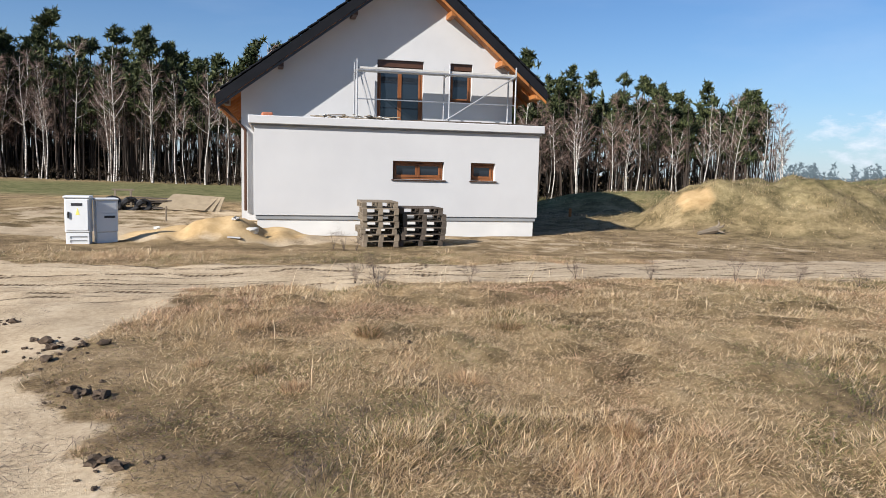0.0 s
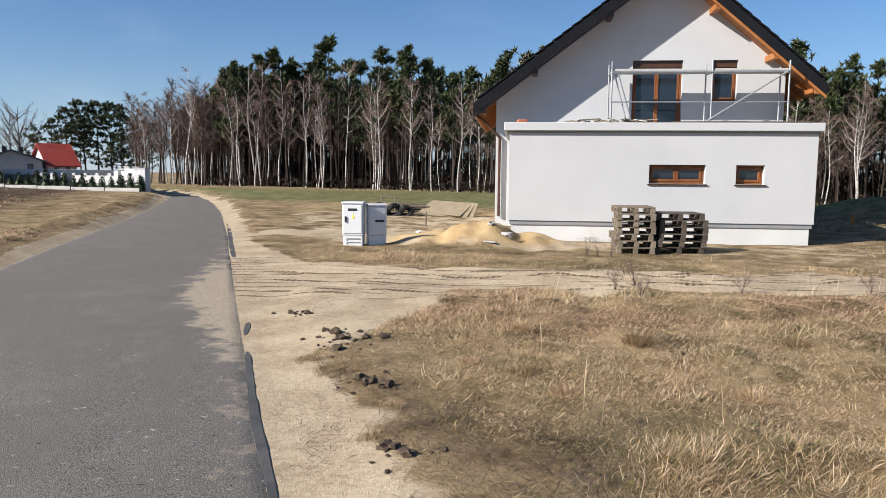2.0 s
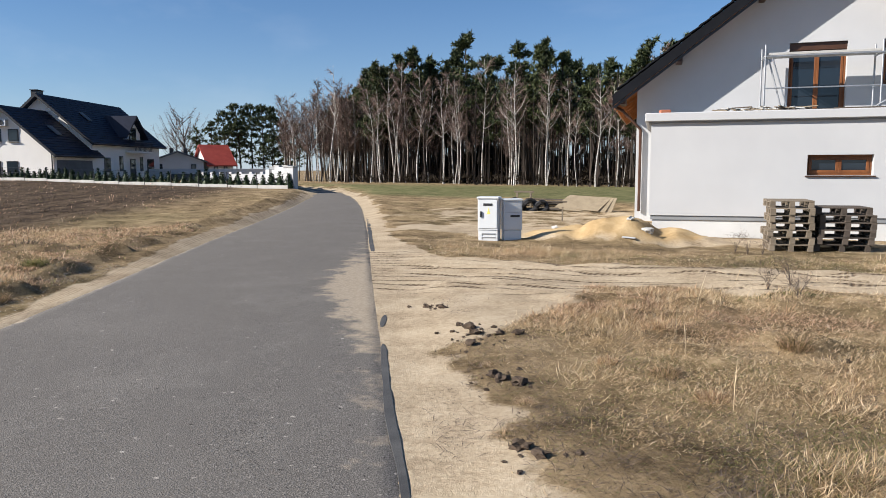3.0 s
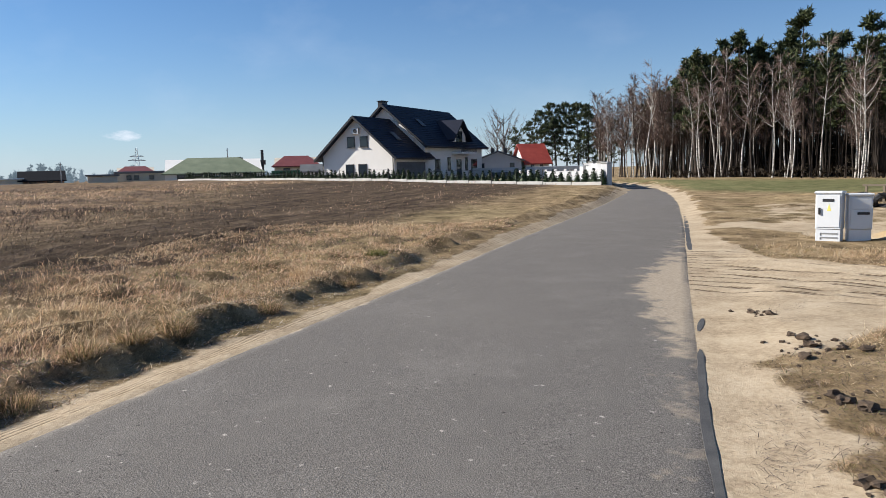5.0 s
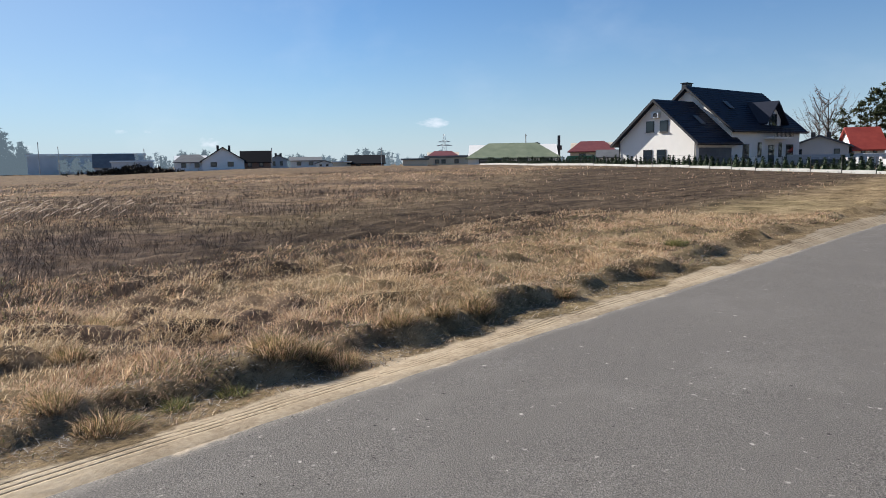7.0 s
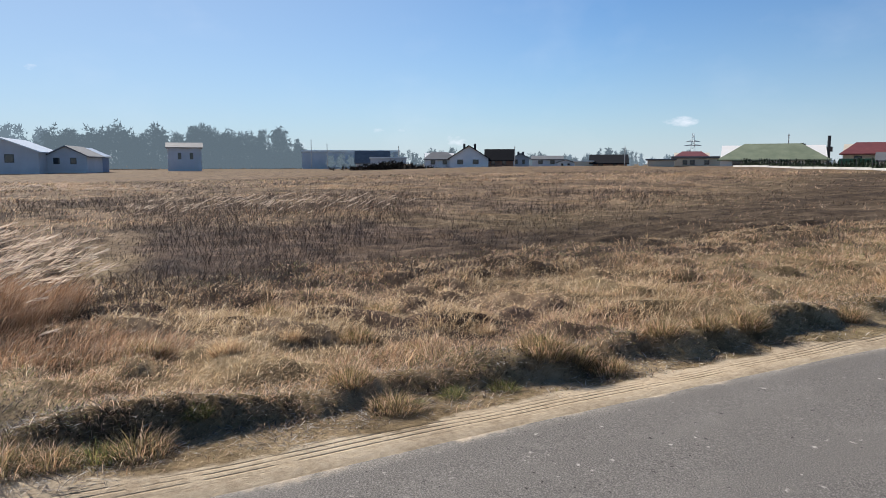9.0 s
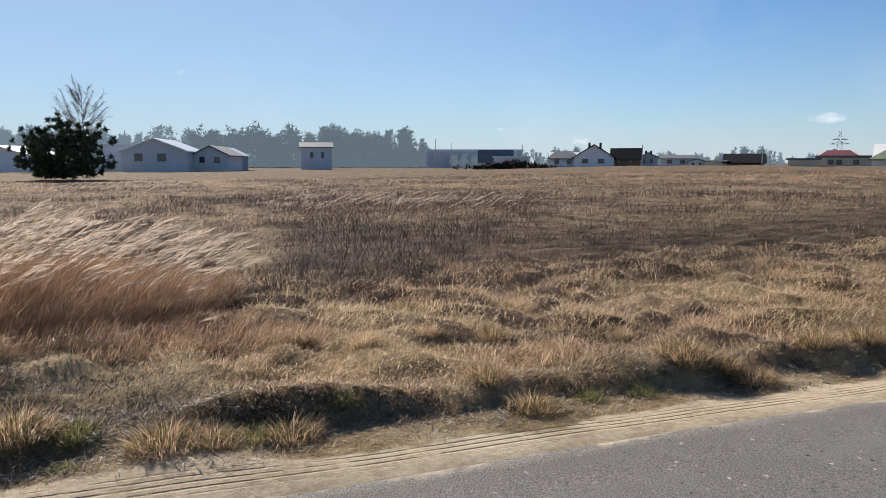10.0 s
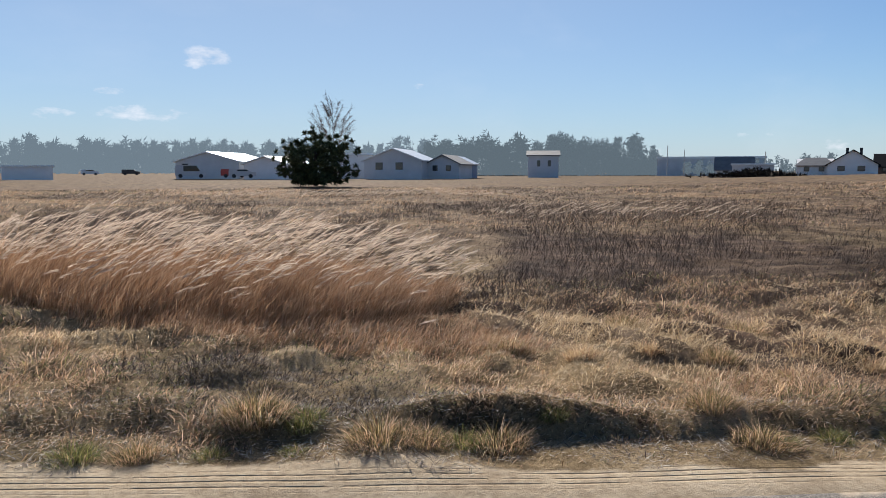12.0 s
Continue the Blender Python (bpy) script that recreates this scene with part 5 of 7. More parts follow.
STUBBLE = leafy("brown_stubble", [(0.0, (0.05, 0.035, 0.025)), (0.6, (0.14, 0.10, 0.065)), (1.0, (0.28, 0.21, 0.14))], 0.8)
PLUME = leafy("pale_plumes", [(0.0, (0.44, 0.33, 0.25)), (1.0, (0.78, 0.66, 0.54))], 0.6, translucent=0.45)
REED = leafy("tan_reed_leaves", [(0.0, (0.20, 0.11, 0.06)), (0.5, (0.42, 0.25, 0.145)), (1.0, (0.62, 0.43, 0.28))], 0.6, translucent=0.35)


def blades(name, label, cat, x, y, length, width, lean, way, curl, mat, q, sink=0.01):
    """A mat of single blades: root places, lengths, widths, lean from upright (radians), heading (radians)."""
    n = len(x)
    z = on_ground(x, y)[0] - sink
    d = np.stack([np.cos(way), np.sin(way), np.zeros(n)], 1)
    upv = np.array([0, 0, 1.0])
    root = np.stack([x, y, z], 1)
    b1, b2 = lean[:, None], np.minimum(lean + curl, 1.75)[:, None]
    p1 = root + length[:, None] * 0.55 * (upv * np.cos(b1) + d * np.sin(b1))
    p2 = p1 + length[:, None] * 0.45 * (upv * np.cos(b2) + d * np.sin(b2))
    p1[:, 2], p2[:, 2] = np.maximum(p1[:, 2], z + sink + 0.006), np.maximum(p2[:, 2], z + sink + 0.004)
    spin = q.uniform(0, math.pi, n)
    side = np.stack([np.cos(spin), np.sin(spin), np.zeros(n)], 1) * width[:, None] * 0.5
    V = np.stack([root, p1 - side, p1 + side, p2], 1).reshape(-1, 3)
    k = np.arange(n)[:, None] * 4
    F = np.concatenate([k + [0, 2, 1], k + [1, 2, 3]])
    ob = new(name, slab_mesh(name, V, F, mat))
    return tagged(ob, label, cat, kind="stuff")


def downhill(x, y):
    """Heading and steepness of the ground's fall at each place."""
    e = 0.1
    gx_ = (on_ground(x + e, y)[0] - on_ground(x - e, y)[0]) / (2 * e)
    gy_ = (on_ground(x, y + e)[0] - on_ground(x, y - e)[0]) / (2 * e)
    return np.arctan2(-gy_, -gx_), np.hypot(gx_, gy_)


def clumped(q, x, y, cell, seed, keep):
    return keep + (1 - keep) * step(lattice(x, y, cell, seed) + 0.5 * lattice(x, y, cell * 0.4, seed + 1), -0.25, 0.45) > q.uniform(0, 1, len(x))


def east_field():
    """The dry, flattened grass between the lane and the track."""
    q = np.random.default_rng(70)
    n = 620000
    a, d = q.uniform(radians(-38), radians(44), n), 2.0 + 13 * q.uniform(0, 1, n)**1.3
    x, y = -np.sin(a) * d, np.cos(a) * d
    z, cov, dr, dl, dt = on_ground(x, y)
    bare = np.clip((cov["sand"] - 0.25) / 0.5, 0, 1)
    thin = step(dr + 0.5 * lattice(x, y, 0.7, 72), 0.6, 2.1)                                    # sparse near the lane
    ok = (dr > 0.35) & (q.uniform(0, 1, n) > bare) & (q.uniform(0, 1, n) < 0.1 + 0.9 * thin) & (y < 18)
    ok &= clumped(q, x, y, 0.42, 71, 0.55)
    x, y, d = x[ok], y[ok], d[ok]
    n = len(x)
    tone = lattice(x, y, 1.7, 73) + 0.55 * lattice(x, y, 0.5, 74) + q.normal(0, 0.35, n)
    tuft = step(lattice(x, y, 0.55, 75) + 0.4 * lattice(x, y, 1.6, 79), 0.0, 0.8)
    length = q.uniform(0.035, 0.12, n) * (0.75 + 0.7 * tuft)
    width = (0.0022 + 0.00055 * d) * q.uniform(0.5, 1.3, n)
    flow = 0.9 * lattice(x, y, 1.2, 76) + 0.35
    fall, steep = downhill(x, y)
    way = np.where(q.uniform(0, 1, n) < steep, fall, flow) + q.normal(0, 1.6, n)
    lean = np.clip(q.normal(1.28, 0.3, n) - 0.2 * tuft, 0.1, 1.52)
    curl = q.uniform(-0.5, 0.7, n)
    for pick, mat, label, cat in (((tone > -0.7) & (tone < 0.5), STRAW, "flattened pale straw grass", "dry grass"), (tone >= 0.5, RUSSET, "reddish dry grass patches", "dry grass"), ((tone <= -0.7) & (tone > -1.3), GREEN, "short green grass among the straw", "grass"), (tone <= -1.3, DEAD, "dark matted dead stalks", "dead grass")):
        blades("dry_grass" if mat is not GREEN else "green_grass", label, cat, x[pick], y[pick], length[pick] * (0.6 if mat is GREEN else 1), width[pick], lean[pick], way[pick], curl[pick], mat, q)
    # dry litter lying on the bare soil and sand
    n = 60000
    a, d = q.uniform(radians(-42), radians(50), n), 2.0 + 7.0 * q.uniform(0, 1, n)**1.2
    x, y = -np.sin(a) * d, np.cos(a) * d
    z, cov, dr, dl, dt = on_ground(x, y)
    ok = (dr > 0.12) & (dr < 3.2) & (lattice(x, y, 0.4, 78) + 0.6 * lattice(x, y, 1.3, 77) + q.normal(0, 0.25, n) > 0.0 + 0.62 * (cov["sand"] > 0.6))
    x, y = x[ok], y[ok]
    n = len(x)
    blades("grass_litter", "loose dark stalks strewn over sandy soil", "dead grass", x, y, q.uniform(0.02, 0.13, n), q.uniform(0.003, 0.006, n), q.uniform(1.2, 1.55, n), q.uniform(0, 6.28, n), q.uniform(0, 0.2, n), DEAD, q, 0.0)
    # taller weeds: single stalks over the mat
    n = 900
    x, y = q.uniform(-1.5, 11, n), q.uniform(2.2, 11.5, n)
    ok = lattice(x, y, 1.1, 80) > 0.05
    x, y = x[ok], y[ok]
    n = len(x)
    blades("weed_stalks", "thin upright weed stalks in the straw", "weeds", x, y, q.uniform(0.18, 0.5, n), q.uniform(0.004, 0.008, n), np.abs(q.normal(0.35, 0.3, n)), q.uniform(-1, 2, n), q.uniform(0, 0.7, n), STRAW, q)


east_field()


def verge_tussocks():
    """Tussocky grass on the bank beyond the lane's left edge."""
    q = np.random.default_rng(90)
    n = 760000
    a, d = q.uniform(radians(38), radians(158), n), 3.4 + 17 * q.uniform(0, 1, n)**1.5
    x, y = -np.sin(a) * d, np.cos(a) * d
    d = np.hypot(x, y)
    _, cov, dr, dl, _ = on_ground(x, y)
    ok = (dl > 0.34) & (dl < 6.5) & ((dl > 0.72 + 0.25 * lattice(x, y, 0.6, 95)) | (q.uniform(0, 1, n) < 0.10)) & clumped(q, x, y, 0.42, 91, 0.6)
    x, y, d, dl = x[ok], y[ok], d[ok], dl[ok]
    n = len(x)
    tone = lattice(x, y, 1.3, 93) + 0.5 * lattice(x, y, 0.45, 94) + q.normal(0, 0.4, n) + 0.45 * step(dl, 1.0, 2.4) - 0.08 - 0.2 * step(d, 8, 14) - 0.4 * step(-y, 2.3, 3.6) * (1 - step(dl, 1.8, 3.0))
    tuft = step(lattice(x, y, 0.42, 91) + 0.3 * lattice(x, y, 1.5, 92), 0.05, 0.6)
    length = q.uniform(0.05, 0.14, n) * (0.75 + 0.9 * tuft) * (0.7 + 0.3 * step(dl, 0.7, 1.0))
    width = 0.0016 + 0.00062 * d * q.uniform(0.5, 1.3, n)
    fall, steep = downhill(x, y)
    way = np.where(q.uniform(0, 1, n) < 1.6 * steep, fall, 2.1 + 0.8 * lattice(x, y, 1.0, 96)) + q.normal(0, 1.0, n)
    lean = np.clip(q.normal(0.95, 0.4, n), 0.05, 1.5)
    curl = q.uniform(0.2, 1.3, n)
    for pick, mat, name, label, cat in ((tone > 0.42, STRAW, "dry_grass", "pale straw tussocks on the road bank", "dry grass"), ((tone <= 0.42) & (tone > -0.3), RUSSET, "dry_grass", "russet grass tussocks on the road bank", "dry grass"), ((tone <= -0.3) & (tone > -0.62), GREEN, "green_grass", "green grass at the foot of the bank", "grass"), (tone <= -0.62, DEAD, "dead_grass", "dark dead stalks on the bank", "dead grass")):
        blades(name, label, cat, x[pick], y[pick], length[pick] * (0.75 if mat is GREEN else 1.0), width[pick], lean[pick], way[pick], curl[pick], mat, q)
    # stalks and crumbs strewn over the sandy shoulder
    n = 150000
    a, d = q.uniform(radians(40), radians(158), n), 3.4 + 10 * q.uniform(0, 1, n)**1.3
    x, y = -np.sin(a) * d, np.cos(a) * d
    dl = on_ground(x, y)[3]
    ok = (dl > 0.22) & (dl < 1.3) & (lattice(x, y, 0.3, 98) + 0.5 * lattice(x, y, 0.9, 99) + q.normal(0, 0.3, n) > 0.6 - 1.5 * step(dl, 0.2, 0.6))
    x, y, d = x[ok], y[ok], d[ok]
    half = q.uniform(0, 1, len(x)) < 0.55
    for pick, mat, label in ((half, LITTER, "pale grey straw litter on the sandy shoulder"), (~half, DEAD, "dark litter of stalks on the sandy shoulder")):
        n = int(pick.sum())
        blades("grass_litter", label, "dead grass", x[pick], y[pick], q.uniform(0.02, 0.11, n), 0.002 + 0.0009 * d[pick], q.uniform(1.15, 1.55, n), q.uniform(0, 6.28, n), q.uniform(0, 0.2, n), mat, q, 0.0)


verge_tussocks()


def tussock(mats, seed, name, label, cat, group, count, size):
    """One round tuft of grass: fine blades fanning out from its root and drooping at the tips."""
    q = np.random.default_rng(seed)
    t = thing(name, label, cat, group=group)
    for (mat, share), piece in zip(mats, ("foliage", "dry_foliage")):
        n = int(count * share)
        a, rr = q.uniform(0, 6.28, n), size * 0.62 * np.sqrt(q.uniform(0, 1, n))
        root = np.stack([rr * np.cos(a), rr * np.sin(a), np.full(n, -0.03)], 1)
        lean = np.clip(0.1 + rr / size * 0.75 + q.normal(0, 0.22, n), 0, 1.2)[:, None]
        a = a + q.normal(0, 0.7, n)
        d = np.stack([np.cos(a), np.sin(a), np.zeros(n)], 1)
        L = (size * q.uniform(0.45, 1.0, n) * (1.1 - 0.5 * rr / size))[:, None]
        droop = lean + q.uniform(0.3, 1.3, (n, 1))
        p1 = root + L * 0.6 * (np.array([0, 0, 1]) * np.cos(lean) + d * np.sin(lean))
        p2 = p1 + L * 0.4 * (np.array([0, 0, 1]) * np.cos(droop) + d * np.sin(droop))
        sp = q.uniform(0, 3.14, n)
        side = np.stack([np.cos(sp), np.sin(sp), np.zeros(n)], 1) * 0.0022
        V = np.stack([root, p1 - side, p1 + side, p2], 1).reshape(-1, 3)
        k = np.arange(n)[:, None] * 4
        part(piece, slab_mesh(piece, V, np.concatenate([k + [0, 2, 1], k + [1, 2, 3]]), mat), mat, t)["kind"] = "stuff"
    return t


q = np.random.default_rng(97)
tufts = [tussock(((GREEN, 0.7), (OLIVE, 0.3)), 98, "grass_tuft", "low green grass tuft at the lane's sandy edge", "grass tuft", "tufts along the lane", 800, 0.22),
         tussock(((OLIVE, 0.65), (RUSSET, 0.35)), 99, "grass_tuft", "olive brown grass tussock on the bank", "grass tuft", "tufts along the lane", 1100, 0.27),
         tussock(((STRAW, 0.7), (RUSSET, 0.3)), 100, "grass_tuft", "pale dry grass tussock", "grass tuft", "tufts along the lane", 900, 0.24)]
TUFT_PLACES = [(1, -6.15, 0.3, 1.5), (1, -6.3, 0.55, 1.3), (1, -6.2, 0.8, 1.2), (0, -5.6, -0.02, 1.0), (0, -5.5, -0.38, 0.9), (0, -5.15, -0.65, 0.8), (1, -5.3, -1.1, 1.1), (1, -6.95, 1.4, 1.3), (1, -7.4, 2.3, 1.3), (1, -7.15, 1.85, 1.2),
               (2, -9.9, 4.95, 1.7), (0, -10.9, 6.8, 1.6), (1, -3.6, -3.45, 1.4), (0, -3.75, -3.2, 1.2), (0, -3.45, -3.0, 0.75), (1, -3.8, -2.65, 1.4), (1, -3.95, -2.45, 1.1), (0, -4.05, -2.25, 1.3), (1, -4.2, -2.1, 1.3),
               (0, -3.2, -3.4, 0.9), (0, -2.75, -4.0, 1.2), (1, -2.95, -3.75, 1.0), (1, -5.05, -0.75, 1.2), (0, -5.4, -0.4, 0.9), (1, -6.0, -2.9, 1.2), (1, -7.3, -2.3, 1.3), (1, -7.85, -1.3, 1.4), (2, -6.6, -1.9, 1.1), (1, -8.0, 3.5, 1.2), (1, -9.2, 5.2, 1.2),
               (2, -7.2, -0.2, 1.0), (1, -6.7, -1.3, 1.1), (0, -4.6, -1.9, 0.8), (2, -5.9, -2.2, 1.1), (0, -2.4, -4.6, 1.1), (2, 0.3, 5.2, 1.0), (2, -0.9, 5.0, 0.9), (2, 1.2, 4.2, 0.9), (2, -1.6, 6.6, 1.0),
               (2, -2.0, 4.5, 0.6), (2, -2.6, 5.2, 0.5), (0, -2.75, 4.6, 0.35), (1, -1.9, 3.9, 0.5), (2, -1.75, 5.6, 0.8), (1, -1.3, 5.4, 0.8), (1, -0.5, 6.3, 0.9), (1, 0.8, 6.9, 0.9)]
used = set()
for k, x, y, s in TUFT_PLACES:
    m = pose(x, y, height(x, y) - 0.03, q.uniform(-8, 8), q.uniform(-8, 8), q.uniform(0, 360)) @ Matrix.Scale(s * 0.75, 4)
    if k in used:
        copy_thing(tufts[k], Matrix.Identity(4)).matrix_basis = m
    else:
        used.add(k)
        tufts[k].matrix_basis = m


def open_field():
    """Brown grass, heath and dead stalks of the fallow beyond the bank."""
    q = np.random.default_rng(110)
    n = 330000
    a, d = q.uniform(radians(40), radians(156), n), 7.0 + 62 * q.uniform(0, 1, n)**1.8
    x, y = -np.sin(a) * d, np.cos(a) * d
    _, cov, dr, dl, _ = on_ground(x, y)
    ok = (dl > 4.5) & (q.uniform(0, 1, n) > cov["plough"] * 0.8) & clumped(q, x, y, 1.3, 111, 0.3)
    x, y, d = x[ok], y[ok], d[ok]
    n = len(x)
    heath = np.hypot((x + 13.5) / 6.5, (y + 2.0) / 6.0) + 0.35 * lattice(x, y, 2.2, 10) < 1.0
    tone = lattice(x, y, 4.0, 113) + 0.6 * lattice(x, y, 1.1, 114) + q.normal(0, 0.4, n) - 0.55
    length = q.uniform(0.05, 0.17, n) * (1 + 0.8 * step(d, 20, 70))
    width = 0.002 + 0.00065 * d * q.uniform(0.5, 1.2, n)
    lean = np.clip(q.normal(0.85, 0.4, n), 0.02, 1.5)
    way = 2.1 + q.normal(0, 0.9, n)
    for pick, mat, name, label, cat in ((~heath & (tone > 0.55), STRAW, "dry_grass", "pale straw in the fallow field", "dry grass"), (~heath & (tone <= 0.55) & (tone > -0.3), RUSSET, "dry_grass", "russet grass of the fallow field", "dry grass"), (~heath & (tone <= -0.3) & (tone > -0.45), GREEN, "green_grass", "green grass of the fallow field", "grass"), ((~heath & (tone <= -0.45)) | heath, DEAD, "dead_weeds", "dark dead weeds in the fallow field", "dead weeds")):
        blades(name, label, cat, x[pick], y[pick], length[pick] * (0.6 if mat is GREEN else 1), width[pick], lean[pick], way[pick], q.uniform(0.1, 0.8, pick.sum()), mat, q)
    # upright dark stalks of the heath patch
    n = 90000
    a, d = q.uniform(radians(66), radians(150), n), 8.0 + 26 * q.uniform(0, 1, n)**1.3
    x, y = -np.sin(a) * d, np.cos(a) * d
    _, cov, dr, dl, _ = on_ground(x, y)
    ok = (lattice(x, y, 2.0, 115) + 0.5 * lattice(x, y, 0.6, 116) > -0.1) & (q.uniform(0, 1, n) > cov["plough"]) & (dl > 4.0)
    x, y, d = x[ok], y[ok], d[ok]
    n = len(x)
    blades("weed_stalks", "upright brown weed stalks standing in the fallow", "dead weeds", x, y, q.uniform(0.10, 0.36, n), 0.0018 + 0.0004 * d, np.abs(q.normal(0.5, 0.35, n)), q.uniform(0, 6.28, n), q.uniform(0, 1.0, n), DEAD, q)
    # ploughed strip: scattered clods and stubble
    n = 60000
    a, d = q.uniform(radians(35), radians(92), n), 9 + 50 * q.uniform(0, 1, n)**1.6
    x, y = -np.sin(a) * d, np.cos(a) * d
    _, cov, dr, dl, _ = on_ground(x, y)
    ok = (cov["plough"] > 0.5) & (np.sin((0.84 * x + 0.545 * y) * 2 * math.pi / 0.9 + 1.5 * lattice(x, y, 6, 11)) + q.normal(0, 0.6, n) > 0.3)
    x, y, d = x[ok], y[ok], d[ok]
    n = len(x)
    blades("stubble", "brown stubble in rows on the ploughed strip", "stubble", x, y, q.uniform(0.05, 0.15, n), 0.003 + 0.0007 * d, np.clip(q.normal(1.0, 0.35, n), 0, 1.5), q.uniform(0, 6.28, n), q.uniform(0, 0.5, n), STUBBLE, q)


open_field()


def tall_reedgrass(seed, stems, leaves, cx, cy, rx, ry, turn, tall, label):
    """A stand of tall feathery grass bent by the wind."""
    q = np.random.default_rng(seed)
    wind = 1.95
    c, s = math.cos(turn), math.sin(turn)

    def root(n):
        a, rr = q.uniform(0, 6.28, n), np.sqrt(q.uniform(0, 1, n))
        u, v = rr * np.cos(a) * rx, rr * np.sin(a) * ry
        x, y = cx + u * c - v * s, cy + u * s + v * c
        keep = lattice(x, y, 0.8, seed + 1) + 0.6 * (1 - rr) > -0.35
        return x[keep], y[keep], rr[keep]

    x, y, rr = root(leaves)
    n = len(x)
    blades("tall_grass_leaves", label, "tall grass", x, y, tall * q.uniform(0.25, 0.68, n) * (1 - 0.35 * rr**3), q.uniform(0.004, 0.008, n), np.clip(q.normal(0.4, 0.22, n), 0, 1.2), wind + q.normal(0, 0.55, n), q.uniform(0.3, 1.1, n), REED, q)
    x, y, rr = root(int(stems * 0.6))
    n = len(x)
    z = on_ground(x, y)[0]
    L = tall * q.uniform(0.7, 1.3, n) * (1 - 0.3 * rr**3)
    way = wind + q.normal(0, 0.22, n)
    d = np.stack([np.cos(way), np.sin(way), np.zeros(n)], 1)
    p = np.stack([x, y, z - 0.02], 1)
    lean = np.clip(q.normal(0.22, 0.1, n), 0, 0.6)
    V, F, PV, PF = [], [], [], []
    side = np.stack([-d[:, 1], d[:, 0], np.zeros(n)], 1)
    pts = [p]
    seg = 6
    for i in range(seg):
        ang = (lean + 0.05 * i + 0.036 * i * i)[:, None]
        p = p + (L / seg)[:, None] * (np.array([0, 0, 1.0]) * np.cos(ang) + d * np.sin(ang))
        pts.append(p)
    pts = np.stack(pts, 1)
    w = np.array([0.0035, 0.0035, 0.003, 0.003, 0.0025, 0.002, 0.001])
    a_, b_ = pts - side[:, None] * w[None, :, None], pts + side[:, None] * w[None, :, None]
    grid = np.stack([a_, b_], 2).reshape(-1, 3)
    base = np.arange(n)[:, None] * (2 * (seg + 1))
    quads_ = np.concatenate([np.concatenate([base + [2 * i, 2 * i + 1, 2 * i + 3], base + [2 * i, 2 * i + 3, 2 * i + 2]]) for i in range(seg)])
    tagged(new("tall_grass_stems", slab_mesh("tall_grass_stems", grid, quads_, REED)), "tan stems of tall feathery grass bent by wind", "tall grass", kind="stuff")
    # plume: small bracts along the last two segments
    m = 13
    f = np.linspace(0.0, 2.0, m)
    spine = np.stack([pts[:, 4 + int(v)] * (1 - v % 1) + pts[:, min(4 + int(v) + 1, 6)] * (v % 1) if v < 2 else pts[:, 6] for v in f], 1)
    tang = pts[:, 6] - pts[:, 4]
    tang /= np.linalg.norm(tang, axis=1)[:, None]
    o = q.normal(size=(n, m, 3))
    o /= np.linalg.norm(o, axis=2)[:, :, None]
    size = (0.07 * np.sin(np.linspace(0.5, 2.9, m)) + 0.018)[None, :, None] * q.uniform(0.7, 1.2, (n, m, 1))
    tip = spine + tang[:, None] * size * 1.3 + o * size * 0.42
    sd = np.cross(tang[:, None] + 0 * o, o)
    sd = sd / np.maximum(np.linalg.norm(sd, axis=2)[:, :, None], 1e-6) * 0.006
    V = np.stack([spine - sd, spine + sd, tip], 2).reshape(-1, 3)
    tagged(new("grass_plumes", slab_mesh("grass_plumes", V, np.arange(len(V)).reshape(-1, 3), PLUME)), "silky pale plumes glowing in the low sun", "tall grass", kind="stuff")


tall_reedgrass(120, 1700, 46000, -6.15, -8.4, 4.4, 1.8, 1.81, 1.08, "tan leaves of tall feathery grass by the lane")
tall_reedgrass(125, 200, 260, -20.5, -6.5, 4.2, 2.0, 1.7, 0.7, "tan leaves of a distant stand of tall grass")
tall_reedgrass(130, 700, 2500, -30, -27, 13.0, 2.5, 2.3, 0.6, "tan leaves of tall grass across the fallow")
tall_reedgrass(135, 5, 6500, -5.5, -4.9, 2.4, 0.7, 1.9, 0.42, "low tan leaves at the foot of the tall grass")


def weed(seed, x, y, tall, label):
    """A dead branching weed."""
    q = np.random.default_rng(seed)
    w = thing("dead_weed", label, "weed", pose(x, y, height(x, y) - 0.02), group="dead weeds by the track")
    bm = None
    for i in range(9):
        a, l = q.uniform(0, 6.28), q.uniform(0.15, 0.55)
        e = (tall * l * math.cos(a), tall * l * math.sin(a), tall * q.uniform(0.6, 1.0))
        mid = (e[0] * 0.3, e[1] * 0.3, e[2] * 0.55)
        bm = tube([(0, 0, 0), mid, e], [0.0035, 0.0025, 0.0015], 3, bm)
        for j in range(5):
            f = q.uniform(0.5, 1)
            p0 = [mid[k] + (e[k] - mid[k]) * f for k in range(3)]
            bm = tube([tuple(p0), (p0[0] + q.normal() * 0.07, p0[1] + q.normal() * 0.07, p0[2] + abs(q.normal()) * 0.09)], [0.0018, 0.0012], 3, bm)
    part("dead_stem", bm, DEAD, w)["kind"] = "stuff"


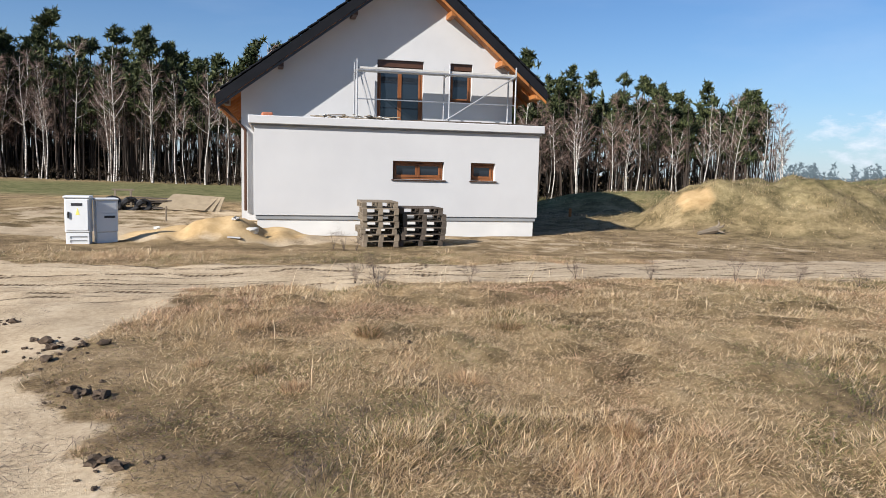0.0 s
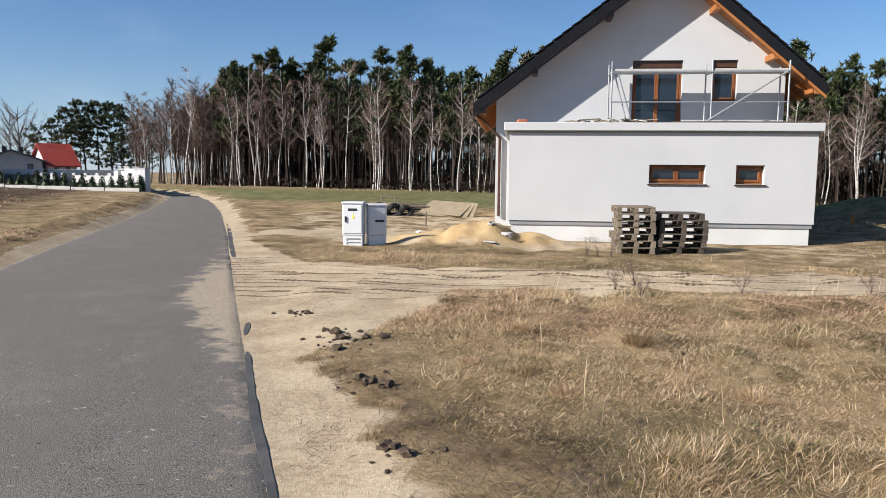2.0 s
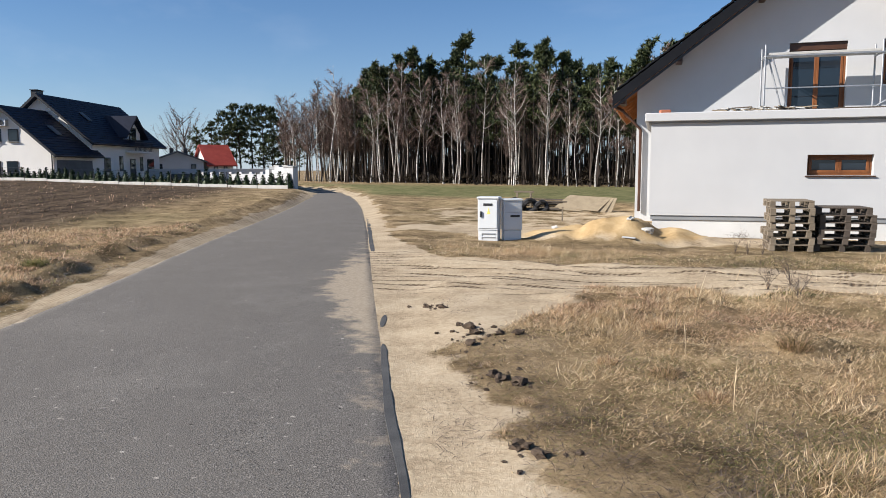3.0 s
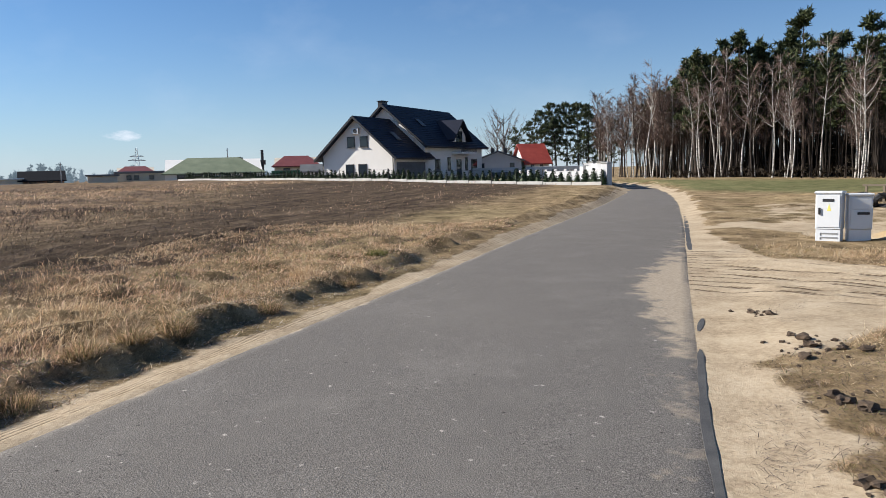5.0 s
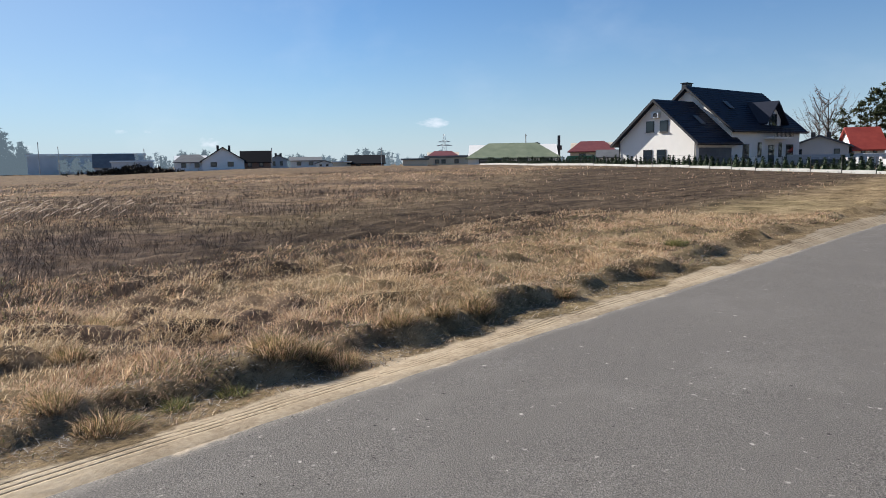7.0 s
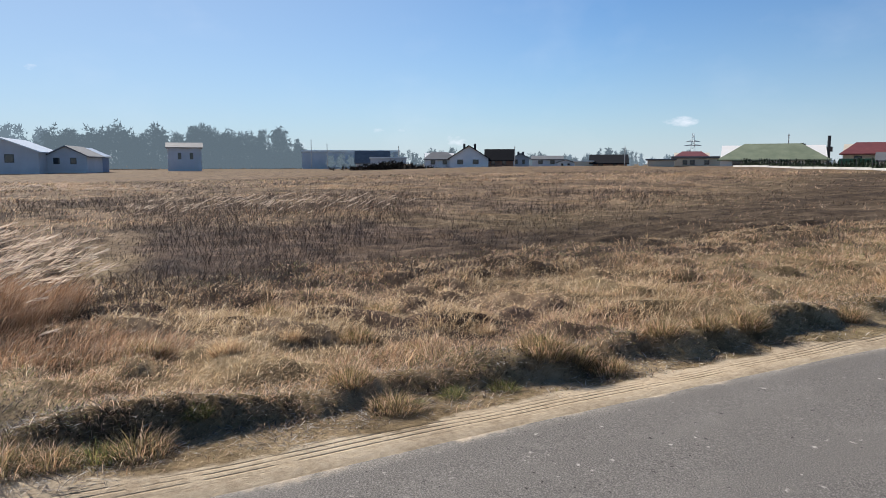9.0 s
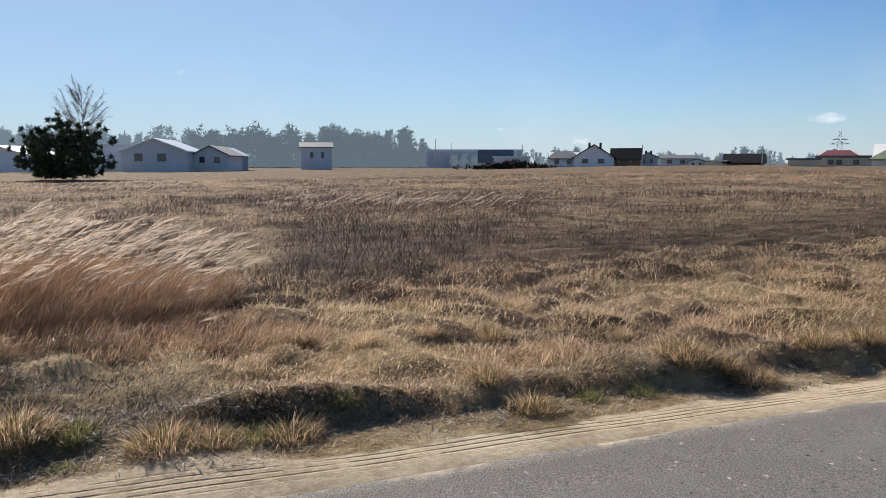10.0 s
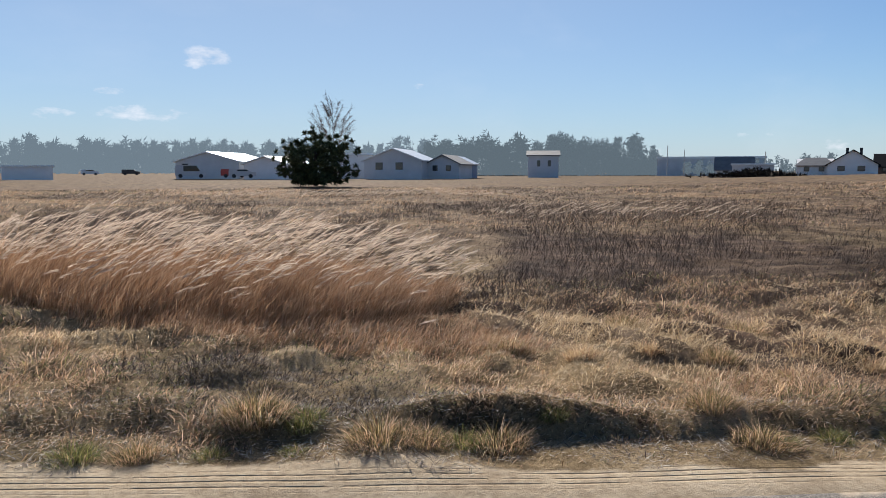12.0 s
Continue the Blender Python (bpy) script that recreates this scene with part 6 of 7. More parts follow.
for i, (x, y, h_) in enumerate(((-0.75, 10.3, 0.5), (-0.95, 9.5, 0.35), (0.6, 10.1, 0.35), (2.1, 10.2, 0.35), (4.6, 10.7, 0.6), (4.9, 10.5, 0.5), (5.6, 10.8, 0.4), (7.4, 10.5, 0.45), (8.2, 10.8, 0.5), (3.2, 10.3, 0.3), (-2.0, 15.3, 0.55), (-1.75, 15.1, 0.6), (-1.5, 15.2, 0.45), (6.3, 10.4, 0.35), (-0.6, 8.9, 0.4))):
    weed(140 + i, x, y, 0.72 * h_, "dead brown branching weed by the sandy track")


def mound_cover():
    """Rough dead grass on the spoil heaps and along the edge of the yard."""
    q = np.random.default_rng(160)
    n = 130000
    x, y = q.uniform(3.5, 24, n), q.uniform(15.5, 33, n)
    z, cov, dr, dl, dt = on_ground(x, y)
    ok = (cov["gold"] < 0.25) & ((z > 0.35) | (q.uniform(0, 1, n) < 0.25)) & (np.abs(dt) > 1.6) & clumped(q, x, y, 0.7, 161, 0.2)
    x2, y2 = q.uniform(-12, 6, 26000), q.uniform(12.8, 17.5, 26000)
    z2, cov2, _, _, dt2 = on_ground(x2, y2)
    ok2 = (cov2["gold"] < 0.2) & (dt2 < -1.9) & (lattice(x2, y2, 0.9, 163) > -0.1) & (beside(x2, y2, RIGHT)[0] > 1.0)
    x, y = np.r_[x[ok], x2[ok2]], np.r_[y[ok], y2[ok2]]
    low = np.r_[np.ones(ok.sum()), np.full(ok2.sum(), 0.45)]
    n = len(x)
    tone = lattice(x, y, 1.2, 164) + q.normal(0, 0.5, n)
    for pick, mat, label in ((tone > 0.55, STRAW, "dry straw on the earth mounds"), ((tone <= 0.55) & (tone > -0.35), OLIVE, "olive green grass on the earth mounds"), (tone <= -0.35, DEAD, "dark dead weeds on the earth mounds")):
        m = int(pick.sum())
        blades("mound_grass", label, "grass", x[pick], y[pick], q.uniform(0.06, 0.2, m) * low[pick], q.uniform(0.006, 0.012, m) * low[pick], np.clip(q.normal(0.8, 0.4, m), 0, 1.5), q.uniform(0, 6.28, m), q.uniform(0, 0.8, m), mat, q)


mound_cover()

# ---- the neighbour's finished house ----
def neighbour_house():
    """Local x runs along the long front, y into the house; the low wing's gable is the end at x = 0."""
    az = 25.0
    m = Matrix.Translation((-62.5, 41.4, 0.25)) @ Matrix(((-math.sin(radians(az)), -math.cos(radians(az)), 0, 0), (math.cos(radians(az)), -math.sin(radians(az)), 0, 0), (0, 0, 1, 0), (0, 0, 0, 1)))
    h = thing("neighbour_house", "cream house with blue-black tiled gables, dormer and balcony", "house", m)
    ww, we, wr = 9.0, 3.25, 7.15
    ml0, ml1, mw, me_, mr = 6.5, 21.2, 10.0, 4.5, 8.8

    def gable_x(x0, x1, width, eave, ridge, name):
        bm = bmesh.new()
        out = [(0, -0.6), (width, -0.6), (width, eave), (width / 2, ridge - 0.12), (0, eave)]
        a, b = [bm.verts.new((x0, y, z)) for y, z in out], [bm.verts.new((x1, y, z)) for y, z in out]
        bm.faces.new(a), bm.faces.new(b[::-1])
        for i in range(5):
            bm.faces.new((a[(i + 1) % 5], a[i], b[i], b[(i + 1) % 5]))
        bmesh.ops.recalc_face_normals(bm, faces=bm.faces[:])
        part(name, bm, PLASTER_B, h)

    gable_x(0, ml0 + 0.5, ww, we, wr, "wing_wall")
    gable_x(ml0, ml1, mw, me_, mr, "main_wall")

    def slopes(x0, x1, width, eave, ridge, hang, name):
        k = (ridge - eave) / (width / 2)
        for sgn in (-1, 1):
            ye = width / 2 + sgn * (width / 2 + hang)
            ze = eave - k * hang
            run = math.hypot(ye - width / 2, ridge - ze)
            n = int(run / 0.36)
            out = []
            for i in range(n):
                for s, lift in ((i, 0.02), (i + 1, 0.075)):
                    f = s / n
                    out.append((width / 2 + (ye - width / 2) * f, ridge + (ze - ridge) * f + lift + 0.06))
            out += [(ye, ze - 0.14), (width / 2, ridge - 0.14)]
            bm = prism(out, 0, 1)
            for v in bm.verts:
                v.co = Vector((x0 + v.co.y * (x1 - x0), v.co.x, v.co.z))
            bmesh.ops.recalc_face_normals(bm, faces=bm.faces[:])
            part(name, bm, ROOF_BLUE, h)
            part("gutter", tube([(x0, ye + sgn * 0.05, ze - 0.02), (x1, ye + sgn * 0.05, ze - 0.02)], 0.07, 6), DARK_FRAME, h)
        for sgn in (-1, 1):
            ye = width / 2 + sgn * (width / 2 + hang)
            bm = prism([(width / 2, ridge + 0.06), (ye, eave - k * hang + 0.06), (ye, eave - k * hang - 0.2), (width / 2, ridge - 0.2)], 0, 1)
            for v in bm.verts:
                v.co = Vector((x0 - 0.03 + v.co.y * 0.06, v.co.x, v.co.z))
            bmesh.ops.recalc_face_normals(bm, faces=bm.faces[:])
            part("barge_board", bm, DARK_FRAME, h)

    slopes(-0.7, ml0 + 1.0, ww, we, wr, 0.6, "wing_roof")
    slopes(ml0 - 0.8, ml1 + 0.8, mw, me_, mr, 0.55, "main_roof")
    # windows of the sunny gable: pairs, one above the other
    def gable_window(y, z, w_, hgt):
        win = part("window", block((-0.06, y, z), (-0.003, y + w_, z + hgt), 0.01), DARK_FRAME, h)
        part("pane", block((-0.075, y + 0.08, z + 0.08), (-0.062, y + w_ - 0.08, z + hgt - 0.08)), GLASS, win)
        part("sill", block((-0.16, y - 0.05, z - 0.06), (-0.002, y + w_ + 0.05, z - 0.005), 0.008), ROOF_GREY, win)

    for y in (3.15, 4.75):
        gable_window(y + 0.2, 1.0, 1.05, 1.25)
        gable_window(y, 4.0, 0.95, 1.1)

    def front_window(x, z, w_, hgt, name="window"):
        win = part(name, block((x, -0.05, z), (x + w_, -0.003, z + hgt), 0.01), DARK_FRAME, h)
        part("pane", block((x + 0.09, -0.062, z + 0.09), (x + w_ - 0.09, -0.052, z + hgt - 0.09)), GLASS, win)

    front_window(8.6, 1.2, 1.3, 1.5)
    front_window(11.7, 1.3, 0.8, 1.6)
    front_window(14.0, 0.05, 1.3, 2.6, "front_door")
    front_window(16.3, 1.3, 0.7, 1.6)
    front_window(18.0, 1.0, 1.7, 1.7)
    # flat dark sheet for the porch's shade in the corner between wing and main block
    part("porch_shade", block((0.4, -0.02, 0.0), (6.4, -0.004, 2.35)), ROOF_GREY, h, "flat dark grey sheet for the porch's shade")
    # air conditioner under the gable's peak
    ac = part("air_conditioner", block((-0.4, 4.05, 5.35), (-0.004, 4.95, 5.95), 0.02), CABINET, h, "white air conditioner")
    part("fan_grille", tube([(-0.405, 4.42, 5.65), (-0.43, 4.42, 5.65)], 0.22, 14), DARK_FRAME, ac)
    part("chimney", block((6.6, 5.4, 7.4), (7.7, 6.0, 9.25), 0.02), DARK_FRAME, h, "dark clad chimney")
    part("chimney_cap", block((6.5, 5.3, 9.255), (7.8, 6.1, 9.33), 0.02), DARK_FRAME, h)
    # dormer with balcony
    d0, d1 = 12.6, 17.6
    mid = (d0 + d1) / 2
    bm = prism([(d0 + 0.7, 3.6), (d1 - 0.7, 3.6), (d1 - 0.7, 5.5), (mid, 7.0), (d0 + 0.7, 5.5)], 0.15, 5.0)
    part("dormer_wall", bm, PLASTER_B, h)
    for e in (d0, d1):
        part("dormer_roof", prism([(mid, 7.35), (e, 4.95), (e, 4.75), (mid, 7.1)], -0.5, 5.0), ROOF_BLUE, h)
    dw = part("balcony_door", block((mid - 0.8, 0.08, 3.75), (mid + 0.8, 0.147, 6.0), 0.01), DARK_FRAME, h)
    part("pane", block((mid - 0.68, 0.066, 3.9), (mid + 0.68, 0.078, 5.85)), GLASS, dw)
    bal = part("balcony", block((13.0, -1.2, 3.25), (17.2, 0.0, 3.45), 0.02), PLASTER_B, h)
    for i in range(15):
        x = 13.05 + i * 4.1 / 14
        part("baluster", block((x - 0.02, -1.18, 3.45), (x + 0.02, -1.14, 4.35)), DARK_FRAME, bal)
    part("handrail", block((13.0, -1.2, 4.35), (17.2, -1.12, 4.41), 0.01), DARK_FRAME, bal)
    # skylights
    for x, u, width, eave, ridge in ((3.6, 2.0, ww, we, wr), (10.2, 2.6, mw, me_, mr)):
        k = (ridge - eave) / (width / 2)
        z = eave + k * u + 0.17
        part("skylight", block((-0.4, -0.65, 0), (0.4, 0.65, 0.07), 0.01, None, pose(x, u, z, math.degrees(math.atan(k)), 0, 0)), ROOF_GREY, h, "pale framed skylight")
    for p in ((0.0, 8.9), (0.0, 0.12), (21.1, 0.1)):
        part("downpipe", tube([(p[0] - 0.08, p[1], 0), (p[0] - 0.08, p[1], we if p[0] < 1 else me_)], 0.06, 6), DARK_FRAME, h)
    return h


neighbour_house()

FENCE_A, FENCE_B = Vector((-32.6, 38.0, 0)), Vector((-100.0, 31.4, 0))


def garden_fence():
    f = thing("garden_fence", "low concrete fence panels with slim dark posts", "fence")
    run = FENCE_B - FENCE_A
    n = 27
    ang = math.atan2(run.y, run.x)
    seg = run.length / n
    panel = mesh_of("panel", block((0, -0.03, -0.3), (seg - 0.06, 0.03, 0.20), 0.01), CONCRETE)
    post = mesh_of("post", block((-0.02, -0.02, -0.3), (0.02, 0.02, 1.05), 0.005), DARK_FRAME)
    wire = mesh_of("mesh_wire", join(tube([(0, 0, 1.0), (seg, 0, 1.0)], 0.005, 4), tube([(0, 0, 0.6), (seg, 0, 0.6)], 0.008, 4)), DARK_FRAME)
    for i in range(n):
        p = FENCE_A + run * (i / n)
        m = pose(p.x, p.y, height(p.x, p.y) + 0.03, 0, 0, math.degrees(ang))
        for name, me in (("panel", panel), ("post", post), ("mesh_wire", wire)):
            part(name, me, None, f).matrix_basis = m
    return f


garden_fence()


def thuja(seed):
    q = np.random.default_rng(seed)
    t = thing("thuja", "small dark conical thuja in a hedge row behind the fence", "shrub", group="thujas along the fence")
    part("stem", tube([(0, 0, -0.1), (0, 0, 0.7)], [0.025, 0.012], 4), BARK_GREY, t)
    c = []
    for i in range(90):
        k = q.uniform(0, 1)**1.25
        a, rad = q.uniform(0, 6.28), 0.30 * (1 - k)**0.8 * q.uniform(0.7, 1.0)
        c.append((rad * math.cos(a), rad * math.sin(a), 0.08 + 1.0 * k))
    V, F = needle_fans(c, 0.11, 9, q, 1.2)
    core = np.array([(0.23 * math.cos(k * 0.698), 0.23 * math.sin(k * 0.698), 0.05) for k in range(9)] + [(0, 0, 0.98)])
    F = np.vstack([F, len(V) + np.array([(k, (k + 1) % 9, 9) for k in range(9)])])
    V = np.vstack([V, core])
    part("foliage", slab_mesh("foliage", V, F, THUJA), THUJA, t)
    return t


stock = [thuja(200 + i) for i in range(3)]
q = random.Random(7)
run = FENCE_B - FENCE_A
side_ = Vector((run.y, -run.x, 0)).normalized() * 0.7
if side_.y < 0:
    side_ = -side_
for i in range(96):
    p = FENCE_A + run * ((i + 0.6) / 97.0) + side_
    s = q.uniform(0.85, 1.25) * (1.15 if i < 14 else 1.0)
    m = pose(p.x, p.y, height(p.x, p.y), 0, 0, q.uniform(0, 360)) @ Matrix.Diagonal((s * 1.25, s * 1.25, s * 0.8, 1))
    k = i % 3
    if i < 3:
        stock[k].matrix_basis = m
    else:
        copy_thing(stock[k], Matrix.Identity(4)).matrix_basis = m


def gate_walls():
    """White walls and pillars at the lane, stepping back along the drive."""
    g = thing("entrance_wall", "white rendered entrance wall with pillars beside the lane", "wall")
    z = 0.05
    for a, b, tall, name in (((-33.0, 39.0), (-35.4, 41.4), 1.7, "wall_panel"), ((-36.2, 42.2), (-40.0, 45.6), 1.8, "wall_panel"), ((-40.0, 45.6), (-46.5, 51.4), 1.6, "wall_panel")):
        va, vb = Vector((*a, 0)), Vector((*b, 0))
        ang = math.degrees(math.atan2(vb.y - va.y, vb.x - va.x))
        bm = block((0, -0.12, -0.3), ((vb - va).length, 0.12, tall), 0.015)
        ob = part(name, bm, PLASTER, g)
        ob.matrix_basis = pose(*a, z, 0, 0, ang)
    for x, y, tall in ((-33.0, 39.0, 1.8), (-35.5, 41.5, 1.8), (-36.2, 42.2, 1.9), (-40.0, 45.6, 1.95), (-43.0, 48.4, 1.85)):
        part("pillar", block((x - 0.25, y - 0.25, -0.3), (x + 0.25, y + 0.25, tall), 0.02), PLASTER, g)
        part("pillar_cap", block((x - 0.3, y - 0.3, tall + 0.002), (x + 0.3, y + 0.3, tall + 0.07), 0.02), CONCRETE, g)
    part("gate_leaf", block((-43.2, 48.0, 0.0), (-40.2, 48.1, 1.75), 0.02), ROOF_GREY, g, "dark canopy over the gate")
    w = thing("garden_wall", "row of white fence pillars and panels behind the drive", "wall", group="white garden walls")
    for i in range(13):
        x, y = -47.5 - 1.9 * i, 53.5 + 0.55 * i
        part("pillar", block((x - 0.2, y - 0.2, -0.3), (x + 0.2, y + 0.2, 1.45), 0.02), PLASTER, w)
        if i in (0, 1, 2, 3, 7, 8, 9, 10, 11):
            part("panel", block((x - 1.7, y - 0.02, 0.1), (x - 0.2, y + 0.06, 1.25), 0.01), PLASTER if i < 4 else ROOF_GREY, w)


gate_walls()

# ---- far houses and sheds ----
def far_building(name, label, x, y, base, az, wide, eave, top, walls, roof, shape="gable", deep=8.0, turn=0.0, openings=((0.2, 0.3), (0.6, 0.3)), gable_front=False):
    """A distant building facing the camera: wide across, its floor at base."""
    zg = base - 0.3
    b = thing(name, label, "house" if "house" in name else "building", pose(x, y, zg, 0, 0, az + turn))
    w, e, t = wide / 2, eave - zg, top - zg
    if shape == "flat":
        part("wall", block((-w, 0, -1), (w, deep, e), 0.03), walls, b)
        part("roof", block((-w - 0.3, -0.3, e + 0.004), (w + 0.3, deep + 0.3, t), 0.03), roof, b)
    elif gable_front:
        part("wall", prism([(-w, -1), (w, -1), (w, e), (0, t - 0.12), (-w, e)], 0, deep), walls, b)
        k = (t - e) / w
        for s in (-1, 1):
            part("roof_slope", prism([(0, t + 0.08), (s * (w + 0.45), e - 0.45 * k + 0.08), (s * (w + 0.45), e - 0.45 * k - 0.14), (0, t - 0.14)], -0.5, deep + 0.5), roof, b)
    else:
        own = prism([(0, -1), (deep, -1), (deep, e), (deep / 2, t - 0.12), (0, e)], -w, w)
        for v in own.verts:
            v.co = Vector((v.co.y, v.co.x, v.co.z))
        bmesh.ops.recalc_face_normals(own, faces=own.faces[:])
        part("wall", own, walls, b)
        k = (t - e) / (deep / 2)
        inset = w * 0.45 if shape == "hip" else -0.4
        for s in (0, 1):
            y0_ = -0.5 if s == 0 else deep + 0.5
            bm = bmesh.new()
            lo, hi = e - 0.5 * k, t + 0.06
            pts = [(-w - 0.4, y0_, lo), (w + 0.4, y0_, lo), (w - inset, deep / 2, hi), (-w + inset, deep / 2, hi)]
            up_ = [bm.verts.new((px, py, pz + 0.06)) for px, py, pz in pts]
            dn_ = [bm.verts.new((px, py, pz - 0.1)) for px, py, pz in pts]
            bm.faces.new(up_), bm.faces.new(dn_[::-1])
            for i in range(4):
                bm.faces.new((up_[i], dn_[i], dn_[(i + 1) % 4], up_[(i + 1) % 4]))
            bmesh.ops.recalc_face_normals(bm, faces=bm.faces[:])
            part("roof_slope", bm, roof, b)
        if shape == "hip":
            for s in (-1, 1):
                bm = bmesh.new()
                vs = [bm.verts.new(p) for p in ((s * (w + 0.4), -0.5, e - 0.5 * k), (s * (w + 0.4), deep + 0.5, e - 0.5 * k), (s * (w - inset), deep / 2, t + 0.06), (s * (w - 0.3), deep / 2, e - 0.6 * k))]
                for tri in ((0, 1, 2), (0, 3, 1), (0, 2, 3), (1, 3, 2)):
                    bm.faces.new([vs[i] for i in tri])
                bmesh.ops.recalc_face_normals(bm, faces=bm.faces[:])
                part("roof_end", bm, roof, b)
    if gable_front and name == "house":
        for cx_, cy_ in ((-0.12, 0.45), (0.16, 0.6)):
            part("chimney", block((cx_ * wide - 0.26, cy_ * deep - 0.26, t - 1.0), (cx_ * wide + 0.26, cy_ * deep + 0.26, t + 0.5), 0.03), DARK_FRAME, b)
    for fx, fw in openings:
        hgt = min(1.4, e * 0.4)
        x0_ = -w + fx * wide
        zc = 0.45 * e
        win = part("window", block((x0_, -0.06, zc), (x0_ + min(1.6, fw * wide * 0.5), -0.004, zc + hgt), 0.01), DARK_FRAME, b)
        part("pane", block((x0_ + 0.1, -0.075, zc + 0.1), (x0_ + min(1.6, fw * wide * 0.5) - 0.1, -0.062, zc + hgt - 0.1)), GLASS, win)
    return b


WHITE_WALL = plain("white_render", (0.70, 0.70, 0.69), (0.82, 0.82, 0.81), 0.5, 0.9, 20, 0.004)
GREY_WALL = plain("grey_render", (0.50, 0.51, 0.52), (0.62, 0.63, 0.64), 0.5, 0.9, 20, 0.004)
BEIGE_WALL = plain("beige_render", (0.50, 0.44, 0.34), (0.62, 0.56, 0.45), 0.5, 0.9, 20, 0.004)
BRICK_WALL = plain("brown_brick_wall", (0.24, 0.13, 0.085), (0.36, 0.21, 0.14), 1.0, 0.9, 14, 0.006)
BLUE_WALL = plain("blue_sheet_wall", (0.14, 0.20, 0.30), (0.22, 0.29, 0.40), 0.7, 0.7, 14, 0.006)
METAL_ROOF = plain("pale_sheet_metal_roof", (0.50, 0.52, 0.54), (0.66, 0.68, 0.70), 0.7, 0.35, 14, 0.004, metal=0.5)
GREEN_PANEL = plain("green_fence_panel", (0.03, 0.11, 0.06), (0.06, 0.18, 0.10), 1.0, 0.6, 20, 0.004)

far_building("house", "white two-storey house with dark gable roof far off", -170.4, -6.1, 0.58, 92.0, 9.0, 2.9, 5.75, WHITE_WALL, ROOF_TILE, gable_front=True, openings=((0.2, 0.3), (0.6, 0.3)))
far_building("house", "low white wing with a grey hipped roof", -172.0, -13.0, 0.56, 94.4, 7.0, 2.75, 4.2, WHITE_WALL, ROOF_GREY, "hip")
far_building("brick_house", "brown brick house with a steep dark roof", -178.5, 1.0, 0.55, 89.6, 6.6, 2.6, 5.0, BRICK_WALL, ROOF_TILE)
far_building("house", "small grey cottage in the far village", -185.3, 6.3, 0.56, 88.4, 4.4, 3.0, 4.1, GREY_WALL, ROOF_GREY, gable_front=True)
far_building("barn", "dark low barn beside conifers", -148.9, 22.6, 0.68, 81.8, 7.0, 1.8, 3.3, BRICK_WALL, ROOF_TILE)
far_building("shed", "pale flat-roofed garage in the village", -149.4, 17.7, 0.43, 83.3, 3.6, 1.95, 2.15, BEIGE_WALL, METAL_ROOF, "flat", openings=())
far_building("shed", "small white shed in the village", -164.6, 15.6, 0.40, 84.4, 3.6, 1.9, 2.5, WHITE_WALL, ROOF_GREY, gable_front=True)
far_building("hall", "grey hall far behind the village fence", -199.9, 14.0, 0.57, 85.9, 8.0, 2.8, 3.6, GREY_WALL, ROOF_GREY)
far_building("shed", "beige flat-roofed shed on the field's edge", -112.7, 24.8, 0.9, 77.7, 3.9, 2.05, 2.3, BEIGE_WALL, ROOF_GREY, "flat", openings=())
far_building("bungalow", "beige low building with a flat sloping roof", -121.2, 32.4, 0.9, 75.1, 7.4, 2.4, 2.75, BEIGE_WALL, ROOF_GREY, "flat", openings=((0.2, 0.2), (0.35, 0.2), (0.65, 0.2)))
far_building("house", "house with maroon roof behind the beige building", -136.0, 35.4, 1.2, 75.7, 6.2, 2.6, 3.7, BEIGE_WALL, ROOF_MAROON, "hip")
far_building("house", "long pale house with a mossy green hipped roof", -104.3, 38.0, 0.6, 70.8, 13.5, 2.3, 4.3, PLASTER_B, ROOF_GREEN, "hip", 9.0, openings=((0.12, 0.2), (0.3, 0.2), (0.55, 0.2), (0.8, 0.2)))
far_building("house", "beige house with maroon roof behind green panels", -99.3, 48.5, 0.42, 64.0, 6.4, 3.0, 4.3, BEIGE_WALL, ROOF_MAROON, "hip", 7.0)
far_building("hut", "white garden hut with a small dark roof", -85.0, 43.8, 0.4, 62.9, 2.5, 2.1, 2.75, WHITE_WALL, ROOF_GREY, "gable", 3.0)
p = part("green_fence", block((-3.0, -0.05, -0.3), (3.0, 0.05, 1.9), 0.02), GREEN_PANEL)
tagged(p, "solid green fence panels before a beige house", "fence").matrix_basis = pose(-93.5, 45.2, 0.3, 0, 0, 64)
far_building("barn", "grey gabled barn across the fallow field", -110.9, -77.8, 0.61, 125.1, 10.8, 3.6, 5.7, GREY_WALL, METAL_ROOF, gable_front=True, deep=16, turn=-14, openings=((0.2, 0.25), (0.55, 0.25)))
far_building("barn", "grey lean-to behind the barn", -119.0, -72.0, 0.65, 121.6, 6.5, 3.0, 4.6, GREY_WALL, ROOF_GREY, gable_front=True, deep=12, turn=-14)
far_building("shed", "blue sheet-metal shed near the wood", -130.2, -75.6, 0.81, 120.2, 6.0, 3.1, 4.5, BLUE_WALL, METAL_ROOF, gable_front=True, turn=-12, openings=())
far_building("house", "square grey unfinished house before the wood", -156.5, -67.7, 0.68, 113.4, 7.0, 5.2, 6.15, GREY_WALL, ROOF_GREY, openings=((0.3, 0.2), (0.65, 0.2)))
far_building("warehouse", "long pale warehouse on the far horizon", -226.1, -44.7, 0.67, 101.2, 30.0, 5.0, 5.7, GREY_WALL, METAL_ROOF, "flat", 14, openings=())
far_building("house", "dark steep-roofed house in the far village", -197.7, -33.2, 0.51, 99.5, 9.0, 2.0, 5.0, GREY_WALL, ROOF_GREY)
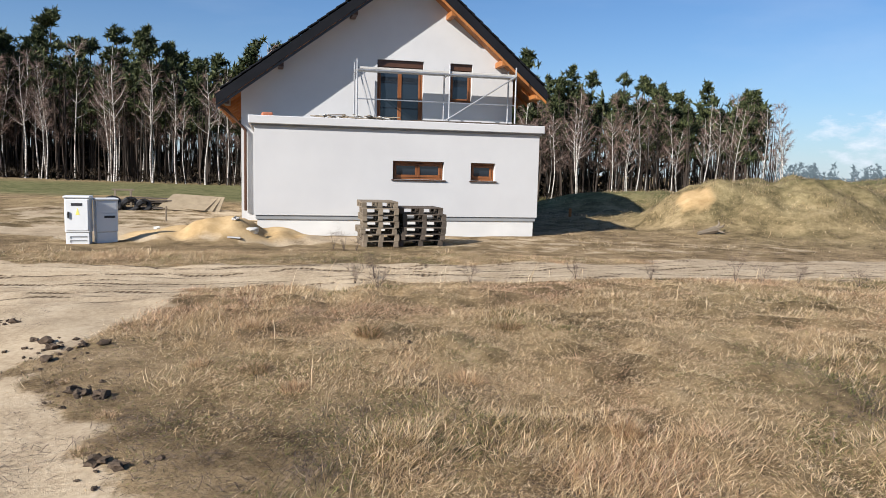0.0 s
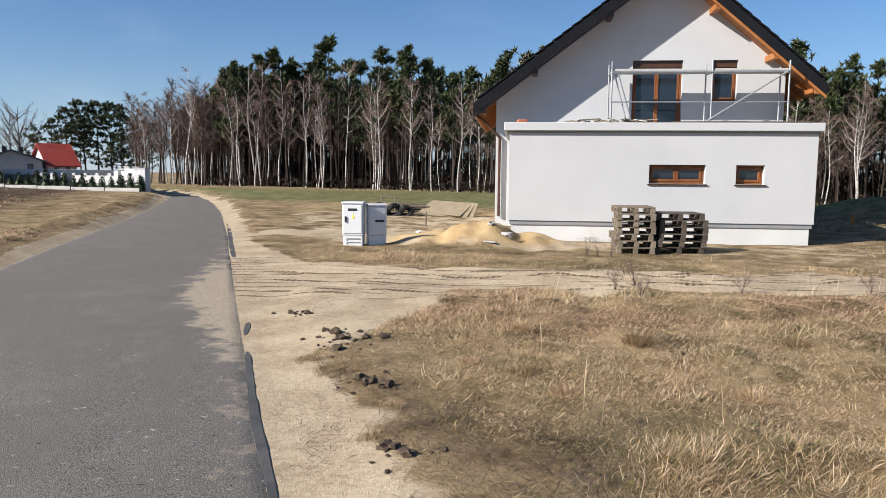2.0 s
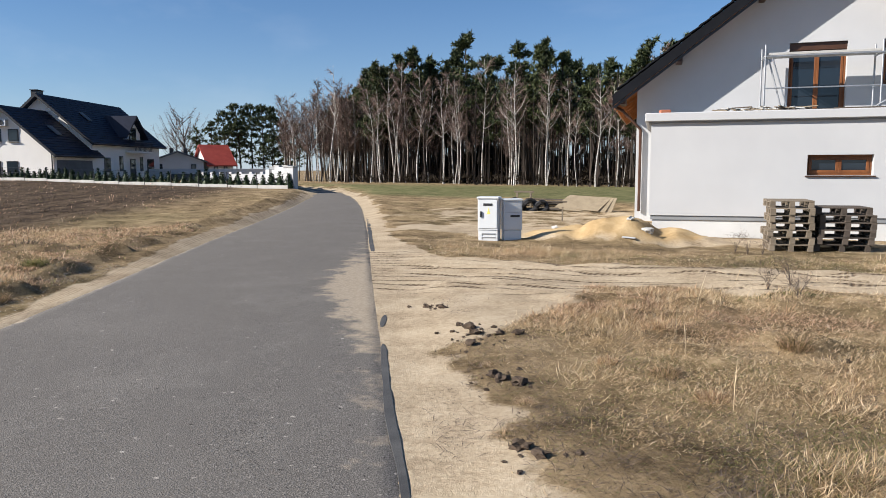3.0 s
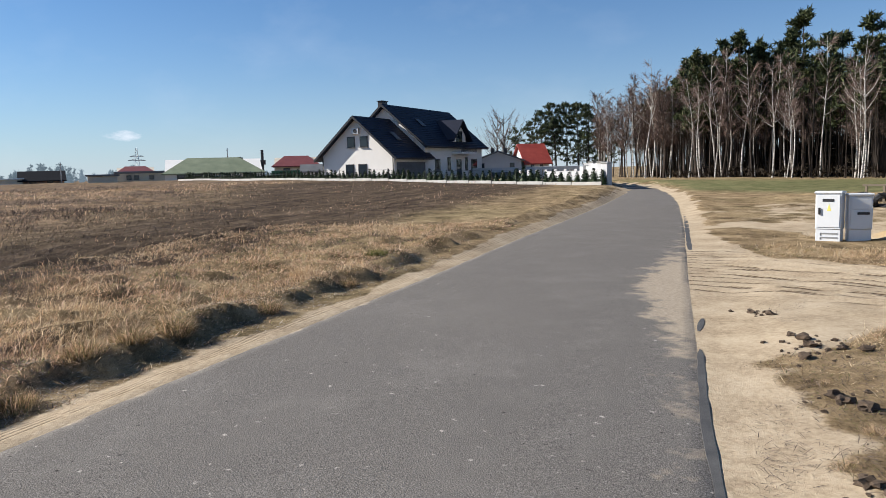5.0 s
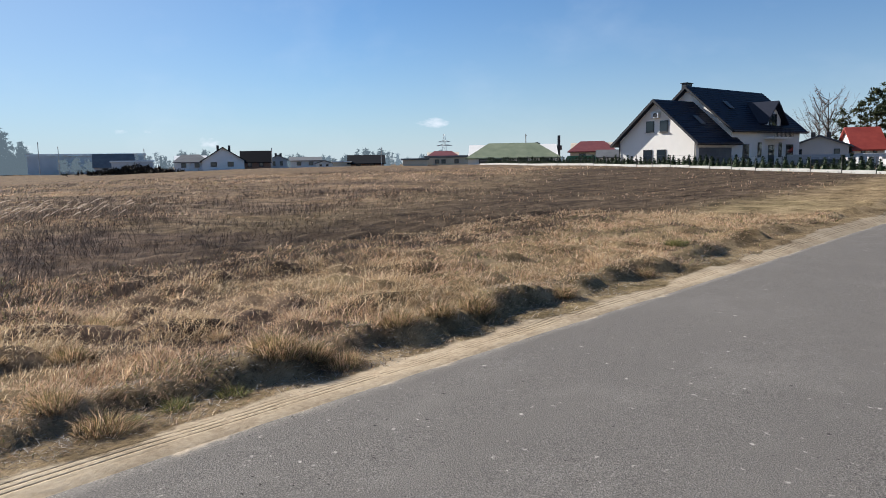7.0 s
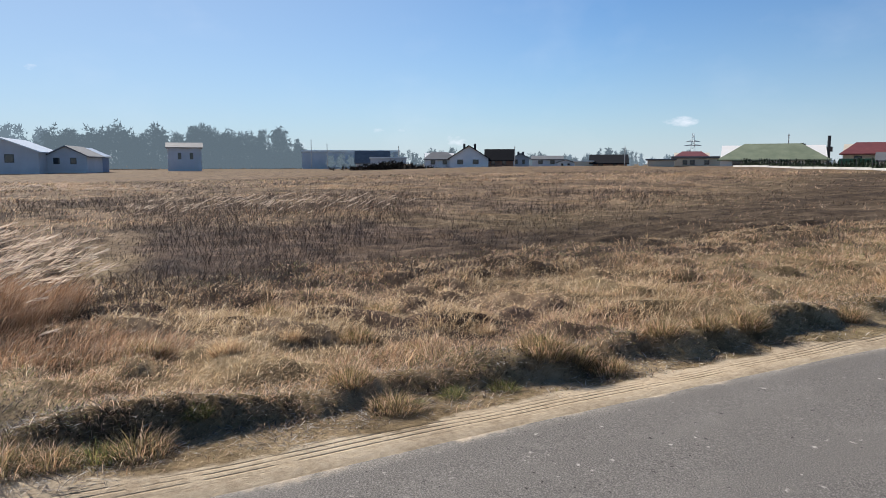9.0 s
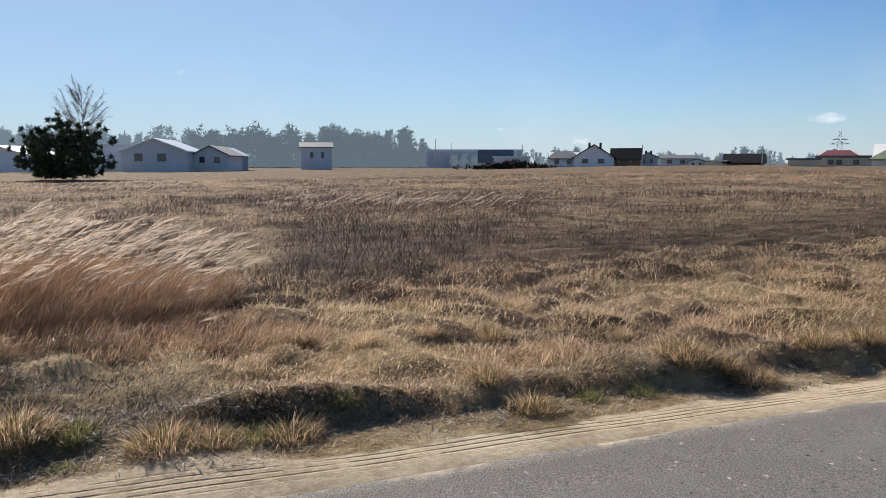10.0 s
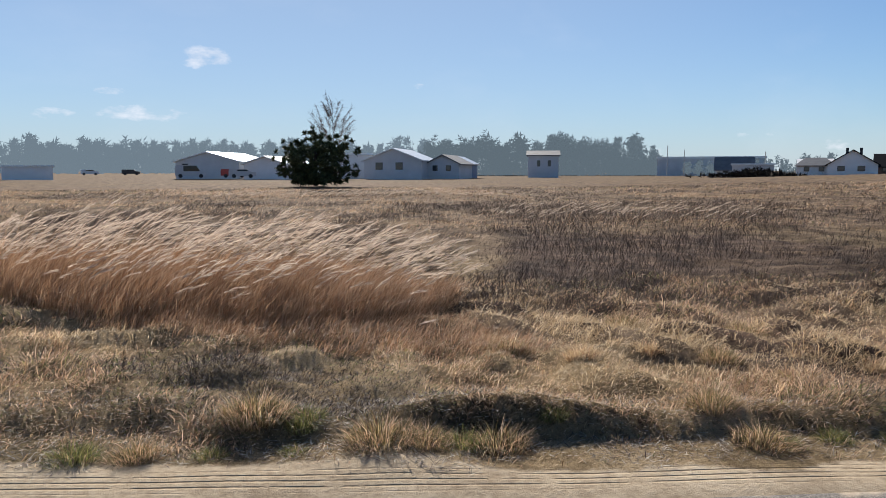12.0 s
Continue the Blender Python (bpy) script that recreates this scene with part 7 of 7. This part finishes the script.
far_building("canopy", "white-roofed canopy in the far village", -163.7, -23.9, 0.59, 98.3, 8.0, 2.7, 3.05, GREY_WALL, METAL_ROOF, "flat", openings=())
far_building("hall", "brown hall with a pale sheet roof", -98.9, -113.4, 0.49, 139.0, 13.0, 3.5, 5.3, GREY_WALL, METAL_ROOF, gable_front=True, deep=18, turn=-25, openings=((0.1, 0.2),))
far_building("hall", "pale hall in the haulage yard", -99.7, -98.9, 0.53, 134.8, 8.3, 3.0, 4.3, WHITE_WALL, METAL_ROOF, gable_front=True, deep=14, turn=-25, openings=())
far_building("hall", "white flat hall behind the lone bush", -118.3, -93.1, 0.40, 128.2, 8.0, 4.7, 5.2, WHITE_WALL, METAL_ROOF, "flat", openings=())
far_building("shed", "long low white shed by the yard", -73.6, -130.7, 0.9, 150.6, 8.0, 2.3, 2.6, WHITE_WALL, METAL_ROOF, "flat", openings=())
far_building("house", "pale house behind the garden wall", -74.4, 66.0, 0.2, 48.4, 6.2, 2.9, 4.05, GREY_WALL, ROOF_GREY, gable_front=True, openings=((0.1, 0.2), (0.75, 0.2)))
far_building("house", "small white house with a bright red roof", -71.4, 70.4, 0.2, 45.4, 3.2, 2.6, 4.9, WHITE_WALL, ROOF_RED, "gable", 6.0, 18)
wall = part("boundary_wall", block((-8.0, -0.1, -0.3), (8.0, 0.1, 1.7), 0.02), PLASTER)
tagged(wall, "long white wall in front of the pale house", "wall", "white garden walls").matrix_basis = pose(-66.5, 61.5, 0.1, 0, 0, 43)


c_ = np.random.default_rng(400)
spread_ = c_.normal(size=(260, 3)) * np.array([1.1, 3.6, 0.0])
heap_h = np.abs(c_.normal(0, 0.5, 260)) * np.exp(-(spread_[:, 1] / 4.5)**2) + 0.1
V, F = needle_fans(np.stack([-138 + spread_[:, 0], -19.5 + spread_[:, 1], 0.5 + heap_h], 1), 0.8, 10, c_, 0.4)
tagged(new("brush_heap", slab_mesh("brush_heap", V, F, BRUSH)), "dark heap of cut brush before the far village", "brush heap", kind="stuff")


def vehicle(x, y, z, az, paint, long, tall, name, label):
    v = thing(name, label, "vehicle", pose(x, y, z, 0, 0, az), group="vehicles in the yard")
    h2 = long / 2
    body = [(-h2, 0.35), (h2, 0.35), (h2, 0.95), (h2 - 0.9, 1.05), (h2 - 1.5, tall), (-h2 + 0.15, tall), (-h2, tall - 0.3)]
    part("body", prism(body, 0, 1.8), paint, v)
    part("windscreen", prism([(h2 - 0.95, 1.1), (h2 - 1.45, tall - 0.1), (-h2 + 1.3, tall - 0.1), (-h2 + 1.3, 1.1)], -0.012, -0.002), GLASS, v)
    for wx in (-h2 + 0.8, h2 - 0.8):
        for wy in (0.0, 1.6):
            part("wheel", tube([(wx, wy - 0.02, 0.33), (wx, wy + 0.2, 0.33)], 0.33, 10), BLACK, v)


RED_PAINT = plain("red_paint", (0.30, 0.03, 0.03), (0.40, 0.06, 0.05), 2, 0.35, 30, 0.001)
for x, y, az, paint, long, tall, name, label in ((-77, -92, 140, PLASTER, 4.8, 2.1, "van", "white delivery van in the haulage yard"), (-82, -88, 138, RED_PAINT, 4.2, 1.45, "car", "red parked car in the yard"), (-79.5, -83.5, 135, PLASTER, 4.2, 1.45, "car", "pale parked car in the yard"), (-70, -97, 142, DARK_FRAME, 4.4, 1.5, "car", "dark parked car in the yard"),
                                                 (-84.5, -78, 134, PLASTER, 4.0, 1.45, "car", "white parked car beyond the bush"), (-62, -108, 149, PLASTER, 5.5, 2.3, "caravan", "white caravan at the edge of the yard"), (-93, -74, 128, CABINET, 4.3, 1.5, "car", "silver parked car beside the barn"), (-66, -101, 146, CABINET, 4.3, 1.45, "car", "silver parked car in the yard")):
    far_ = 1.75 if y < -95 else 1.06
    vehicle(x * far_, y * far_, 0.45, az, paint, long, tall, name, label)


def village_fence():
    f = thing("white_fence", "low white picket fence before the far village", "fence")
    for i in range(16):
        a = radians(87.6 - i * 0.29)
        x, y = -math.sin(a) * 148, math.cos(a) * 148
        part("picket_panel", block((-0.32, -0.04, -0.2), (0.32, 0.04, 0.75), 0.02), PLASTER, f).matrix_basis = pose(x, y, 0.45, 0, 0, 85)


village_fence()


def lattice_mast():
    m = thing("pylon", "steel lattice power pylon on the horizon", "pylon", pose(-338, 88.6, -2, 0, 0, 75))
    h_ = 17.0
    for sx in (-1, 1):
        for sy in (-1, 1):
            part("leg", tube([(sx * 1.7, sy * 1.7, 0), (sx * 0.35, sy * 0.35, h_)], [0.16, 0.1], 4), STEEL, m)
    for i in range(6):
        z0_, z1_ = h_ * i / 6, h_ * (i + 1) / 6
        a, b = 1.7 - 1.35 * i / 6, 1.7 - 1.35 * (i + 1) / 6
        part("lacing", join(tube([(-a, -a, z0_), (b, -b, z1_)], 0.07, 3), tube([(a, -a, z0_), (-b, -b, z1_)], 0.07, 3)), STEEL, m)
    for z, w in ((11.5, 3.6), (13.3, 2.8)):
        part("cross_arm", join(tube([(-w, 0, z), (w, 0, z)], 0.13, 4), tube([(-w, 0, z), (0, 0, z + 0.8), (w, 0, z)], 0.08, 4)), STEEL, m)


lattice_mast()


def stack(x, y, tall, label, hat):
    s = thing("chimney_stack", label, "chimney", pose(x, y, 0.5))
    part("flue", tube([(0, 0, -0.5), (0, 0, tall)], 0.22, 8), DARK_FRAME, s)
    part("collar", tube([(0, 0, tall * hat), (0, 0, tall * hat + 0.7)], 0.5, 8), DARK_FRAME, s)


stack(-108, 47, 5.0, "tall dark steel flue above the low roofs", 0.55)
stack(-108.5, 43.5, 4.0, "short dark steel flue with a cap", 0.8)
stack(-107, 45.2, 3.6, "short dark steel flue by the green roof", 0.8)


def lamp_post(x, y, tall):
    p = thing("utility_pole", "thin grey utility pole on the horizon", "pole", pose(x, y, 0.3), group="poles on the horizon")
    part("pole", tube([(0, 0, -0.5), (0, 0, tall)], [0.12, 0.08], 6), CONCRETE, p)
    part("crossbar", tube([(-0.5, 0, tall - 0.3), (0.5, 0, tall - 0.3)], 0.04, 4), DARK_FRAME, p)


for a, d_, t_ in ((88.5, 160, 5.0), (80.2, 150, 4.6), (69.0, 130, 6.0), (104.2, 210, 8.0), (103.0, 215, 7.0), (97.5, 180, 5.5)):
    lamp_post(-math.sin(radians(a)) * d_, math.cos(radians(a)) * d_, t_)

# ---- the woods on the horizon, haze put into their colour and glow ----
def haze_glow_material(name, colour, light):
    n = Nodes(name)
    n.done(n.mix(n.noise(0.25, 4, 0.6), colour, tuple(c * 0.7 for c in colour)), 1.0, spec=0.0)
    # emission adds the pale light of haze to the trees' own colour
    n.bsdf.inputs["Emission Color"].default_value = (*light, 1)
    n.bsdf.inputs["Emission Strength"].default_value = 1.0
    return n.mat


HAZE_NEAR = haze_glow_material("haze_glow_wood", (0.035, 0.045, 0.04), (0.07, 0.093, 0.11))
HAZE_FAR = haze_glow_material("far_haze_glow_wood", (0.04, 0.05, 0.05), (0.098, 0.13, 0.155))


def distant_wood(name, label, spans, d0, d1, tall, mat, n, seed, size, crown=0.5, fill=0.5):
    """Distant trees along arcs of azimuth, n to a degree: stems, crowns of small tufts and brush between."""
    q = np.random.default_rng(seed)
    c, sz, stems, k = [], [], [], 0
    for a0, a1, k_ in spans:
        m = max(2, int(n * (a1 - a0)))
        a, d = np.radians(q.uniform(a0, a1, m)), q.uniform(d0, d1, m)
        ht = tall * k_ * (0.82 + 0.2 * lattice(np.degrees(a) * 2, d * 0.02, 1.0, seed) + 0.13 * q.uniform(-1, 1, m))
        for ai, di, hi in zip(a, d, ht):
            x, y = -math.sin(ai) * di, math.cos(ai) * di
            wide = hi * q.uniform(0.13, 0.22)
            m_ = 34
            f = q.uniform(0, 1, m_)
            u = q.normal(size=(m_, 2)) * (wide * (1.05 - 0.75 * f**1.5))[:, None] * 0.62
            c.append(np.stack([x + u[:, 0], y + u[:, 1], hi * (1 - crown) + hi * crown * f], 1))
            sz.append(np.full(m_, size))
            if q.uniform() < fill:
                b_ = int(14 * fill) + 4
                c.append(np.stack([x + q.normal(0, wide, b_), y + q.normal(0, wide, b_), hi * 0.6 * q.uniform(0, 1, b_)], 1))
                sz.append(np.full(b_, size * 1.25))
            w = 0.012 * hi
            stems.append([(x - w * math.cos(ai), y - w * math.sin(ai), -0.5), (x + w * math.cos(ai), y + w * math.sin(ai), -0.5), (x, y, hi)])
    V, F = needle_fans(np.concatenate(c), np.concatenate(sz), 3, q, 0.3)
    S = np.array(stems).reshape(-1, 3)
    ob = new(name, slab_mesh(name, np.concatenate([V, S]), np.arange(len(V) + len(S)).reshape(-1, 3), mat))
    return tagged(ob, label, "woodland", kind="stuff")


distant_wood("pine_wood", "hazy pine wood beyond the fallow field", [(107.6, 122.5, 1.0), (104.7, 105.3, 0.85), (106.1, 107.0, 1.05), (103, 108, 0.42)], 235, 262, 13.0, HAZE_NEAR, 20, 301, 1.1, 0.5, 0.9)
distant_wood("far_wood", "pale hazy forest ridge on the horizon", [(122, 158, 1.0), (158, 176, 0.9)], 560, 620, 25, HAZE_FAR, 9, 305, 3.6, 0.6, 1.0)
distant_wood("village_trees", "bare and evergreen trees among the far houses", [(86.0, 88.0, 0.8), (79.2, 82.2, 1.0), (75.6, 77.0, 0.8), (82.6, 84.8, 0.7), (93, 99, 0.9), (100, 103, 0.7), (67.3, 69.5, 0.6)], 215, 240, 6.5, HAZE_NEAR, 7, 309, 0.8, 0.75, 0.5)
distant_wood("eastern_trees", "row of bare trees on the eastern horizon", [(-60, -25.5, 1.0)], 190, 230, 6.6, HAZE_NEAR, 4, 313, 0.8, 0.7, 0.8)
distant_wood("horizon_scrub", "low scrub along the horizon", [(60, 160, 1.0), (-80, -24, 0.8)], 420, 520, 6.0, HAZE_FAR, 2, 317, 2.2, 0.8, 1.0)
